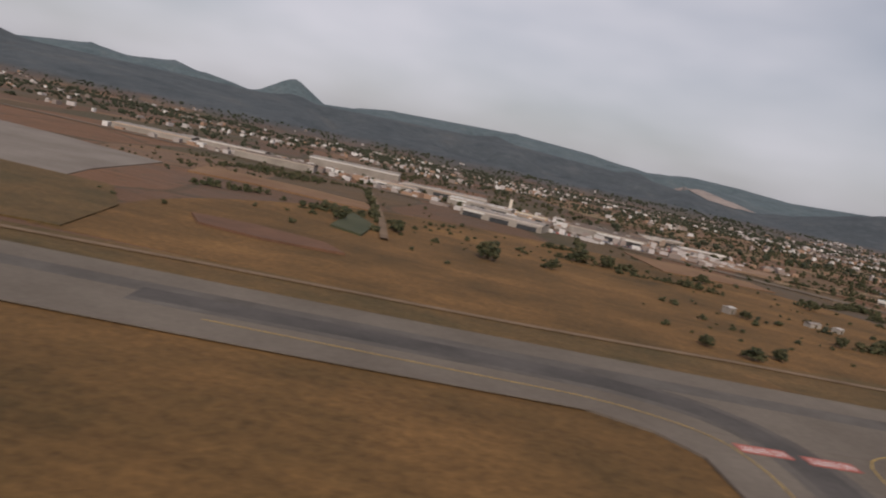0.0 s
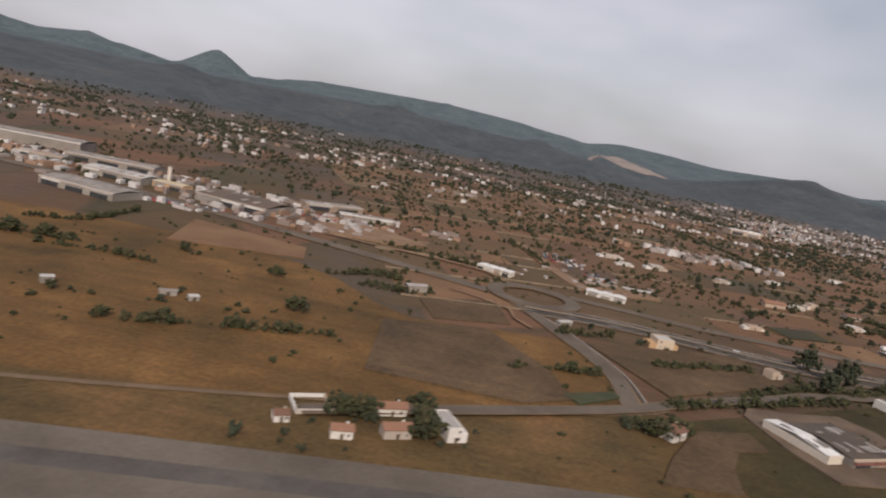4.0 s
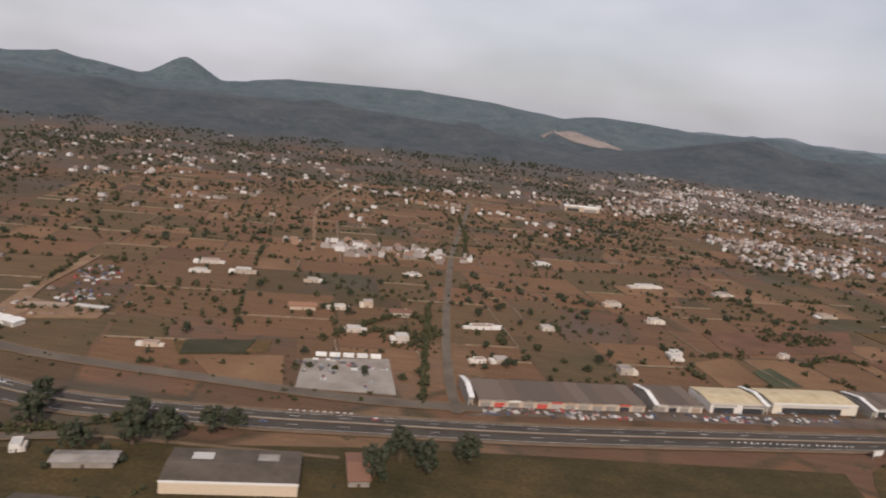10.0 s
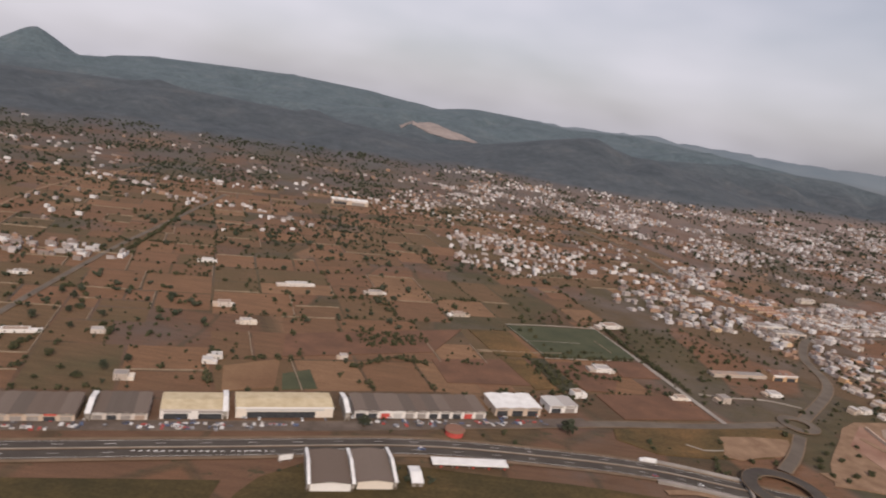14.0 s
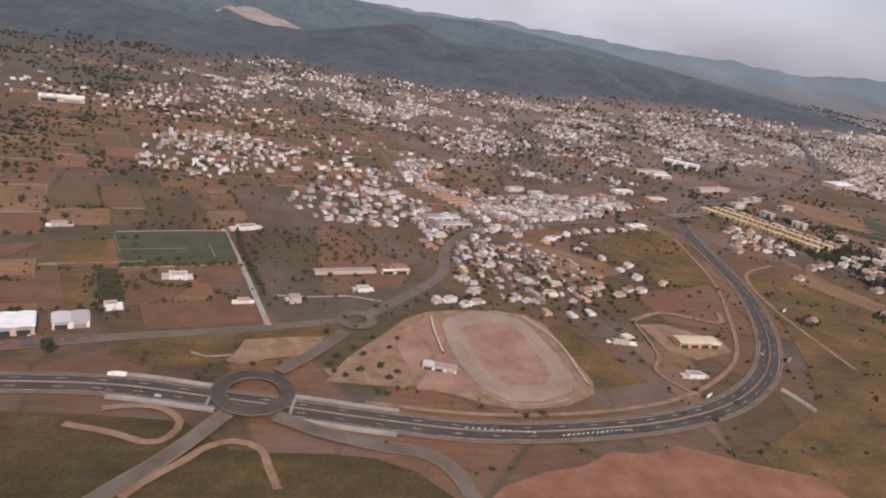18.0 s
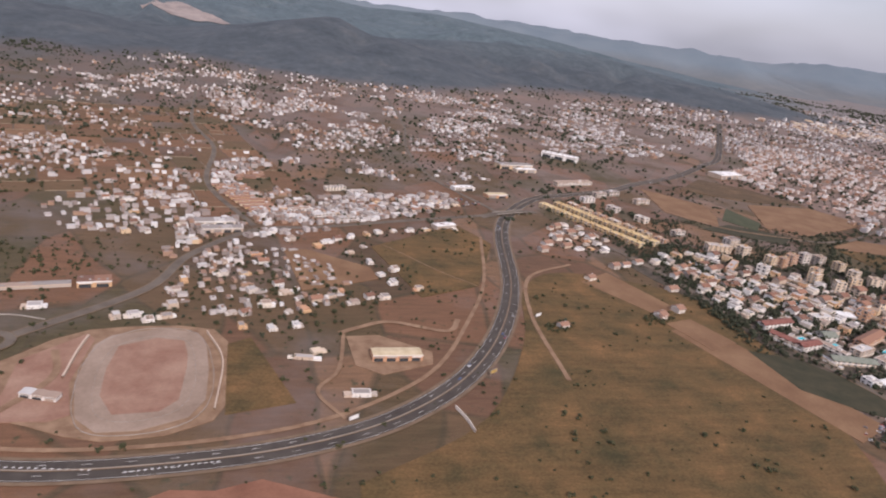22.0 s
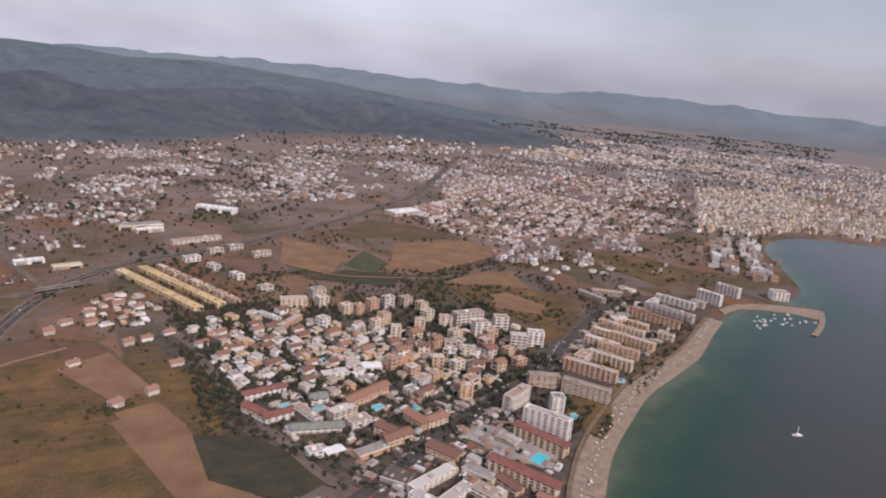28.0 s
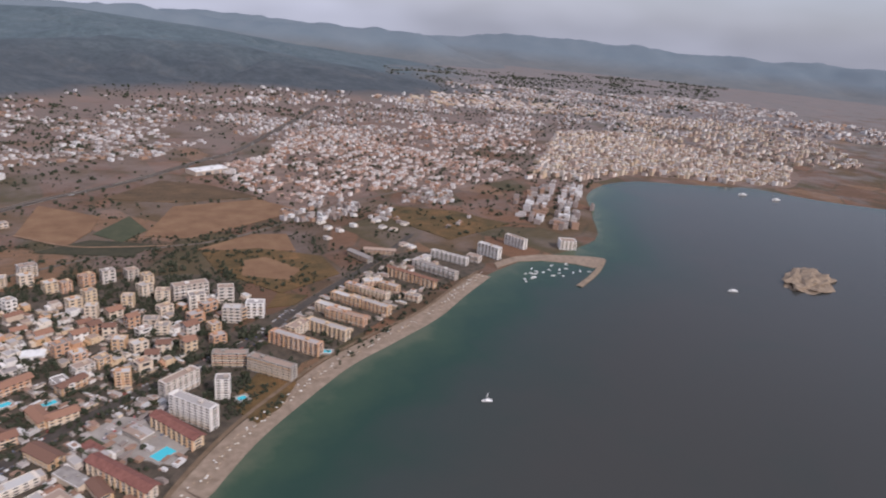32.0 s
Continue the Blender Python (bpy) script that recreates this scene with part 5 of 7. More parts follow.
# ---- country houses ----
COUNTRY = [(250, 275, 8.3, 3, 1.6, 13), (217, 391, 14, 5, 2, 20), (239, 381, 12, 5, 2.4, 14), (274, 382, 8.4, 4, 2, 20), (297, 345, 9, 4, 1.8, 20), (308, 354, 6.5, 4, 3, 20),
           (310, 319, 9, 4, 2, 17), (330, 315, 8, 4.5, 3, 20), (318, 422, 10, 4, 1.6, 20), (361, 305, 7, 3, 1.6, 23), (369, 308, 8, 4, 2, 22), (388, 357, 8, 4, 2, 20), (425, 415, 10, 5, 2.6, 20)]
COUNTRY2 = [(442, 393, 9, 4, 2.4, 20), (440, 341, 6.7, 4, 2, 10), (416, 316, 8, 4.5, 2.6, 16), (391, 496, 11, 5, 2, 18), (499, 476, 13, 5, 2, 20), (549, 455, 12, 5, 2, 20), (619, 394, 13, 6, 2.6, 10),
            (674, 375, 8, 5, 3, 15), (651, 370, 9, 4, 2, 8), (645, 474, 18, 6, 2.4, 25), (493, 365, 5.7, 3, 2, 18), (442, 347, 7, 4, 2, 18), (598, 357, 8, 4, 3, 20), (708, 393, 10, 5, 2, 10)]
for row in COUNTRY + COUNTRY2:
    house(*row, rng, group="country houses")
for row in ((360, 346, 17, 4, 1.6, 22), (452, 470, 21, 5, 2, 24), (221, 372, 9, 4, 1.8, 15)):
    house(*row, rng, "long low white farmhouse", "country houses")
for row in ((283, 338, 11, 4.5, 1.8, 18), (324, 347, 9, 4, 2.2, 20)):
    cottage(*row, rng, "low house with a wide terracotta roof", "country houses")
# ---- warehouse row along the highway ----
hall(388, 280, 56, 15, 3.0, 15.5, rng, 12, M_ROOFBROWN, label="long row of workshops with brown ridged roofs")
hall(427, 292, 17, 15, 3.0, 15.5, rng, 4, M_ROOFBROWN, label="short workshop row with red shopfronts")
hall(449, 299, 22, 14, 3.2, 16, rng, 2, M_ROOFYELLOW, label="workshop hall with a tan roof", gables_front=False)
hall(478, 308, 34, 13, 3.6, 16.5, rng, 1, M_ROOFYELLOW, label="big hall with a pale yellow roof", gables_front=False)
hall(527, 322, 52, 14, 3.2, 15.5, rng, 11, M_ROOFBROWN, label="long workshop row with brown sawtooth roofs")
hall(566, 335, 20, 13, 3.6, 16, rng, 3, M_ROOFWHITE, label="workshop hall with a bright white roof")
hall(587, 342, 13, 9, 3.2, 17, rng, 2, M_ROOFGREY, label="grey-roofed end hall of the row")
for x, y in ((418.5, 288.5), (358.5, 272.5), (458.5, 302), (499.5, 313)):
    shed(x, y, 1.6, 15, 3.6, 15.5, rng, "tall white party wall between workshops", M_ROOFWHITE)
for x, y, w in ((500, 268, 12), (513, 272, 11)):
    hall(x, y, w, 18, 3, 12, rng, 1, M_ROOFBROWN, label="brown-roofed hall with white gable walls", doors=False)
for x, y in ((493.6, 266.7), (506.5, 269.7), (519, 273.5)):
    shed(x, y, 0.9, 18.6, 3.5, 12, rng, "white party wall beside a brown-roofed hall", M_ROOFWHITE)
canopy = holder("filling_station", 545, 283, 0, 9)
part("roof", box_bm(-13, -2.2, 2.0, 13, 2.2, 2.5, bevel=0.05), M_ROOFWHITE, canopy)
for u in (-11, -5.5, 0, 5.5, 11):
    part("column", box_bm(u - 0.15, -0.15, -0.1, u + 0.15, 0.15, 2.0), M_CONCRETE, canopy)
    part("pump", box_bm(u + 1.2, -0.3, -0.05, u + 1.8, 0.3, 0.8, bevel=0.04), M_REDPAINT, canopy)
tagged(canopy, "filling station with a long white canopy", "filling station")
shed(527, 272, 3.4, 9, 1.8, 10, rng, "white low kiosk of the filling station", M_ROOFWHITE)
kiosk = holder("round_kiosk", 541, 306)
bm = bmesh.new()
bmesh.ops.create_cone(bm, cap_ends=True, segments=20, radius1=3.4, radius2=3.4, depth=2.2, matrix=Matrix.Translation((0, 0, 1.0)))
part("drum", bm, M_REDPAINT, kiosk)
bm = bmesh.new()
bmesh.ops.create_cone(bm, cap_ends=True, segments=20, radius1=3.9, radius2=3.2, depth=0.5, matrix=Matrix.Translation((0, 0, 2.3)))
part("roof", bm, M_TERRACOTTA, kiosk)
tagged(kiosk, "round red kiosk on the forecourt", "kiosk")
# ---- village and racecourse ----
hall(874, 350, 24, 8, 3.2, 3, rng, 4, M_ROOFYELLOW, M_CREAM, label="cream steel hangar with a low pale roof", gables_front=False)
house(854, 318, 13, 4, 2, 1, rng)
house(831, 348, 14, 3, 1.6, -6, rng)
hall(733, 316, 14, 4, 2.2, -15, rng, 3, M_ROOFGREY, label="racecourse clubhouse with white walls")
hall(776, 530, 26, 10, 2.6, 14, rng, 4, M_ROOFGREY, label="covered market with grey roofs", gables_front=False)
hall(782, 516, 26, 9, 2.6, 14, rng, 4, M_ROOFGREY, label="covered market with grey roofs", gables_front=False)
hall(700, 416, 34, 6, 1.4, 14, rng, 2, M_ROOFGREY, label="long low greenhouse with a grey roof", doors=False, gables_front=False)
hall(727, 422, 16, 9, 3, 12, rng, 2, M_TERRACOTTA, M_CREAM, label="orange-walled school with tile roofs", gables_front=False)


def wall_line(name, pts, h, thick, material, label, category="wall"):
    line = catmull(pts, 4.0)
    return tagged(solid(name, ribbon_bm(line, thick / 2, -thick / 2, h, h + 0.05), material), label, category)


wall_line("racecourse_wall", [(738, 364), (737, 350), (737, 329)], 1.6, 0.8, M_WHITE, "white wall beside the trotting track")
wall_line("racecourse_wall", [(787, 371), (796, 345), (796, 307)], 1.3, 0.6, M_WHITE, "white boundary wall of the racecourse")
wall_line("track_rail", [(750, 355), (762, 365), (779, 362), (786, 335), (785, 312), (776, 302), (760, 300), (752, 310), (748, 337), (750, 354)], 0.5, 0.08, M_CONCRETE, "low pale rail round the infield", "rail")
wall_line("track_rail", [(741, 337), (745, 360), (761, 373), (783, 369), (793, 336), (792, 307), (779, 294), (756, 292), (746, 306), (741, 336)], 0.5, 0.2, M_CONCRETE, "pale outer rail of the trotting track", "rail")
wall_line("road_wall", [(186, 162), (184, 184), (175, 210), (168, 224)], 0.6, 0.4, M_CONCRETE, "pale low wall along the lane")
wall_line("billboard_wall", [(893, 308), (896, 298), (897, 290)], 1.6, 0.3, M_WHITE, "white free-standing wall in the meadow")
for x, y, tone, label in ((918, 335, M_YELLOWPAINT, "yellow billboard beside the highway"), (849, 299, M_PAINT, "white billboard beside the highway"), (964, 398, M_PAINT, "white billboard beside the highway"), (486, 272, M_PAINT, "white billboard beside the highway")):
    board = holder("billboard", x, y, 0, 30)
    panel = part("panel", box_bm(-2.4, -0.12, 1.0, 2.4, 0.12, 3.0, bevel=0.03), M_CONCRETE, board)
    part("poster", box_bm(-2.2, -0.14, 1.15, 2.2, -0.12, 2.85), tone, panel)
    for u in (-1.6, 1.6):
        part("post", box_bm(u - 0.1, 0.12, -0.1, u + 0.1, 0.3, 2.6), M_CONCRETE, board)
    tagged(board, label, "billboard")
wall_line("plot_wall", [(593, 402), (586, 424), (577, 450)], 0.5, 0.16, M_CONCRETE, "low pale plot wall")
wall_line("plot_wall", [(585, 425), (600, 429), (617, 433)], 0.5, 0.16, M_CONCRETE, "low pale plot wall")
wall_line("plot_wall", [(592, 402), (608, 406), (623, 410), (640, 416)], 0.5, 0.16, M_CONCRETE, "low pale plot wall")
wall_line("plot_wall", [(578, 451), (606, 460), (634, 467)], 0.5, 0.16, M_CONCRETE, "low pale plot wall")
wall_line("lane_wall", [(664, 380), (682, 381), (700, 384), (716, 380)], 0.6, 0.3, M_CONCRETE, "pale low wall along a drive")
wall_line("meadow_wall", [(635, 322), (641, 319), (650, 321)], 0.7, 0.4, M_CONCRETE, "broken pale wall in the meadow")
wall_line("track_wall", [(889, 505), (905, 482), (922, 458), (940, 438), (938, 428)], 0.4, 0.6, M_DIRT, "pale bank along the field path", "bank")

# ---- resort ----
HOTELS = [
    ((1219, 276, 35, 7, 6.6, -60), M_CREAM, M_DARKRED, True, "long hotel wing with a dark red roof and finned front"),
    ((1247, 302, 30, 6.5, 6.6, -65), M_CREAM, M_DARKRED, True, "long hotel wing with a red-brown roof"),
    ((1257, 312, 27, 6, 12.5, -57), M_WHITE, None, False, "tall white slab hotel with a reddish roof terrace"),
    ((1257, 343, 22, 6, 10.5, 27), M_WHITE, None, False, "white hotel wing above the garden"),
    ((1276, 329, 7.5, 7, 12, -21), M_WHITE, None, False, "white hotel tower beside the pool garden"),
    ((1289, 361, 20, 6, 9, -24), M_CONCRETE, None, False, "grey slab hotel with long balcony bands"),
    ((1307, 341, 30, 6, 9.5, -54), M_CONCRETE, None, False, "long grey slab hotel facing the beach"),
    ((1331, 366, 36, 6, 8.5, -56), M_CREAM, None, True, "ochre hotel wing with stepped bays"),
    ((1357, 377, 32, 6, 7.5, -60), M_CREAM, None, True, "ochre hotel wing with stepped bays"),
    ((1340, 386, 8, 16, 7, -58), M_CREAM, None, False, "ochre hotel block joining two wings"),
    ((1456, 438, 44, 5, 7.5, -64), M_CREAM, M_TERRACOTTA, True, "long orange hotel row with upright bays"),
]
for row, wall, roof, fins, label in HOTELS:
    apartment(*row, rng, label, wall, roof, not fins, fins, name="hotel")
TOWERS = [(1291, 466, 24, 8, 12, 3), (1291, 447, 11, 8, 11.5, -4), (1312, 452, 11, 8, 12, -15), (1307, 419, 12, 8, 11, -26), (1323, 421, 12, 8, 11, -26)]
for row in TOWERS:
    apartment(*row, rng, "white high-rise apartment tower", M_WHITE, None, True, False, 4.0, 2.2, group="white towers", name="tower")
apartment(1232, 360, 8, 6, 10, -12, rng, "ochre corner tower beside the coast road", M_CREAM, name="tower")
for row in ((1113, 372, 20, 6, 4.2, -61), (1122, 366, 16, 6, 4.4, 14), (1121, 394, 24, 6, 4.4, 12)):
    apartment(*row, rng, "white courtyard block with a dark red roof edge", M_WHITE, M_DARKRED, True, group="courtyard blocks")
apartment(1139, 350, 25, 7, 3.0, -10, rng, "long white terrace with grey-green roofs", M_WHITE, M_GREENROOF, True)
apartment(1148, 380, 10, 8, 3.6, 4, rng, "white block with a grey-green roof", M_WHITE, M_GREENROOF, True)
apartment(1175, 375, 31, 7, 5.2, 26, rng, "long pinkish apartment block with tile edges", M_CREAM, M_TERRACOTTA, True)
apartment(1173, 532, 20, 8, 7.5, -7, rng, "broad cream apartment slab at the edge of town", M_CREAM, None, True)
apartment(1150, 511, 19, 5, 3.2, -56, rng, "long white terrace of flats", M_WHITE, None, True)
apartment(1161, 495, 27, 5, 4.5, 44, rng, "long ochre terrace of flats", M_CREAM, None, True)
for row in ((1176, 289, 27, 6, 4.2, 21), (1180, 274, 23, 6, 4.2, 26)):
    apartment(*row, rng, "long white holiday terrace with stepped balconies", M_WHITE, None, True, group="white terraces")
hall(1158, 321, 18, 7, 3, 15, rng, 2, M_ROOFDULL, M_CREAM, label="flat-roofed pale hall beside the coast road", doors=False, gables_front=False)
hall(1201, 287, 17, 7, 3, -60, rng, 2, M_ROOFDULL, M_CREAM, label="long cream hall with a flat roof", doors=False, gables_front=False)
hall(1162, 297, 13, 11, 2.6, -47, rng, 2, M_ROOFDARK, M_CONCRETE, label="low dark-grey hall with a flat roof", doors=False, gables_front=False)
hall(1231, 310, 8, 13, 2.6, 28, rng, 2, M_ROOFGREY, M_CONCRETE, label="dark glazed hall beside the hotel pool", doors=False, gables_front=False)
hall(1193, 413, 12, 8, 2.4, -13, rng, 2, M_ROOFWHITE, label="white sports hall with a pale roof")
hall(1141, 327, 10, 6, 2, 12, rng, 2, M_ROOFWHITE, label="white restaurant pavilion with red trim")
WHITE_FLATS = [(1156, 361, 16, 7, 5, 19), (1161, 349, 13, 7, 4.6, 19), (1204, 370, 14, 7, 5, -71), (1166, 406, 16, 7, 4.4, 5), (1131, 328, 7.5, 7, 3.6, 5), (1138, 366, 22, 5, 3.2, -71), (1195, 272, 12, 8, 4.6, -63), (1166, 276, 14, 6, 4.2, -63), (1215, 385, 11, 7, 5, 25), (1183, 396, 12, 6, 3.6, 14), (1150, 270, 12, 6, 4, 22)]
for row in WHITE_FLATS:
    apartment(*row, rng, "white holiday apartment block with balconies", group="holiday flats")
RED_FLATS = [(1172, 335, 12, 7, 5, -55), (1174, 327, 16, 7, 5, 15), (1192, 341, 15, 7, 4.6, -72), (1201, 338, 14, 7, 4.8, 15), (1208, 368, 15, 6, 4.8, 33), (1192, 308, 17, 8, 4.4, -59), (1210, 274, 13, 6, 3.4, -75), (1203, 254, 17, 6, 4, -51), (1222, 256, 14, 5, 3.4, -58)]
for row in RED_FLATS:
    apartment(*row, rng, "cream apartment house with a terracotta roof", M_CREAM, M_TERRACOTTA, True, group="tiled apartment houses")
OCHRE = [(1208, 510), (1217, 507), (1194, 527), (1183, 487), (1219, 473), (1229, 484), (1231, 514), (1245, 516), (1261, 517), (1269, 503), (1251, 467), (1264, 482), (1274, 470), (1270, 446), (1234, 424), (1237, 407), (1248, 434), (1259, 432),
         (1263, 418), (1206, 411), (1217, 424), (1214, 398), (1226, 432), (1278, 411), (1272, 388), (1259, 393), (1251, 384), (1292, 408), (1290, 391), (1246, 397), (1225, 388), (1240, 452), (1228, 458)]
for x, y in OCHRE:
    far_off = y > 455
    apartment(x, y, rng.uniform(7, 10), rng.uniform(6, 8), rng.uniform(7.5, 10) if far_off else rng.uniform(5, 8), 20 + rng.choice((-40, 0, 0)) + rng.uniform(-8, 8), rng, "tall ochre apartment block with small windows" if far_off else "ochre and pink apartment house", M_CREAM if rng.random() < 0.8 else M_WHITE, M_TERRACOTTA if not far_off and rng.random() < 0.45 else None, False, bay=3.4, floor=2.3, group="ochre blocks")
apartment(1196, 547, 12, 8, 9, 15, rng, "dark grey-blue apartment block", M_ROOFGREY, None, True)
NORTH = [(1376, 390, 30, 6, 7, -55), (1400, 402, 34, 6, 7, -62), (1372, 404, 26, 6, 7, -60), (1390, 418, 26, 6, 6.5, -60), (1413, 420, 24, 6, 6.5, -60), (1406, 434, 20, 6, 6.5, -60), (1430, 428, 16, 6, 6, -60), (1422, 442, 14, 8, 5.5, -14), (1438, 405, 12, 6, 5, -60)]
for row in NORTH:
    apartment(*row, rng, "cream seafront apartment block", M_CREAM, None, True, group="seafront flats")
for row in ((1484, 447, 42, 5, 7.5, -66), (1513, 470, 36, 5, 7, -62), (1484, 470, 6, 20, 7, -64), (1534, 462, 12, 8, 6, -60)):
    apartment(*row, rng, "white seafront hotel round a court", M_WHITE, None, True, name="hotel", bay=4.5)
for row in ((1556, 469, 23, 6, 11, -72), (1599, 484, 23, 6, 10, -75), (1646, 462, 16, 12, 9, -30)):
    apartment(*row, rng, "pale slab hotel on the shore", M_WHITE, None, True, name="hotel", bay=3.6)
for row in ((1440, 500, 26, 6, 5, -75), (1462, 506, 26, 6, 5, -30)):
    apartment(*row, rng, "long apartment wing with a grey-green roof", M_CONCRETE, M_ROOFGREY, True)
for i in range(7):
    u = i * 15.5
    x, y = 1058 + u * 0.46, 628 - u * 0.95
    for k, wide in ((0, 7.5), (17, 7.5), (30, 5.5)):
        apartment(x + k, y + k * 0.36, 14.6 if k < 20 else 12, wide, 4, -64, rng, "yellow terrace of houses with dark roof openings", M_YELLOWWALL if k < 20 else M_CREAM, None, k < 20, group="yellow terraces", bay=4.8)
hall(1078, 788, 44, 14, 4.5, 14, rng, 3, M_ROOFDULL, M_CREAM, label="cream hospital wings with flat roofs", gables_front=False)
hall(1086, 772, 26, 9, 3.5, 14, rng, 2, M_ROOFWHITE, M_CREAM, label="low cream annex before the hospital", gables_front=False)
hall(1166, 864, 46, 14, 6, -32, rng, 3, M_ROOFWHITE, label="big white store with pale flat wings", gables_front=False)
apartment(1126, 728, 50, 8, 4.4, 20, rng, "long white terrace of flats beside the highway", M_WHITE, None, True)
hall(988, 672, 22, 9, 3.2, 16, rng, 2, M_ROOFWHITE, label="white commercial hall beside the bridge", gables_front=False)
hall(1016, 655, 22, 9, 3.0, 16, rng, 2, M_ROOFYELLOW, M_CREAM, label="tan commercial hall beside the bridge", gables_front=False)
hall(943, 553, 18, 8, 2.6, 22, rng, 2, M_ROOFWHITE, label="white supermarket with a flat roof", gables_front=False)
for x, y, w, turn in ((1114, 663, 14, 20), (1138, 686, 14, 20), (1158, 697, 14, 20), (1178, 672, 18, 20), (1129, 636, 12, -64), (1144, 608, 12, -64), (1160, 572, 12, 20)):
    apartment(x, y, w, 7, 5, turn, rng, "white block of flats behind the yellow terraces", M_WHITE, None, True, bay=4.5, floor=2.4, group="white flats by the highway")
for x, y in ((1019, 527), (1033, 540), (1045, 573), (1051, 558), (1064, 547), (1034, 524), (1010, 512), (1055, 484), (1066, 489), (1080, 496), (1080, 447), (1064, 413), (1046, 403), (1025, 460)):
    cottage(x, y, rng.uniform(6, 8), rng.uniform(5, 6.5), rng.choice((2.4, 3.2)), 20 + rng.uniform(-8, 8), rng, "pale villa with a muted tile roof", "villas by the highway", M_FARROOF)
for x, y in [(1448, 588), (1455, 577), (1475, 588), (1435, 560), (1502, 576), (1508, 565), (1530, 580), (1495, 521), (1498, 512), (1449, 608), (1491, 621), (1504, 596)]:
    house(x, y, rng.uniform(7, 10), rng.uniform(5, 7), rng.choice((2.6, 3.4)), 20 + rng.uniform(-8, 8), rng, "white villa among dark trees", "white villas")
deck = holder("overpass", 1012, 600, 0, 24)
part("road_deck", box_bm(-17, -3.2, 1.75, 17, 3.2, 2.15, bevel=0.05), M_ASPHALT, deck)
for v in (-3.2, 3.2):
    part("parapet", box_bm(-17, v - 0.12, 2.15, 17, v + 0.12, 2.6), M_CONCRETE, deck)
for u in (-9, 0, 9):
    part("pier", box_bm(u - 0.4, -2.6, -0.1, u + 0.4, 2.6, 1.75), M_CONCRETE, deck)
for s in (-1, 1):
    bm = bmesh.new()
    top = [bm.verts.new((s * u, v, z)) for u, v, z in ((17, -3.2, 2.15), (17, 3.2, 2.15), (32, 3.2, 0.2), (32, -3.2, 0.2))]
    low = [bm.verts.new((s * u, v, -0.1)) for u, v in ((17, -3.2), (17, 3.2), (32, 3.2), (32, -3.2))]
    bm.faces.new(top)
    for k in range(4):
        bm.faces.new((top[k], top[(k + 1) % 4], low[(k + 1) % 4], low[k]))
    bmesh.ops.recalc_face_normals(bm, faces=bm.faces)
    part("ramp", bm, M_ASPHALT, deck)
tagged(deck, "concrete road bridge over the highway", "bridge")
hall(1400, 848, 46, 22, 5, 20, rng, 4, M_ROOFWHITE, label="big white store with a pale flat roof", gables_front=False)
hall(444, 817, 40, 16, 5, 15, rng, 2, M_ROOFWHITE, label="big white sports pavilion", gables_front=False)


def pool(x, y, w, d, turn):
    ob = holder("swimming_pool", x, y, 0.62, turn)
    part("terrace", box_bm(-w / 2 - 1.6, -d / 2 - 1.6, -0.7, w / 2 + 1.6, d / 2 + 1.6, 0.08), M_CONCRETE, ob)
    part("basin_water", box_bm(-w / 2, -d / 2, 0.0, w / 2, d / 2, 0.13), M_POOL, ob)
    part("coping", ribbon_bm([Vector(q) for q in ((-w / 2, -d / 2, 0), (w / 2, -d / 2, 0), (w / 2, d / 2, 0), (-w / 2, d / 2, 0), (-w / 2, -d / 2, 0))], 0.2, -0.2, 0.2, 0.15), M_WHITE, ob)
    return tagged(ob, "turquoise hotel swimming pool with a pale terrace", "swimming pool", "hotel pools")


for row in ((1238, 290, 10, 7, 28), (1197, 356, 7, 4, 20), (1177, 363, 8, 4, 20), (1146, 371, 7, 3, 20), (1207, 257, 7, 3, 30), (1345, 354, 8, 4, -30), (1284, 322, 5, 4, 10), (1169, 432, 9, 3, 20), (1129, 379, 6, 3, 15), (1188, 281, 5, 3, 25)):
    pool(*row)
court = holder("tennis_court", 1211, 309, 0.62, 28)
part("surround", box_bm(-5, -8, -0.7, 5, 8, 0.06), M_GREENFIELD, court)
part("playing_surface", box_bm(-3.2, -6, 0.06, 3.2, 6, 0.12), M_DARKRED, court)
tagged(court, "red tennis court with a green surround", "tennis court")
field("garden", [(1278, 312), (1285, 330), (1300, 345), (1316, 326), (1300, 306), (1284, 296)], M_OLIVE, 0.1, "hotel garden lawn", "garden")
road("promenade", [(1220, 242), (1241, 268), (1271, 297), (1305, 322), (1341, 345), (1385, 365), (1431, 384), (1477, 412), (1523, 439)], 2.4, M_VERGE, 0.2, "brown gravel seaside promenade")
field("hotel_yard", [(1208, 322), (1226, 330), (1244, 318), (1250, 290), (1240, 280), (1222, 296), (1206, 300)], M_CONCRETE, 0.1, "grey paved hotel yard", "yard")

# ---- jetty, island and boats ----
wall_line("jetty", [(1655, 421), (1635, 406), (1612, 392), (1583, 378)], 1.0, 5.0, M_ROCK, "curved stone jetty round the small harbour", "jetty")
field("sand_spit", [(1543, 439), (1572, 447), (1595, 441), (1621, 422), (1629, 408), (1648, 412), (1660, 424), (1635, 441), (1603, 455), (1580, 458), (1548, 450)], M_SAND, 0.3, "pale sandy spit at the harbour", "beach")
bm = bmesh.new()
bmesh.ops.create_icosphere(bm, subdivisions=4, radius=1.0)
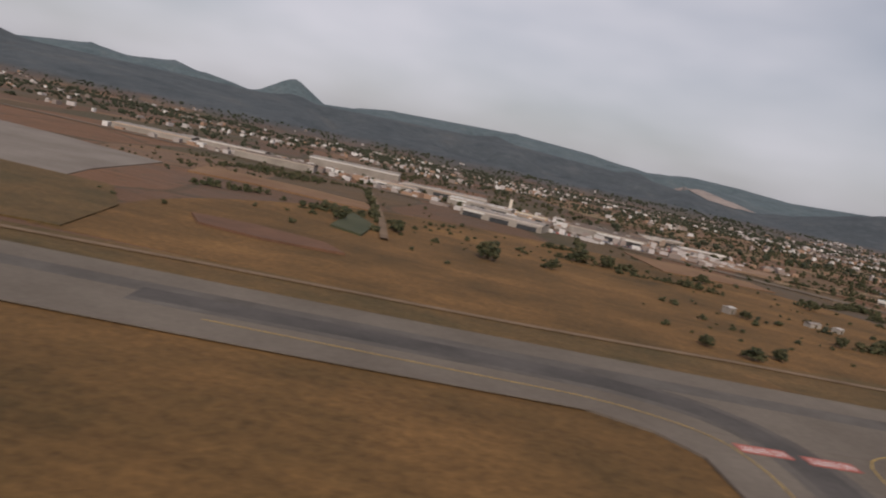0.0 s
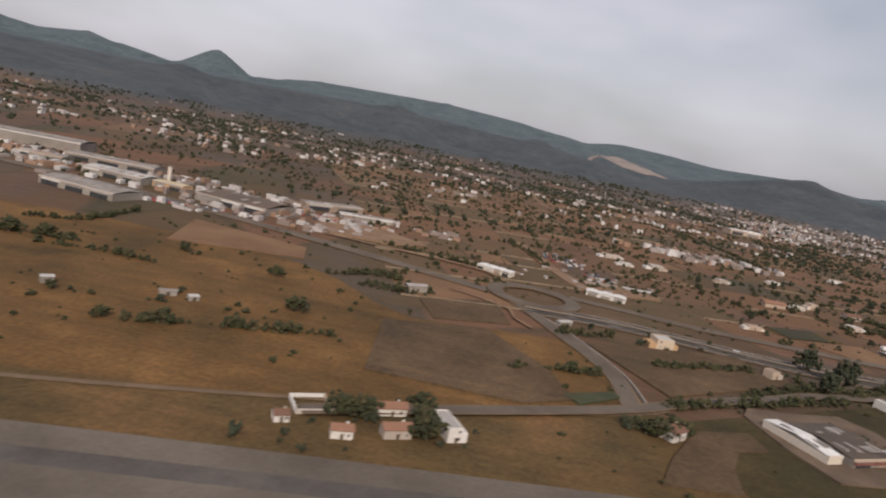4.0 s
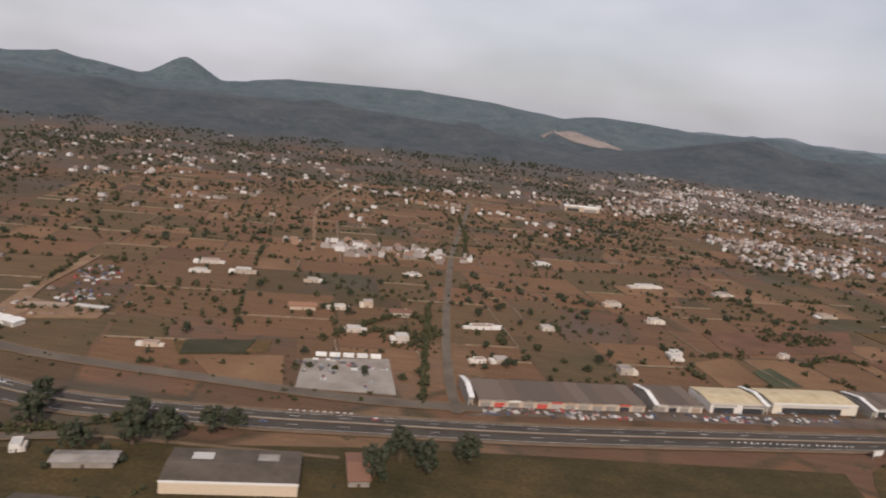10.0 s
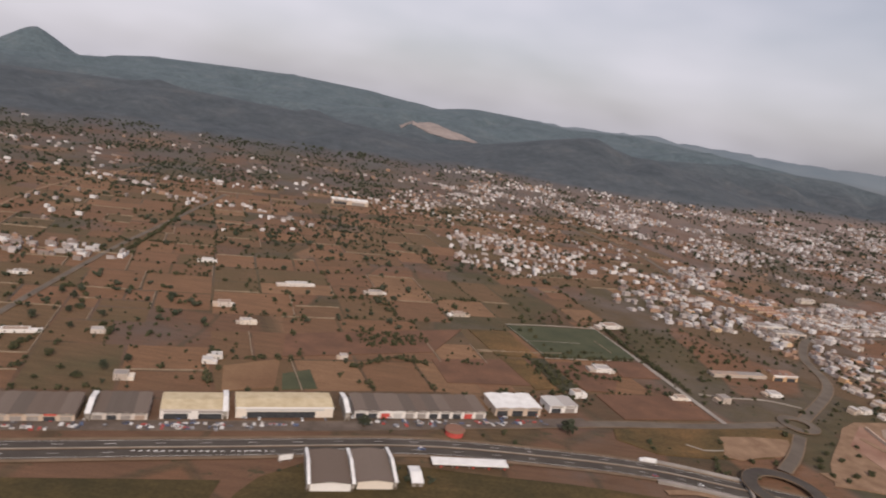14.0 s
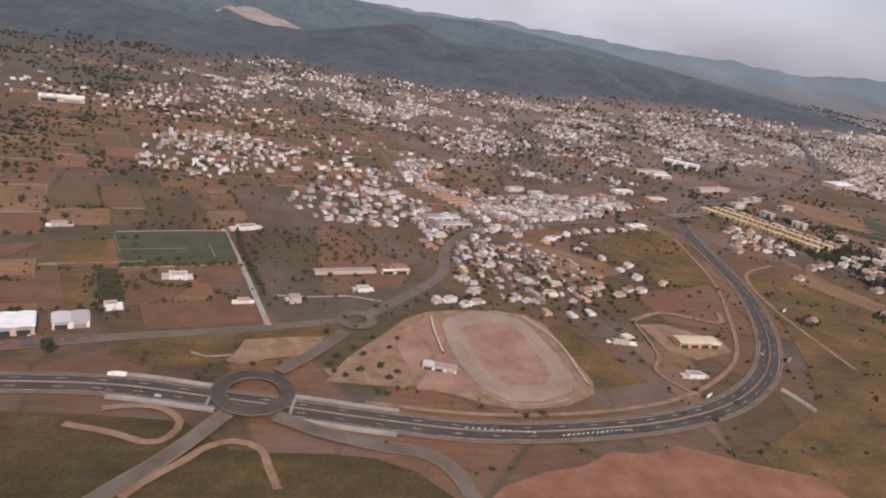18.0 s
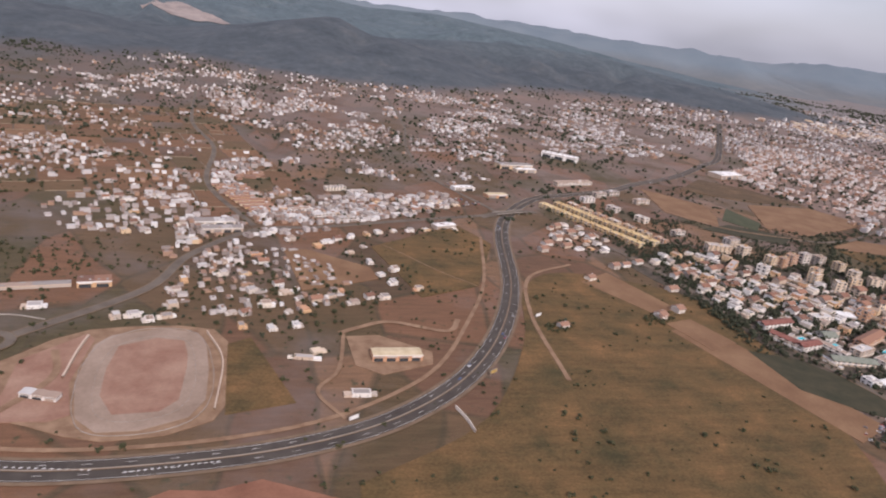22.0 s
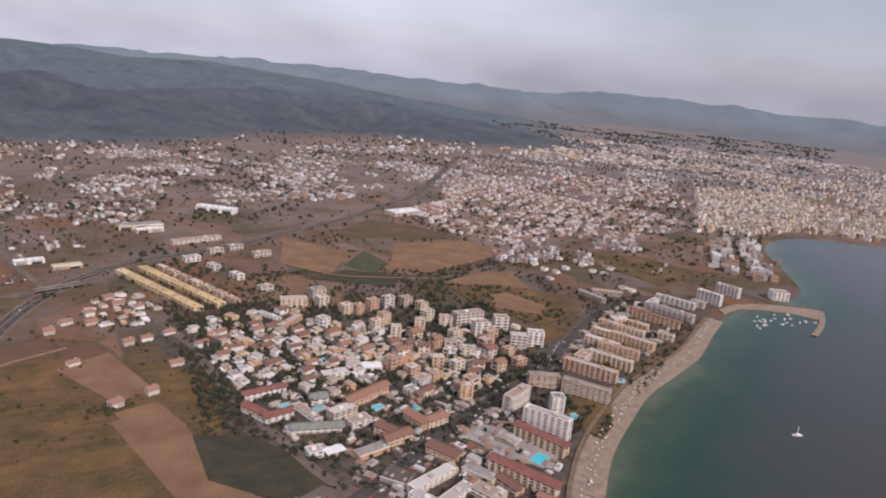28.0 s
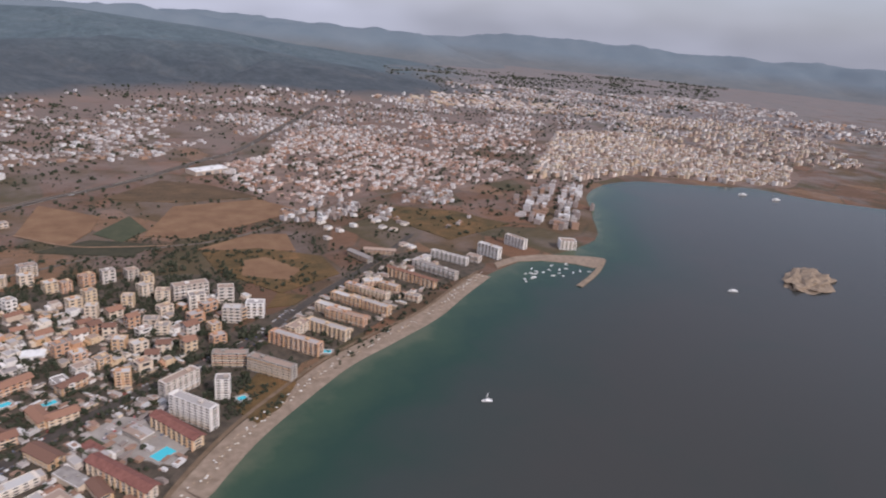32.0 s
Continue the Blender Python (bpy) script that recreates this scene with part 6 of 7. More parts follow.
for v in bm.verts:
    n = noise.fractal(v.co * 2.2, 0.9, 2.0, 4)
    r = 1 + 0.3 * n
    v.co = Vector((v.co.x * 38 * r, v.co.y * 20 * r, max(-0.5, v.co.z * 5 * (1 + 0.8 * n))))
islet = solid("islet", bm, M_ROCK)
islet.matrix_basis = pose(1806, 307, 0.3, 0, 0, 20)
tagged(islet, "low brown rocky islet with sparse scrub", "island", kind="structure")


def boat(x, y, size, turn, sail=False):
    ob = holder("motor_boat" if not sail else "sailing_boat", x, y, 0.25, turn)
    bm = bmesh.new()
    rings = []
    for t, wide, deck in ((0.0, 0.26, 0.30), (0.35, 0.32, 0.30), (0.7, 0.26, 0.36), (1.0, 0.02, 0.46)):
        rings.append([bm.verts.new((t - 0.5, s * wide * k, z)) for s, k, z in ((-1, 1, deck), (-1, 0.6, -0.05), (1, 0.6, -0.05), (1, 1, deck))])
    for a, b in zip(rings, rings[1:]):
        for i in range(4):
            bm.faces.new((a[i], a[(i + 1) % 4], b[(i + 1) % 4], b[i]))
    bm.faces.new(rings[0])
    bm.faces.new(rings[-1])
    bmesh.ops.recalc_face_normals(bm, faces=bm.faces)
    bmesh.ops.scale(bm, vec=(size, size * 0.6, size * 0.45), verts=bm.verts)
    part("hull", bm, M_ROOFWHITE, ob)
    part("cabin", box_bm(-0.25 * size, -0.1 * size, 0.12 * size, 0.15 * size, 0.1 * size, 0.26 * size, bevel=0.02 * size), M_ROOFWHITE, ob)
    part("screen", box_bm(0.15 * size, -0.09 * size, 0.15 * size, 0.18 * size, 0.09 * size, 0.23 * size), M_DARK, ob)
    if sail:
        part("mast", box_bm(-0.02 * size, -0.02 * size, 0.2 * size, 0.02 * size, 0.02 * size, 1.0 * size), M_ROOFWHITE, ob)
    return tagged(ob, "white sailing boat at anchor in the bay" if sail else "white motor boat at anchor in the bay", "boat", "boats in the bay")


for row in ((1709, 319, 8, 150, False), (1404, 264, 6, 160, True), (1300, 213, 9, 20, False), (2109, 528, 12, 160, False), (2083, 564, 12, 150, False)):
    boat(*row)
for i in range(26):
    boat(1581 + rng.uniform(-38, 38), 413 + rng.uniform(-12, 16), rng.uniform(2.6, 4.2), rng.uniform(0, 180))


# ---- vehicles ----
def car_meshes(length=2.0, wide=0.85, high=0.42):
    bm = bmesh.new()
    prof = [(-0.5, 0.15), (-0.5, 0.5), (-0.32, 0.55), (0.2, 0.55), (0.5, 0.45), (0.5, 0.15)]
    a = [bm.verts.new((x * length, -wide / 2, z * high * 1.6)) for x, z in prof]
    b = [bm.verts.new((x * length, wide / 2, z * high * 1.6)) for x, z in prof]
    bm.faces.new(a[::-1])
    bm.faces.new(b)
    for i in range(6):
        bm.faces.new((a[i], a[(i + 1) % 6], b[(i + 1) % 6], b[i]))
    bmesh.ops.recalc_face_normals(bm, faces=bm.faces)
    body = mesh_of("body", bm, M_CAR)
    bm = bmesh.new()
    lo = [bm.verts.new((x * length, y * wide, 0.37)) for x, y in ((-0.36, -0.46), (0.24, -0.46), (0.24, 0.46), (-0.36, 0.46))]
    hi = [bm.verts.new((x * length, y * wide, 0.66)) for x, y in ((-0.26, -0.38), (0.08, -0.38), (0.08, 0.38), (-0.26, 0.38))]
    for i in range(4):
        bm.faces.new((lo[i], lo[(i + 1) % 4], hi[(i + 1) % 4], hi[i]))
    f = bm.faces.new(hi)
    f.material_index = 1
    cabin = mesh_of("cabin", bm, M_DARK, M_CAR)
    bm = bmesh.new()
    bmesh.ops.create_cone(bm, cap_ends=True, segments=10, radius1=0.16, radius2=0.16, depth=0.12, matrix=Matrix.Rotation(radians(90), 4, "X"))
    return body, cabin, mesh_of("wheel", bm, M_TYRE)


CAR_BODY, CAR_CABIN, CAR_WHEEL = car_meshes()


def car(x, y, turn, z=0.24, label="", group="", size=1.0):
    ob = holder("car", x, y, z, turn)
    shared("body", CAR_BODY, ob, at(0, 0, 0, size, size, size))
    shared("cabin", CAR_CABIN, ob, at(0, 0, 0, size, size, size))
    for u, v in ((-0.62, -0.38), (0.62, -0.38), (-0.62, 0.38), (0.62, 0.38)):
        shared("wheel", CAR_WHEEL, ob, at(u * size, v * size, 0.16 * size, size, size, size))
    return tagged(ob, label or "small passenger car parked in the open", "car", group)


hwy_line = catmull(HWY, 3.0)
hwy_side = normals(hwy_line)
for k in range(30):
    i = rng.randrange(4, len(hwy_line) - 60)
    p, q, n = hwy_line[i], hwy_line[i + 1], hwy_side[i]
    lane = rng.choice((-3.4, -1.6, 1.6, 3.4))
    a = math.degrees(math.atan2(q.y - p.y, q.x - p.x)) + (180 if lane > 0 else 0)
    car(p.x + n.x * lane, p.y + n.y * lane, a, 0.24, "car driving on the highway", "highway traffic", rng.choice((1.0, 1.0, 1.25)))
for k in range(26):
    t = rng.random()
    x, y = 362 + 232 * t, 262 + 71 * t
    car(x + rng.uniform(-1, 1), y + rng.uniform(1.0, 3.4), rng.choice((105, 15, 285)), 0.15, "car parked before the workshops", "parked cars")
for k in range(30):
    car(1084 + rng.uniform(0, 52), 262 + rng.uniform(4, 30), rng.choice((30, 120, 210)), 0.12, "car parked in the open car park", "parked cars")
for k in range(10):
    car(rng.uniform(305, 333), rng.uniform(266, 284), rng.choice((20, 110)), 0.12, "car parked in the dealer yard", "parked cars")
for k in range(5):
    box = holder("trailer", 306 + k * 4.6, 287.5 + k * 1.35, 0, 16)
    part("body", box_bm(-1.9, -0.8, 0.35, 1.9, 0.8, 1.6, bevel=0.08), M_ROOFWHITE, box)
    for u in (-1, 1):
        shared("wheel", CAR_WHEEL, box, at(u, -0.7, 0.2, 1.2, 1.2, 1.2))
        shared("wheel", CAR_WHEEL, box, at(u, 0.7, 0.2, 1.2, 1.2, 1.2))
    tagged(box, "white box trailer parked in a row", "trailer", "trailers")
truck = holder("lorry", 613, 303, 0.24, 175)
part("box", box_bm(-3, -0.6, 0.45, 2, 0.6, 1.8, bevel=0.04), M_ROOFWHITE, truck)
part("cab", box_bm(2.1, -0.55, 0.35, 3.2, 0.55, 1.4, bevel=0.08), M_CAR, truck)
for u in (-2.4, -1.6, 2.6):
    for v in (-0.55, 0.55):
        shared("wheel", CAR_WHEEL, truck, at(u, v, 0.25, 1.5, 1.5, 1.5))
tagged(truck, "white lorry driving on the highway", "lorry")

# ---- taxiway paint ----
def text_mesh(words, size):
    curve = bpy.data.curves.new("letters", "FONT")
    curve.body, curve.size, curve.align_x, curve.align_y = words, size, "CENTER", "CENTER"
    ob = bpy.data.objects.new("letters", curve)
    mesh = bpy.data.meshes.new_from_object(ob)
    bpy.data.objects.remove(ob)
    mesh.materials.clear()
    mesh.materials.append(M_PAINT)
    return mesh


for x, y in ((29.2, 68.4), (36.4, 69.6)):
    sign = holder("painted_sign", x, y, 0.37, 194)
    part("panel", box_bm(-2.9, -1.0, -0.02, 2.9, 1.0, 0.02), rough_mat("faded_red_paint", (0.30, 0.085, 0.07), (0.42, 0.15, 0.125), 0.8, 4.0), sign)
    shared("letters", text_mesh("NO ENTRY", 1.05), sign, at(0, 0, 0.035, 1, 1.7, 1))
    tagged(sign, "red ground panel with white NO ENTRY letters", "ground sign", "painted signs")
M_RUBBER = rough_mat("rubber_stained_asphalt", (0.050, 0.045, 0.043), (0.095, 0.084, 0.078), 0.1, 1.5)
marks = [(35, 45), (34.5, 56), (34, 64), (31.5, 72), (26, 77), (17, 79), (5, 78), (-40, 70)]
part("rubber_marks", ribbon_bm(catmull(marks, 3), 2.2, -2.2, 0.350, 0.01), M_RUBBER, taxi, "dark rubber marks")
part("rubber_haze", ribbon_bm(catmull(marks, 3), 3.6, -3.6, 0.346, 0.01), rough_mat("lightly_stained_asphalt", (0.072, 0.063, 0.056), (0.125, 0.110, 0.098), 0.12, 1.5), taxi, "fainter rubber stain")
part("wheel_track", ribbon_bm(catmull([(-200, 47), (-50, 71), (10, 82), (50, 90), (100, 101), (172, 115), (260, 131)]), 2.0, -2.0, 0.342, 0.01), bpy.data.materials["lightly_stained_asphalt"], taxi, "faint dark wheel track")
part("guide_line", ribbon_bm(catmull([(41, 45), (41, 62), (41, 69), (42.5, 74), (48, 78.5), (56, 81.5), (72, 85)], 2), 0.11, -0.11, 0.372, 0.01), M_YELLOWPAINT, taxi, "yellow guide line")
part("guide_line", ribbon_bm(catmull([(29.5, 45), (28.6, 56), (27.6, 63), (25, 68.5), (20, 71), (12, 72), (1, 70.5), (-30, 66)], 2), 0.11, -0.11, 0.372, 0.01), M_YELLOWPAINT, taxi, "yellow guide line")

# ---- far settlements ----
def near_road(x, y, gap=4.0):
    d = (ROAD_XY[:, 0] - x) ** 2 + (ROAD_XY[:, 1] - y) ** 2
    return bool(np.any(d < (ROAD_XY[:, 2] + gap) ** 2))


ROAD_XY = np.array(ROAD_POINTS)
ROOF_FACES = ((0, 1, 5, 4), (1, 2, 6, 5), (2, 3, 7, 6), (3, 0, 4, 7), (4, 5, 6, 7))
SIZES = {}
for o in scene.objects:
    if o.parent is not None and o.parent.type == "EMPTY":
        SIZES[o.parent.name] = max(SIZES.get(o.parent.name, 4.0), 0.36 * max(o.scale.x, o.scale.y) + 1.5)
TAKEN = [(o.location.x, o.location.y, SIZES.get(o.name, 4.0), SIZES.get(o.name, 4.0)) for o in scene.objects if o.parent is None and o.type == "EMPTY"]


def spread(cx, cy, rx, ry, turn, count, rng, gap=7.0, drift=0.0):
    """Places in an ellipse that keep clear of the roads and of one another."""
    out, c, s = [], math.cos(turn), math.sin(turn)
    for _ in range(count * 9):
        if len(out) >= count:
            break
        a, r = rng.uniform(0, 2 * math.pi), math.sqrt(rng.random())
        u, v = rx * r * math.cos(a), ry * r * math.sin(a)
        x, y = cx + c * u - s * v, cy + s * u + c * v
        if drift and noise.noise(Vector((x * 0.011, y * 0.011, 4.2))) + 0.5 * noise.noise(Vector((x * 0.035, y * 0.035, 2.2))) < drift * rng.uniform(0.0, 0.35):
            continue
        if near_road(x, y, 3.5) or any((x - p) ** 2 + (y - q) ** 2 < gap**2 for p, q in out[-160:]) or any(abs(x - a) < b and abs(y - d) < e for a, d, b, e in TAKEN):
            continue
        out.append((x, y))
    return out


def inside(x, y, ring):
    odd = False
    for (ax, ay), (bx, by) in zip(ring, [*ring[1:], ring[0]]):
        if (ay > y) != (by > y) and x < ax + (y - ay) * (bx - ax) / (by - ay):
            odd = not odd
    return odd


def far_houses(name, places, rng, size, height, material, label, turn=0.3, top=None, category="houses"):
    """A far quarter as one piece: each house a block with a lower wing and a parapet step."""
    hs = land([p[0] for p in places], [p[1] for p in places])
    verts, faces, tops = [], [], []
    for (x, y), g in zip(places, hs):
        if g > 10 * rng.random() + 2:
            continue
        w, d, h = rng.uniform(*size) * 1.25, rng.uniform(*size) * 0.75, rng.uniform(*height)
        a = turn + rng.choice((0, math.pi / 2)) + rng.uniform(-0.15, 0.15)
        blocks = [(0, 0, w, d, h)]
        if rng.random() < 0.6:
            blocks.append((w * 0.55, d * 0.2, w * 0.7, d * 0.8, h * rng.uniform(0.45, 0.7)))
        if rng.random() < 0.35:
            blocks.append((-w * 0.1, 0, w * 0.4, d * 0.5, h * 1.3))
        for bx, by, bw, bd, bh in blocks:
            k = len(verts)
            for z in (g - 1, g + bh):
                for u, v in ((-1, -1), (1, -1), (1, 1), (-1, 1)):
                    px, py = bx + u * bw / 2, by + v * bd / 2
                    verts.append((x + math.cos(a) * px - math.sin(a) * py, y + math.sin(a) * px + math.cos(a) * py, z))
            faces.extend(tuple(k + i for i in f) for f in ROOF_FACES)
            tops.extend((0, 0, 0, 0, 1))
    mesh = bpy.data.meshes.new(name)
    mesh.from_pydata(verts, [], faces)
    mesh.materials.append(material)
    mesh.materials.append(top or M_FARTOP)
    mesh.polygons.foreach_set("material_index", tops)
    return tagged(new(name, mesh), label, category, kind="stuff")


M_FARTOP = varied_mat("weathered_flat_roof", [(0.44, 0.42, 0.40), (0.30, 0.26, 0.23), (0.22, 0.18, 0.155), (0.54, 0.52, 0.50), (0.25, 0.15, 0.105), (0.34, 0.30, 0.27), (0.27, 0.17, 0.125)], island=True)
rng = random.Random(7)
DISTRICTS = [
    ("village_fill", 806, 440, 52, 52, 0.3, 90, (1.8, 4.2), (1.0, 2.2), M_FARWHITE, "small sheds and annexes between the houses"),
    ("village_fill", 720, 545, 52, 44, 0.3, 90, (2.6, 5), (1.6, 3), M_FARWHITE, "white houses along the side streets"),
    ("village_fill", 880, 590, 85, 32, 0.4, 130, (2.6, 6), (1.6, 3.2), M_FARWHITE, "white houses behind the main street"),
    ("village_fill", 715, 620, 50, 50, 0.3, 40, (3, 5.5), (1.6, 3), M_FARWHITE, "white houses of the village edge"),
    ("village_fill", 835, 548, 78, 26, 0.5, 120, (2.4, 5), (1.6, 3.2), M_FARWHITE, "white houses along the main street"),
    ("village_fill", 775, 480, 22, 50, 0.2, 40, (2.4, 4.5), (1.4, 2.8), M_FARWHITE, "white houses along the main street"),
    ("resort_fill", 1190, 400, 90, 80, 0.5, 230, (2, 5), (0.9, 2.2), M_FARCREAM, "low annexes, terraces and garden walls of the resort"),
    ("resort_fill", 1200, 300, 70, 45, 0.6, 110, (2, 5), (0.9, 2.0), M_FARWHITE, "low annexes, terraces and garden walls of the resort"),
    ("resort_fill", 1414, 427, 97, 30, 0.55, 110, (2.5, 6), (1.2, 3), M_FARCREAM, "low annexes and terraces along the seafront"),
    ("far_village", 600, 690, 75, 110, 0.1, 188, (1.9, 4.8), (1.6, 3), M_FARWHITE, "white flat-roofed houses of an inland hamlet"),
    ("far_village", 820, 1250, 340, 300, 0.2, 1305, (2.1, 4.4), (1.8, 3.6), M_FARWHITE, "scattered white houses under the hills"),
    ("far_village", 820, 1500, 240, 160, 0.2, 435, (2.4, 5.9), (1.8, 3.6), M_FARWHITE, "white houses of a village under the hills"),
    ("far_village", 1000, 1000, 320, 200, 0.5, 609, (2.1, 4.4), (1.8, 3.6), M_FARWHITE, "scattered white houses of the outskirts"),
    ("far_village", 840, 660, 90, 75, 0.3, 145, (2.6, 5.9), (2, 3.8), M_FARWHITE, "white houses behind the market"),
    ("terrace_roofs", 784, 660, 18, 11, 0.2, 26, (5, 8), (1.8, 2.4), M_FARROOF, "terracotta terrace roofs"),
    ("far_village", 930, 640, 70, 40, 0.5, 101, (3.0, 6.7), (2, 4), M_FARWHITE, "white shops and houses by the bridge"),
    ("far_village", 430, 800, 190, 140, 0.1, 150, (1.9, 4.8), (1.6, 3), M_FARWHITE, "scattered white country houses"),
    ("far_village", 290, 470, 60, 22, 0.15, 60, (2.2, 5.2), (1.8, 3), M_FARWHITE, "row of white country houses"),
    ("far_village", 50, 800, 460, 300, 0.0, 260, (1.9, 5.2), (1.6, 3), M_FARWHITE, "white country houses scattered over the plain"),
    ("far_village", -400, 760, 500, 380, 0.0, 190, (1.9, 5.2), (1.6, 3), M_FARWHITE, "white country houses scattered over the plain"),
    ("far_village", 350, 1350, 700, 250, 0.0, 220, (2.6, 5.9), (2, 3.4), M_FARWHITE, "white houses at the foot of the hills"),
    ("far_village", 1330, 1281, 427, 271, 0.6, 812, (3.0, 6.7), (2, 4), M_FARWHITE, "white houses along the inland road"),
    ("far_town", 2803, 548, 178, 48, -0.4, 217, (5.2, 11.1), (5, 12), M_FARCREAM, "pale blocks on the headland"),
    ("far_town", 2168, 1715, 529, 264, 0.3, 754, (3.7, 9.6), (4, 7), M_FARWHITE, "white blocks along the valley"),
    ("far_town", 1620, 640, 70, 26, 0.6, 60, (2.4, 5), (2, 4), M_FARWHITE, "villas and workshops behind the shore"),
    ("far_town", 1900, 1250, 480, 240, 0.4, 1500, (2.4, 5.8), (2.2, 5), M_FARWHITE, "white and pink houses over the inland plain"),
    ("far_town", 2650, 1350, 600, 330, 0.2, 1500, (3.0, 7.4), (3, 6.5), M_FARWHITE, "white blocks round the harbour"),
    ("works_fill", -130, 335, 90, 26, 0.1, 60, (2, 6), (1.2, 2.6), M_FARWHITE, "small sheds, containers and lean-tos between the halls"),
    ("works_fill", 10, 318, 90, 40, -0.15, 130, (1.6, 5), (1.0, 2.4), M_FARWHITE, "small sheds, containers and lean-tos between the halls"),
    ("works_fill", 95, 336, 46, 16, 0.2, 22, (1.6, 4.4), (1.0, 2.2), M_FARWHITE, "small sheds, containers and lean-tos between the halls"),
    ("works_fill", 190, 302, 34, 18, 0.2, 16, (1.2, 3.0), (0.5, 1.1), M_FARWHITE, "stacked containers and low sheds in the yards"),
    ("far_village", 800, 900, 340, 270, 0.2, 620, (2.0, 4.2), (1.5, 2.8), M_FARWHITE, "small white houses scattered between the villages"),
    ("far_town", 1592, 624, 125, 50, 0.6, 110, (3, 6), (2.4, 4.5), M_FARWHITE, "villas and workshops behind the shore"),
    ("far_town", 3336, 1540, 284, 237, -0.6, 700, (5, 12), (3, 7), M_FARWHITE, "white blocks at the far edge of the plain"),
    ("far_town", 2851, 1733, 444, 237, -0.6, 870, (4.4, 9.6), (3, 7), M_FARWHITE, "white blocks on the far plain"),
    ("far_town", 3194, 1026, 226, 244, -0.3, 609, (5.2, 11.1), (3, 8), M_FARWHITE, "white blocks beyond the harbour"),
    ("far_town", 1838, 2353, 440, 220, 0.2, 290, (3.7, 7.4), (3, 5), M_FARWHITE, "white houses on the far plain"),
    ("far_town", 1464, 653, 52, 35, 0.4, 58, (3.0, 5.9), (3, 5), M_FARWHITE, "white villas among dark trees"),
]
for name, cx, cy, rx, ry, turn, count, size, height, material, label in DISTRICTS:
    far_houses(name, spread(cx, cy, rx, ry, turn, count, rng, 4.6 if size[1] < 6 else 6.5, {"terrace_roofs": 0.0, "village_fill": 0.0, "resort_fill": 0.0, "works_fill": 0.0, "far_town": 0.18}.get(name, 0.16)), rng, size, height, material, label, turn, M_FARROOF if name == "terrace_roofs" else None)

def quarter(ring, step, turn, rng, fill=0.8, block=(6, 4)):
    """Places along a loose grid of streets inside an outline."""
    cx, cy = sum(p[0] for p in ring) / len(ring), sum(p[1] for p in ring) / len(ring)
    reach = int(max(math.hypot(p[0] - cx, p[1] - cy) for p in ring) / step) + 1
    c, s, out = math.cos(turn), math.sin(turn), []
    for i in range(-reach, reach + 1):
        for j in range(-reach, reach + 1):
            wander = 2.0 * noise.noise(Vector((i * 0.05, j * 0.05, turn)))
            if i % block[0] == 0 or j % block[1] == 0 or rng.random() > fill + 0.7 * noise.noise(Vector((i * 0.11, j * 0.11, 3.0 + turn))):
                continue
            u, v = (i + rng.uniform(-0.25, 0.25) + wander) * step, (j + rng.uniform(-0.25, 0.25) - wander) * step
            x, y = cx + c * u - s * v, cy + s * u + c * v
            if inside(x, y, ring) and not near_road(x, y, 3.0) and not any(abs(x - a) < b and abs(y - d) < e for a, d, b, e in TAKEN):
                out.append((x, y))
    return out


QUARTERS = [
    ([(1614, 1123), (1734, 1142), (1789, 1029), (1817, 896), (1853, 796), (1820, 745), (1628, 690), (1569, 721), (1449, 662), (1414, 775), (1420, 883), (1498, 923)], 7.0, 0.62, 0.62, (2.8, 6.4), (2.0, 4.6), M_FARPINK, "white and pink houses of the suburb"),
    ([(2187, 1079), (2391, 1042), (2364, 833), (2400, 683), (2240, 585), (2143, 615), (2083, 672), (1998, 712), (1894, 692), (1807, 730), (1946, 849)], 8.0, 0.3, 0.9, (4.4, 9.0), (4, 9), M_FARCREAM, "cream and white blocks of the seaside town"),
    ([(1709, 627), (1827, 693), (1850, 648), (1775, 556), (1705, 506), (1661, 520), (1672, 573)], 9.5, 0.72, 0.85, (5.0, 8.0), (4, 8), M_FARWHITE, "white and grey seafront blocks"),
    ([(1899, 1210), (2150, 1147), (1985, 891), (1817, 896), (1789, 1029)], 10.0, 0.5, 0.6, (3.4, 7.0), (2.4, 5.0), M_FARPINK, "brown and pink houses behind the town"),
    ([(2066, 1732), (2379, 1676), (2756, 1338), (2639, 1238), (2206, 1436), (1970, 1550)], 15.0, -0.5, 0.8, (7, 14), (3, 5), M_FARCREAM, "long pale warehouses on the plain"),
    ([(2410, 1050), (2600, 1320), (3050, 1180), (2860, 860), (2600, 640), (2415, 690)], 12.0, 0.2, 0.55, (5, 10), (3.5, 8), M_FARCREAM, "pale blocks and halls round the harbour"),
    ([(1252, 1089), (1372, 1190), (1423, 1138), (1375, 941), (1234, 919)], 10.0, 0.6, 0.6, (4, 8), (2.2, 4), M_FARWHITE, "white houses and halls along the inland road"),
]
for ring, step, turn, fill, size, height, material, label in QUARTERS:
    far_houses("far_town", quarter(ring, step, turn, rng, fill), rng, size, height, material, label, turn)


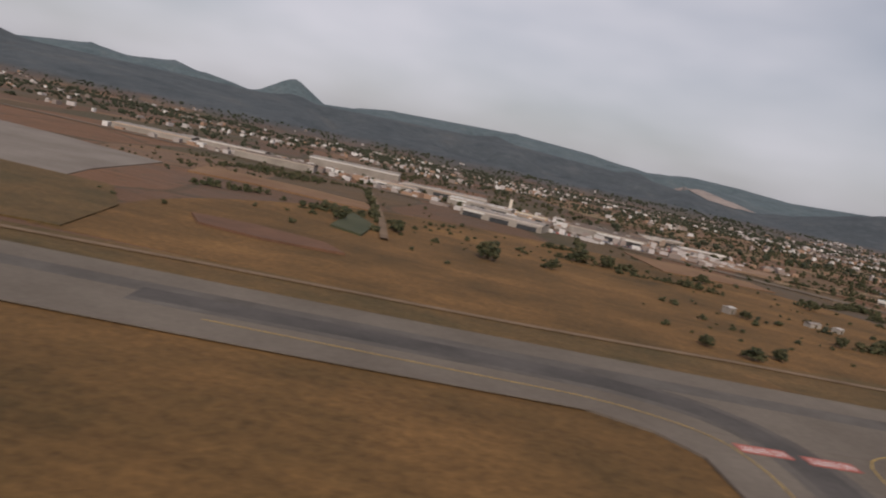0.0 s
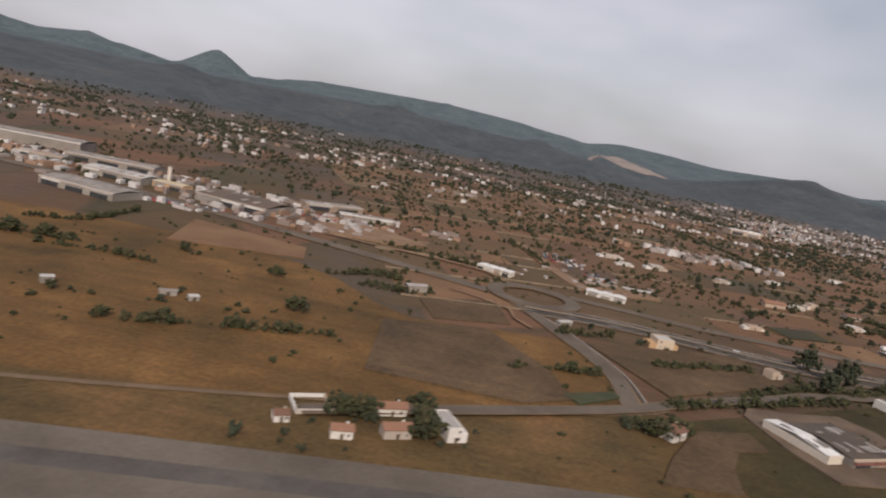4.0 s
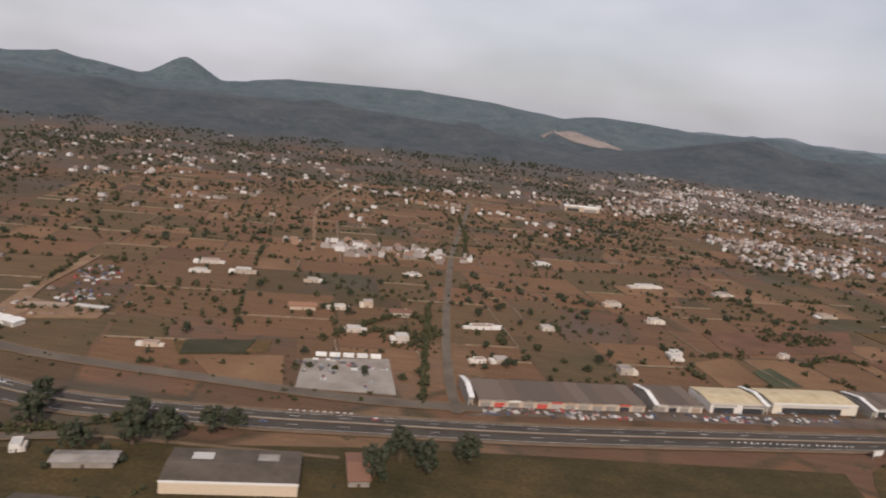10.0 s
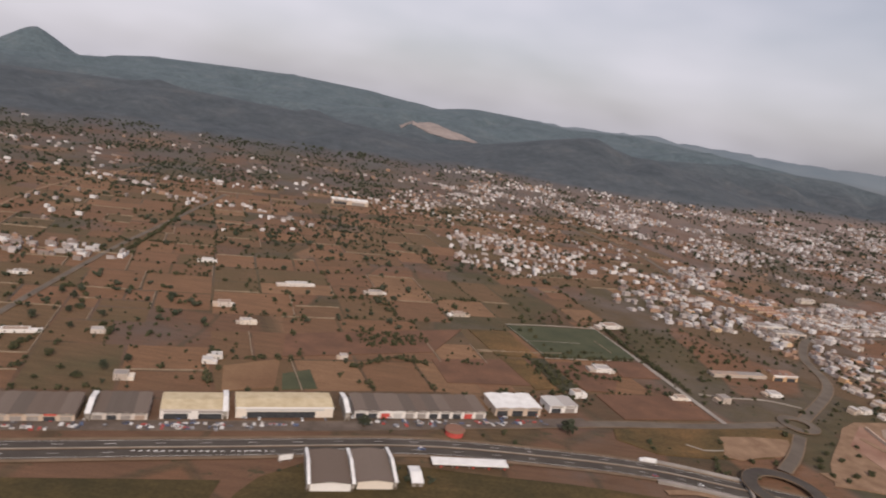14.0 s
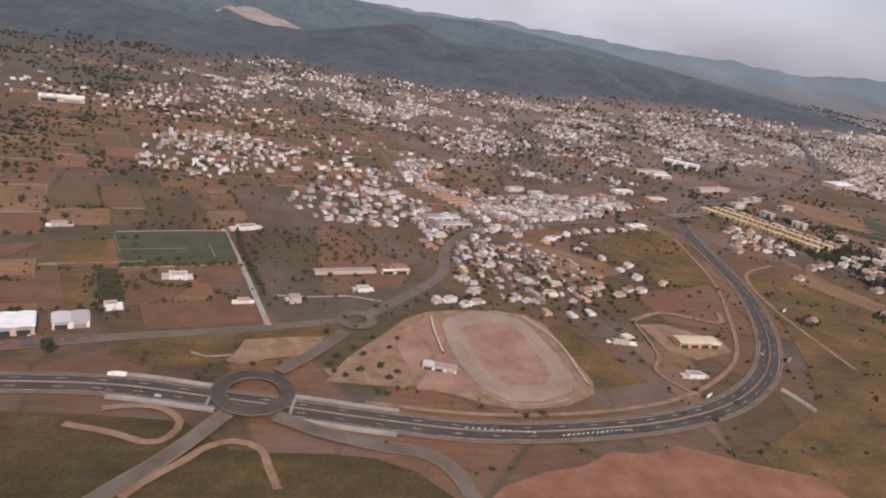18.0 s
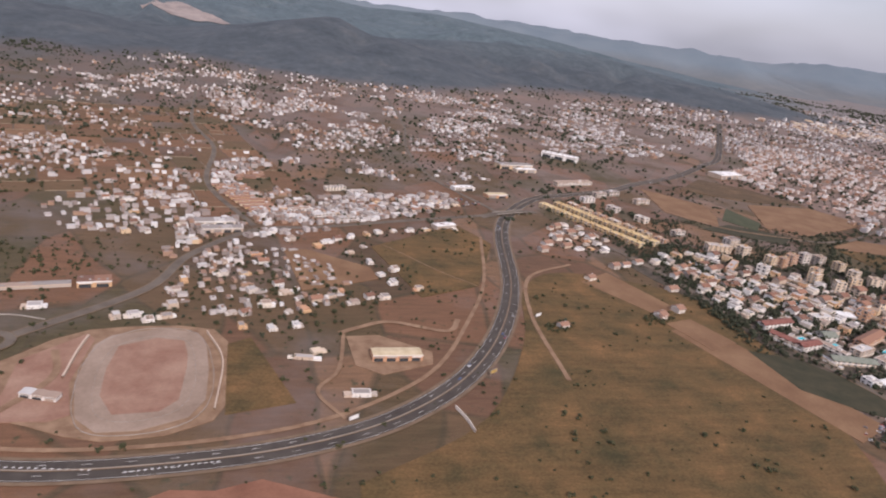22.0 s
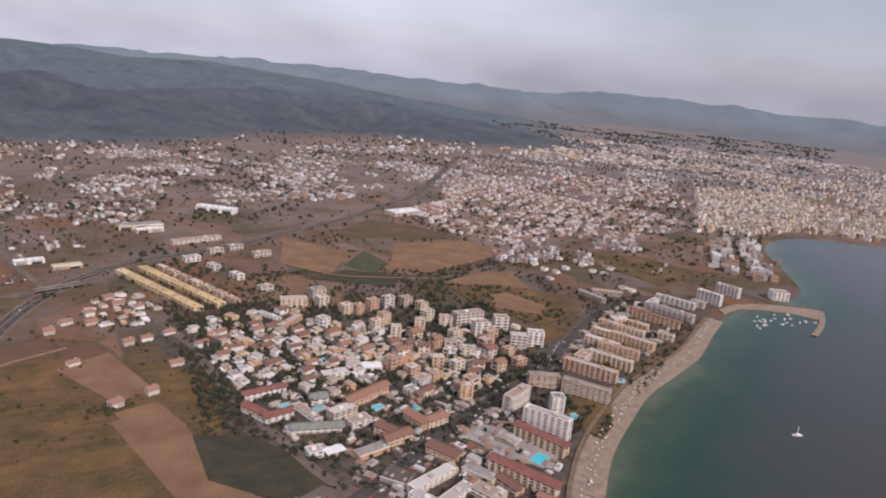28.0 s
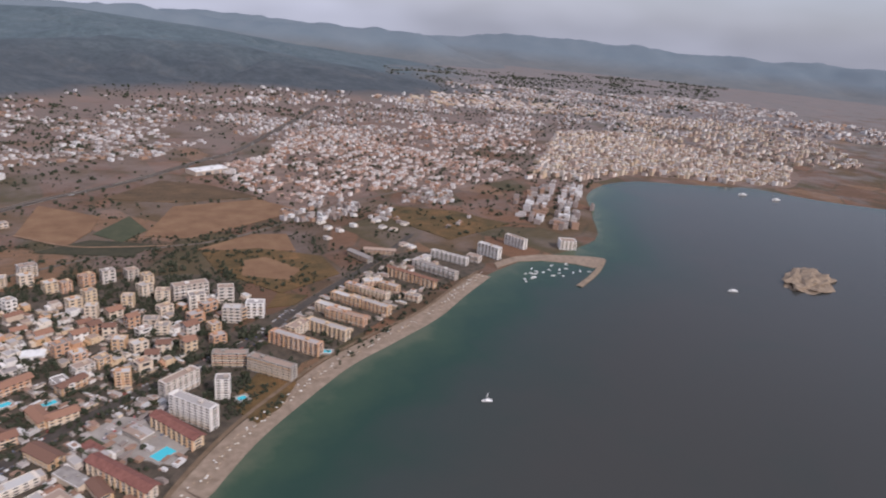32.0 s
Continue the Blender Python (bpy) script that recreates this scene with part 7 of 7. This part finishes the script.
# ---- terraced rows with tile roofs ----
def terrace_row(x, y, length, turn, group):
    ob = holder("terrace", x, y, 0, turn)
    shared("wall_block", PLAIN[M_CREAM.name], ob, at(0, 0, -0.1, length, 4.2, 1.9))
    shared("roof", GABLE[M_FARROOF.name], ob, at(0, 0, 1.8, length, 4.4, 1.0))
    for k in range(int(length / 5)):
        shared("chimney", CHIMNEY, ob, at(k * 5 + 2.5 - length / 2, 0.6, 2.3, 0.4, 0.4, 0.8))
        shared("door", DOOR, ob, at(k * 5 + 2.0 - length / 2, -2.1, 0, 0.5, 1, 1.0))
    return tagged(ob, "terraced row with a weathered terracotta roof", "terrace", group)


for k in range(9):
    f = k / 8
    terrace_row(779 + 28 * f, 622 - 58 * f, 25 - 5 * f, 15 + 6 * f, "terracotta terraces")

# ---- village houses and resort infill ----
WEST_LANES = [(767, 416), (768, 398), (767, 386), (760, 382), (769, 430), (763, 448), (768, 459), (768, 490), (781, 491), (778, 472), (789, 441), (788, 458), (796, 461), (800, 442), (805, 474), (810, 462), (752, 386), (745, 384)]
EAST_LANES = [(819, 430), (805, 419), (813, 402), (823, 419), (831, 411), (825, 395), (832, 399), (803, 392), (802, 377), (816, 376), (828, 380), (797, 392), (837, 354), (839, 411), (848, 416), (854, 424), (860, 409), (869, 417), (878, 417)]
FIELD_EDGE = [(886, 438), (880, 450), (875, 469), (890, 459), (900, 430), (874, 498), (865, 486), (844, 496), (851, 504), (858, 510), (868, 516), (879, 523), (888, 529), (901, 535), (914, 538), (926, 542), (941, 552), (950, 548)]
NORTH_SIDE = [(814, 515), (827, 505), (883, 566), (907, 576), (918, 621), (890, 638), (898, 606), (920, 610), (707, 575), (700, 569), (714, 567), (724, 543), (728, 583), (734, 580), (727, 520), (725, 502), (738, 504), (757, 522)]
taken = []
for x, y in WEST_LANES + EAST_LANES + FIELD_EDGE + NORTH_SIDE + spread(900, 590, 90, 16, 0.35, 26, rng, 9.0) + spread(1055, 545, 22, 34, 0.2, 18, rng, 9.0):
    if near_road(x, y, 2.0) or any(math.hypot(x - p, y - q) < 5.5 for p, q in taken):
        continue
    taken.append((x, y))
    if rng.random() < 0.86:
        house(x, y, rng.uniform(4.2, 8.5), rng.uniform(3.4, 5.4), rng.choice((1.5, 1.8, 2.4, 2.8)), 20 + rng.choice((0, 90, 180)) * (rng.random() < 0.35) + rng.uniform(-10, 10), rng, group="village houses", cream=rng.random() < 0.2)
    else:
        cottage(x, y, rng.uniform(4, 6.5), rng.uniform(3.5, 5), 2.2, 20 + rng.uniform(-10, 10), rng, group="village houses")
for x, y, w, turn in ((834, 567, 18, 28), (851, 559, 18, 26), (868, 554, 14, 20), (865, 637, 18, 24), (882, 629, 16, 26)):
    apartment(x, y, w, 6, 3.4, turn, rng, "long white terrace of flats in the village", M_WHITE, None, True, bay=3.0, group="village flats")
infill = []
for cx, cy, rx, ry, turn, count in ((1195, 275, 30, 24, 0.5, 10), (1145, 430, 48, 40, -0.9, 50), (1190, 450, 40, 35, 0.5, 30), (1240, 400, 40, 30, 0.5, 14), (1140, 490, 40, 32, 0.4, 26), (1300, 440, 30, 24, 0.4, 10), (1110, 470, 20, 45, 0.2, 14)):
    infill += spread(cx, cy, rx, ry, turn, count, rng, 10.5)
for x, y in infill:
    r = rng.random()
    if x > 1235 and r < 0.3:
        apartment(x, y, rng.uniform(8, 12), rng.uniform(6, 8), rng.choice((5, 6.5, 8, 10)), 22 + rng.uniform(-8, 8), rng, "tall ochre or white apartment block", rng.choice((M_CREAM, M_CREAM, M_WHITE)), None, False, bay=5.2, floor=2.6, group="resort flats")
    elif r < 0.36:
        cottage(x, y, rng.uniform(6, 10), rng.uniform(5, 7), rng.choice((2.6, 3.4, 4.2)), 22 + rng.uniform(-8, 8), rng, "white house with a terracotta roof in the resort", "resort houses")
    else:
        house(x, y, rng.uniform(6, 10), rng.uniform(5, 7), rng.choice((2.6, 3.4, 4.2)), 22 + rng.uniform(-8, 8), rng, "white flat-roofed house in the resort", "resort houses", cream=rng.random() < 0.4)


for x, y in ((1043, 401), (972, 386)):
    cottage(x + 3, y + 1, 6, 4.5, 2.2, 20, rng, "low farmhouse among dark trees in the meadow", "meadow farmhouses", M_FARROOF)


# ---- trees ----
def lumps(rng, count, spread_r, tall, size):
    """Small leafy clumps thrown about an uneven crown."""
    verts, faces = [], []
    octa = ((0, 2, 4), (2, 1, 4), (1, 3, 4), (3, 0, 4), (2, 0, 5), (1, 2, 5), (3, 1, 5), (0, 3, 5))
    for _ in range(count):
        a, e, r = rng.uniform(0, 2 * math.pi), rng.uniform(-0.5, 1.2), rng.random() ** 0.45
        lobe = 0.75 + 0.35 * math.sin(a * 2 + 1.3) * math.cos(e * 3)
        c = Vector((math.cos(a) * math.cos(e) * spread_r * r * lobe, math.sin(a) * math.cos(e) * spread_r * r * lobe, math.sin(e) * tall * r))
        k, s = len(verts), size * rng.uniform(0.6, 1.3)
        turn = Euler((rng.uniform(0, 3), rng.uniform(0, 3), rng.uniform(0, 3))).to_matrix()
        for p in ((-1, 0, 0), (1, 0, 0), (0, -1, 0), (0, 1, 0), (0, 0, 0.8), (0, 0, -0.7)):
            verts.append(tuple(c + turn @ (Vector(p) * s * rng.uniform(0.7, 1.2))))
        faces.extend(tuple(k + i for i in f) for f in octa)
    return verts, faces


def crown_mesh(rng, count, r, tall, size, material):
    mesh = bpy.data.meshes.new("crown")
    v, f = lumps(rng, count, r, tall, size)
    mesh.from_pydata(v, [], f)
    mesh.materials.append(material)
    return mesh


CROWNS = [crown_mesh(rng, 110, 1.6, 1.1, 0.32, M_LEAF) for _ in range(5)] + [crown_mesh(rng, 120, 1.5, 1.6, 0.32, M_PINE) for _ in range(4)]


def trunk_mesh(rng):
    bm = bmesh.new()
    bmesh.ops.create_cone(bm, cap_ends=False, segments=7, radius1=0.22, radius2=0.12, depth=1.6, matrix=Matrix.Translation((0, 0, 0.7)))
    for k in range(3):
        a = rng.uniform(0, 6.28)
        m = Matrix.Translation((0, 0, 1.3)) @ Euler((0.7, 0, a)).to_matrix().to_4x4() @ Matrix.Translation((0, 0, 0.5))
        bmesh.ops.create_cone(bm, cap_ends=False, segments=5, radius1=0.09, radius2=0.03, depth=1.0, matrix=m)
    return mesh_of("trunk", bm, M_BARK)


TRUNKS = [trunk_mesh(rng) for _ in range(3)]


def tree(x, y, size, label="", group="", pine=False):
    ob = holder("tree", x, y, 0, rng.uniform(0, 360))
    shared("trunk", rng.choice(TRUNKS), ob, at(0, 0, -0.1, size, size, size))
    shared("crown", rng.choice(CROWNS[5:] if pine else CROWNS[:5]), ob, at(0, 0, (1.6 if pine else 0.95) * size, size * rng.uniform(0.9, 1.2), size * rng.uniform(0.9, 1.2), size))
    return tagged(ob, label or ("dark green pine with a dense crown" if pine else "round olive-green carob tree"), "tree", group)


for x, y, s in ((-5, 160, 2.2), (11, 168, 1.3), (43, 114, 1.2), (56, 160, 1.0), (84, 154, 1.6), (104, 180, 1.9), (90, 208, 1.5), (20, 196, 2.0), (28, 199, 1.8), (73, 150, 1.2), (-30, 172, 1.6), (-45, 170, 1.6), (60, 215, 1.4),
                (126, 130, 2.0), (130, 131, 1.9), (141, 128, 2.2), (140, 133, 1.8), (184, 150, 2.0), (188, 153, 1.8), (139, 139, 1.7), (36, 117, 1.0), (49, 119, 1.1)):
    tree(x, y, s, group="trees by the airfield")
for x, y, s in ((247, 226, 2.4), (252, 214, 2.8), (280, 213, 3.2), (287, 216, 3.0), (270, 205, 2.6), (243, 205, 2.2), (345, 225, 3.0), (352, 222, 2.8), (362, 230, 2.6), (340, 216, 2.6), (295, 224, 2.4), (276, 222, 2.6), (300, 228, 2.0), (586, 318, 2.0), (508, 302, 1.6)):
    tree(x, y, s, "tall dark pine beside the highway", "pines by the highway", True)
for x, y in spread(330, 330, 90, 70, 0.2, 50, rng, 6):
    tree(x, y, rng.uniform(0.7, 1.4), group="garden trees", pine=rng.random() < 0.5)
for x, y in spread(1230, 400, 110, 100, 0.6, 70, rng, 6):
    tree(x, y, rng.uniform(0.8, 1.5), group="resort trees", pine=rng.random() < 0.6)
for x, y in spread(700, 330, 22, 26, 0.2, 14, rng, 5) + spread(815, 420, 60, 48, 0.2, 70, rng, 4):
    tree(x, y, rng.uniform(0.7, 1.2), group="village trees")


def scatter(name, places, rng, count, r, tall, size, material, label, kinds=5):
    """Bushes and low trees, past counting, as one piece."""
    protos = [lumps(rng, count, r, tall, size) for _ in range(kinds)]
    arrays = [(np.array(v), np.array(f)) for v, f in protos]
    hs = land([p[0] for p in places], [p[1] for p in places])
    vs, fs, k = [], [], 0
    for (x, y), g in zip(places, hs):
        if g > 13:
            continue
        v, f = rng.choice(arrays)
        s, a = 0.45 + 1.2 * rng.random() ** 1.8, rng.uniform(0, 6.28)
        c, n = math.cos(a), math.sin(a)
        w = np.stack([v[:, 0] * c - v[:, 1] * n, v[:, 0] * n + v[:, 1] * c, v[:, 2] + 0.55 * tall], 1) * s + (x, y, g)
        vs.append(w)
        fs.append(f + k)
        k += len(v)
    verts, faces = np.concatenate(vs), np.concatenate(fs)
    mesh = bpy.data.meshes.new(name)
    mesh.from_pydata(verts.tolist(), [], faces.tolist())
    mesh.materials.append(material)
    return tagged(new(name, mesh), label, "bushes", kind="stuff")


def loose(count, x0, x1, y0, y1, rng, clump=0.03):
    """Scattered places that gather in drifts, clear of roads and water."""
    out = []
    while len(out) < count:
        x, y = rng.uniform(x0, x1), rng.uniform(y0, y1)
        if noise.noise(Vector((x * clump, y * clump, 1.7))) + 0.35 < rng.random() * 0.9:
            continue
        if x > 1100 and y < 0.62 * (x - 1251) + 275:
            continue
        if x < 1450 and y < 900 and any(inside(x, y, q) for q in OPEN_GROUND):
            continue
        if len(out) % 3 == 0 and near_road(x, y, 1.0):
            continue
        out.append((x, y))
    return out


HOMES = [(o.location.x, o.location.y) for o in scene.objects if o.parent is None and o.type == "EMPTY" and o.name.split(".")[0] in ("house", "cottage", "shed", "apartment_block", "tower")]


def round_homes(homes, per, rng, near=4.5, far=9.0):
    out = []
    for x, y in homes:
        for _ in range(per):
            a, r = rng.uniform(0, 6.28), rng.uniform(near, far)
            q = (x + r * math.cos(a), y + r * math.sin(a))
            if not near_road(*q, 0.8):
                out.append(q)
    return out


def along(pts, step, rng):
    return [(p.x + rng.uniform(-0.9, 0.9), p.y + rng.uniform(-0.9, 0.9)) for p in catmull(pts, step)]


scatter("garden_bushes", round_homes(HOMES, 4, rng), rng, 14, 1.1, 1.0, 0.42, M_PINE, "dark green garden bushes round the houses")
hedges = []
for pts in ([(30, 191), (44, 196), (60, 196)], [(95, 160), (106, 164), (115, 168)], [(101, 224), (117, 235), (133, 226)], [(10, 216), (22, 228), (23, 255)], [(78, 151), (87, 156)],
            [(171, 211), (180, 215), (188, 220)], [(155, 172), (160, 175)], [(164, 176), (177, 181)], [(212, 184), (235, 203), (262, 216)], [(240, 214), (236, 205)], [(195, 198), (210, 205), (225, 212)], [(251, 208), (279, 228), (290, 224)], [(301, 305), (326, 347), (345, 327)], [(105, 227), (122, 245)], [(499, 356), (514, 372), (530, 371)],
            [(346, 262), (339, 320), (334, 372)], [(640, 415), (592, 403)], [(190, 168), (215, 182), (245, 200)], [(640, 470), (648, 425), (660, 380)]):
    hedges += along(pts, 1.6, rng) + along(pts, 2.3, rng)
for pts in ([(-115, 244), (-107, 269), (-84, 274), (-70, 285)], [(-89, 176), (-80, 182), (-73, 189)], [(-58, 177), (-53, 182), (-44, 190)], [(13, 196), (25, 198), (37, 201)], [(341, 487), (339, 529), (335, 571), (328, 618), (323, 662)],
            [(582, 399), (589, 383), (592, 367)], [(603, 392), (611, 384), (626, 384)], [(369, 349), (368, 331)], [(-64, 275), (-48, 222), (-40, 189)], [(150, 283), (130, 288), (108, 292)], [(176, 316), (170, 345), (161, 372)]):
    hedges += along(pts, 1.8, rng) + along(pts, 2.6, rng)
hedges += spread(505, 396, 16, 12, 0.4, 40, rng, 1.8) + spread(334, 318, 13, 11, 0.4, 50, rng, 1.9) + spread(-95, 262, 16, 12, 0.4, 60, rng, 2.2) + spread(-50, 186, 8, 6, 0.4, 18, rng, 1.8)
hedges += spread(592, 381, 12, 16, 0.3, 60, rng, 1.7) + spread(186, 156, 8, 5, 0.5, 40, rng, 1.3) + spread(120, 220, 9, 3, 0.2, 22, rng, 1.4) + spread(513, 398, 19, 9, 0.35, 60, rng, 1.6) + spread(300, 232, 12, 4, 0.3, 16, rng, 1.5)
hedges += spread(1043, 401, 12, 6, 0.4, 40, rng, 1.6) + spread(972, 386, 12, 6, 0.4, 34, rng, 1.6)
hedges += [q for q in HEDGEROWS if not near_road(*q, 1.0)]
scatter("hedge", hedges, rng, 14, 1.2, 1.0, 0.45, M_LEAF, "dark olive-green hedges along the field edges")


def orchard(corner, u, v, nu, nv):
    """Rows of small trees."""
    return [(corner[0] + u[0] * i + v[0] * j + rng.uniform(-1, 1), corner[1] + u[1] * i + v[1] * j + rng.uniform(-1, 1)) for i in range(nu) for j in range(nv) if rng.random() < 0.85]


groves = orchard((218, 300), (6.4, 2.4), (-2.2, 6.2), 8, 8) + orchard((656, 420), (7.0, 2.6), (-2.2, 6.6), 12, 8) + orchard((895, 670), (8, 3.5), (-3, 8), 18, 20)
scatter("orchard_trees", groves, rng, 12, 1.2, 0.9, 0.46, M_LEAF, "small orchard trees in loose rows")
scatter("scrub", loose(700, -150, 330, 125, 330, rng, 0.02), rng, 12, 0.8, 0.6, 0.34, M_LEAF, "low olive-green scrub on the dry meadow")
scatter("field_trees", loose(1800, -100, 720, 300, 620, rng), rng, 14, 1.3, 1.0, 0.5, M_LEAF, "small carob and olive trees over the fields")
scatter("field_trees", loose(900, 700, 1120, 180, 620, rng), rng, 12, 1.1, 0.9, 0.45, M_LEAF, "small trees and bushes over the fields")
scatter("town_trees", loose(3600, 1080, 1500, 270, 620, rng, 0.02), rng, 11, 1.4, 1.4, 0.56, M_PINE, "dark garden trees among the houses")
scatter("far_trees", loose(8000, -700, 1300, 560, 1500, rng, 0.012), rng, 6, 2.2, 1.3, 1.05, M_PINE, "dark tree clumps over the far plain")
scatter("far_trees", loose(4500, 1000, 2600, 620, 1900, rng, 0.01), rng, 7, 2.3, 1.6, 1.1, M_PINE, "dark tree clumps among the far houses")
scatter("far_trees", loose(5200, -1000, 520, 380, 1350, rng, 0.012), rng, 6, 2.0, 1.3, 0.95, M_PINE, "dark tree clumps over the plain behind the airfield")
scatter("town_trees", loose(1500, 1085, 1195, 385, 545, rng, 0.03), rng, 10, 1.5, 1.5, 0.6, M_PINE, "dark garden trees among the villas")
scatter("town_trees", spread(1290, 322, 16, 26, -0.6, 90, rng, 2.0) + spread(1300, 345, 20, 6, 0.6, 30, rng, 2.2) + spread(1345, 395, 30, 7, 0.6, 40, rng, 2.2) + spread(1420, 452, 40, 9, 0.6, 50, rng, 2.4), rng, 11, 1.3, 1.4, 0.5, M_PINE, "dark hotel garden trees behind the beach")
scatter("far_trees", quarter(QUARTERS[0][0], 8.0, 0.4, rng, 0.3) + quarter(QUARTERS[1][0], 10.0, 0.4, rng, 0.2) + quarter(QUARTERS[3][0], 9.0, 0.4, rng, 0.35) + quarter(QUARTERS[5][0], 11.0, 0.5, rng, 0.4), rng, 8, 1.7, 1.7, 0.85, M_PINE, "dark street trees and gardens of the far town")
scatter("far_trees", loose(900, 1380, 2000, 500, 900, rng, 0.02), rng, 9, 2.0, 1.5, 0.9, M_PINE, "dark trees behind the shore")
scatter("far_trees", loose(3500, 2300, 4600, 1000, 2700, rng, 0.006), rng, 5, 4.2, 2.2, 2.2, M_PINE, "dark tree clumps over the far plain")
scatter("far_trees", loose(3000, -1600, 1800, 1300, 2200, rng, 0.008), rng, 5, 3.6, 2.0, 1.9, M_PINE, "dark pine woods at the foot of the hills")

scatter("town_trees", [q for q in loose(900, 1085, 1330, 330, 540, rng, 0.025) if not any(abs(q[0] - a) < b and abs(q[1] - d) < e for a, d, b, e in TAKEN)], rng, 16, 2.0, 2.0, 0.7, M_PINE, "tall dark pines among the houses")

# ---- parasols on the beach ----
shade_places = []
for p in catmull([(1227, 237), (1246, 260), (1275, 288), (1308, 312), (1348, 338), (1389, 356), (1435, 377), (1478, 405), (1521, 431)], 2.2):
    for _ in range(2):
        if rng.random() < 0.6:
            shade_places.append((p.x + rng.uniform(-3.5, 2.5), p.y + rng.uniform(-2.5, 3.5)))
verts, faces = [], []
for x, y in shade_places:
    k, r = len(verts), rng.uniform(0.5, 0.8)
    verts.append((x, y, 1.35))
    verts.extend((x + r * math.cos(a * math.pi / 3), y + r * math.sin(a * math.pi / 3), 1.1) for a in range(6))
    verts.extend(((x - 0.04, y, 0.2), (x + 0.04, y, 0.2), (x + 0.04, y, 1.3), (x - 0.04, y, 1.3)))
    faces.extend((k, k + 1 + a, k + 1 + (a + 1) % 6) for a in range(6))
    faces.append((k + 7, k + 8, k + 9, k + 10))
shade_mesh = bpy.data.meshes.new("parasols")
shade_mesh.from_pydata(verts, [], faces)
shade_mesh.materials.append(varied_mat("parasol_cloth", [(0.55, 0.50, 0.42), (0.40, 0.30, 0.20), (0.62, 0.60, 0.56), (0.30, 0.22, 0.15)], island=True))
tagged(new("parasols", shade_mesh), "pale straw and cloth parasols along the beach", "parasols", kind="stuff")


# ---- stored vehicles ----
M_FARCAR = varied_mat("vehicle_paint", [(0.56, 0.55, 0.54), (0.24, 0.24, 0.25), (0.06, 0.06, 0.07), (0.30, 0.06, 0.05), (0.07, 0.09, 0.15), (0.40, 0.37, 0.34), (0.09, 0.08, 0.08)], rough=0.4, island=True)
lots = [(310, 278, 11, 9, 0.3, 26), (186, 345, 9, 18, 0.3, 60), (200, 312, 10, 10, 0.3, 30), (30, 285, 30, 4, 0.2, 60), (80, 325, 16, 8, 0.3, 50), (392, 270, 34, 2.6, 0.28, 62), (455, 288, 34, 2.6, 0.28, 58), (545, 315, 46, 2.6, 0.28, 66), (1112, 285, 20, 12, 0.4, 70), (1240, 312, 12, 9, 0.5, 24), (960, 620, 40, 14, 0.4, 50), (1225, 321, 12, 5, 0.6, 30)]
stored = []
for cx, cy, rx, ry, turn, count in lots:
    for _ in range(count):
        a, r = rng.uniform(0, 6.28), math.sqrt(rng.random())
        u, v = rx * r * math.cos(a), ry * r * math.sin(a)
        stored.append((cx + math.cos(turn) * u - math.sin(turn) * v, cy + math.sin(turn) * u + math.cos(turn) * v))
for p, n in zip(catmull([(1143, 291), (1169, 306), (1202, 330), (1245, 353), (1281, 370), (1314, 388), (1350, 418)], 2.6), normals(catmull([(1143, 291), (1169, 306), (1202, 330), (1245, 353), (1281, 370), (1314, 388), (1350, 418)], 2.6))):
    stored.extend((p.x + n.x * k, p.y + n.y * k) for k in (-4.4, 4.4, -1.6, 1.6) if rng.random() < (0.6 if abs(k) > 4 else 0.12))
far_houses("stored_vehicles", stored, rng, (0.9, 1.8), (0.5, 0.8), M_FARCAR, "cars and vans standing in yards and forecourts", 0.3, M_FARCAR, "vehicles")
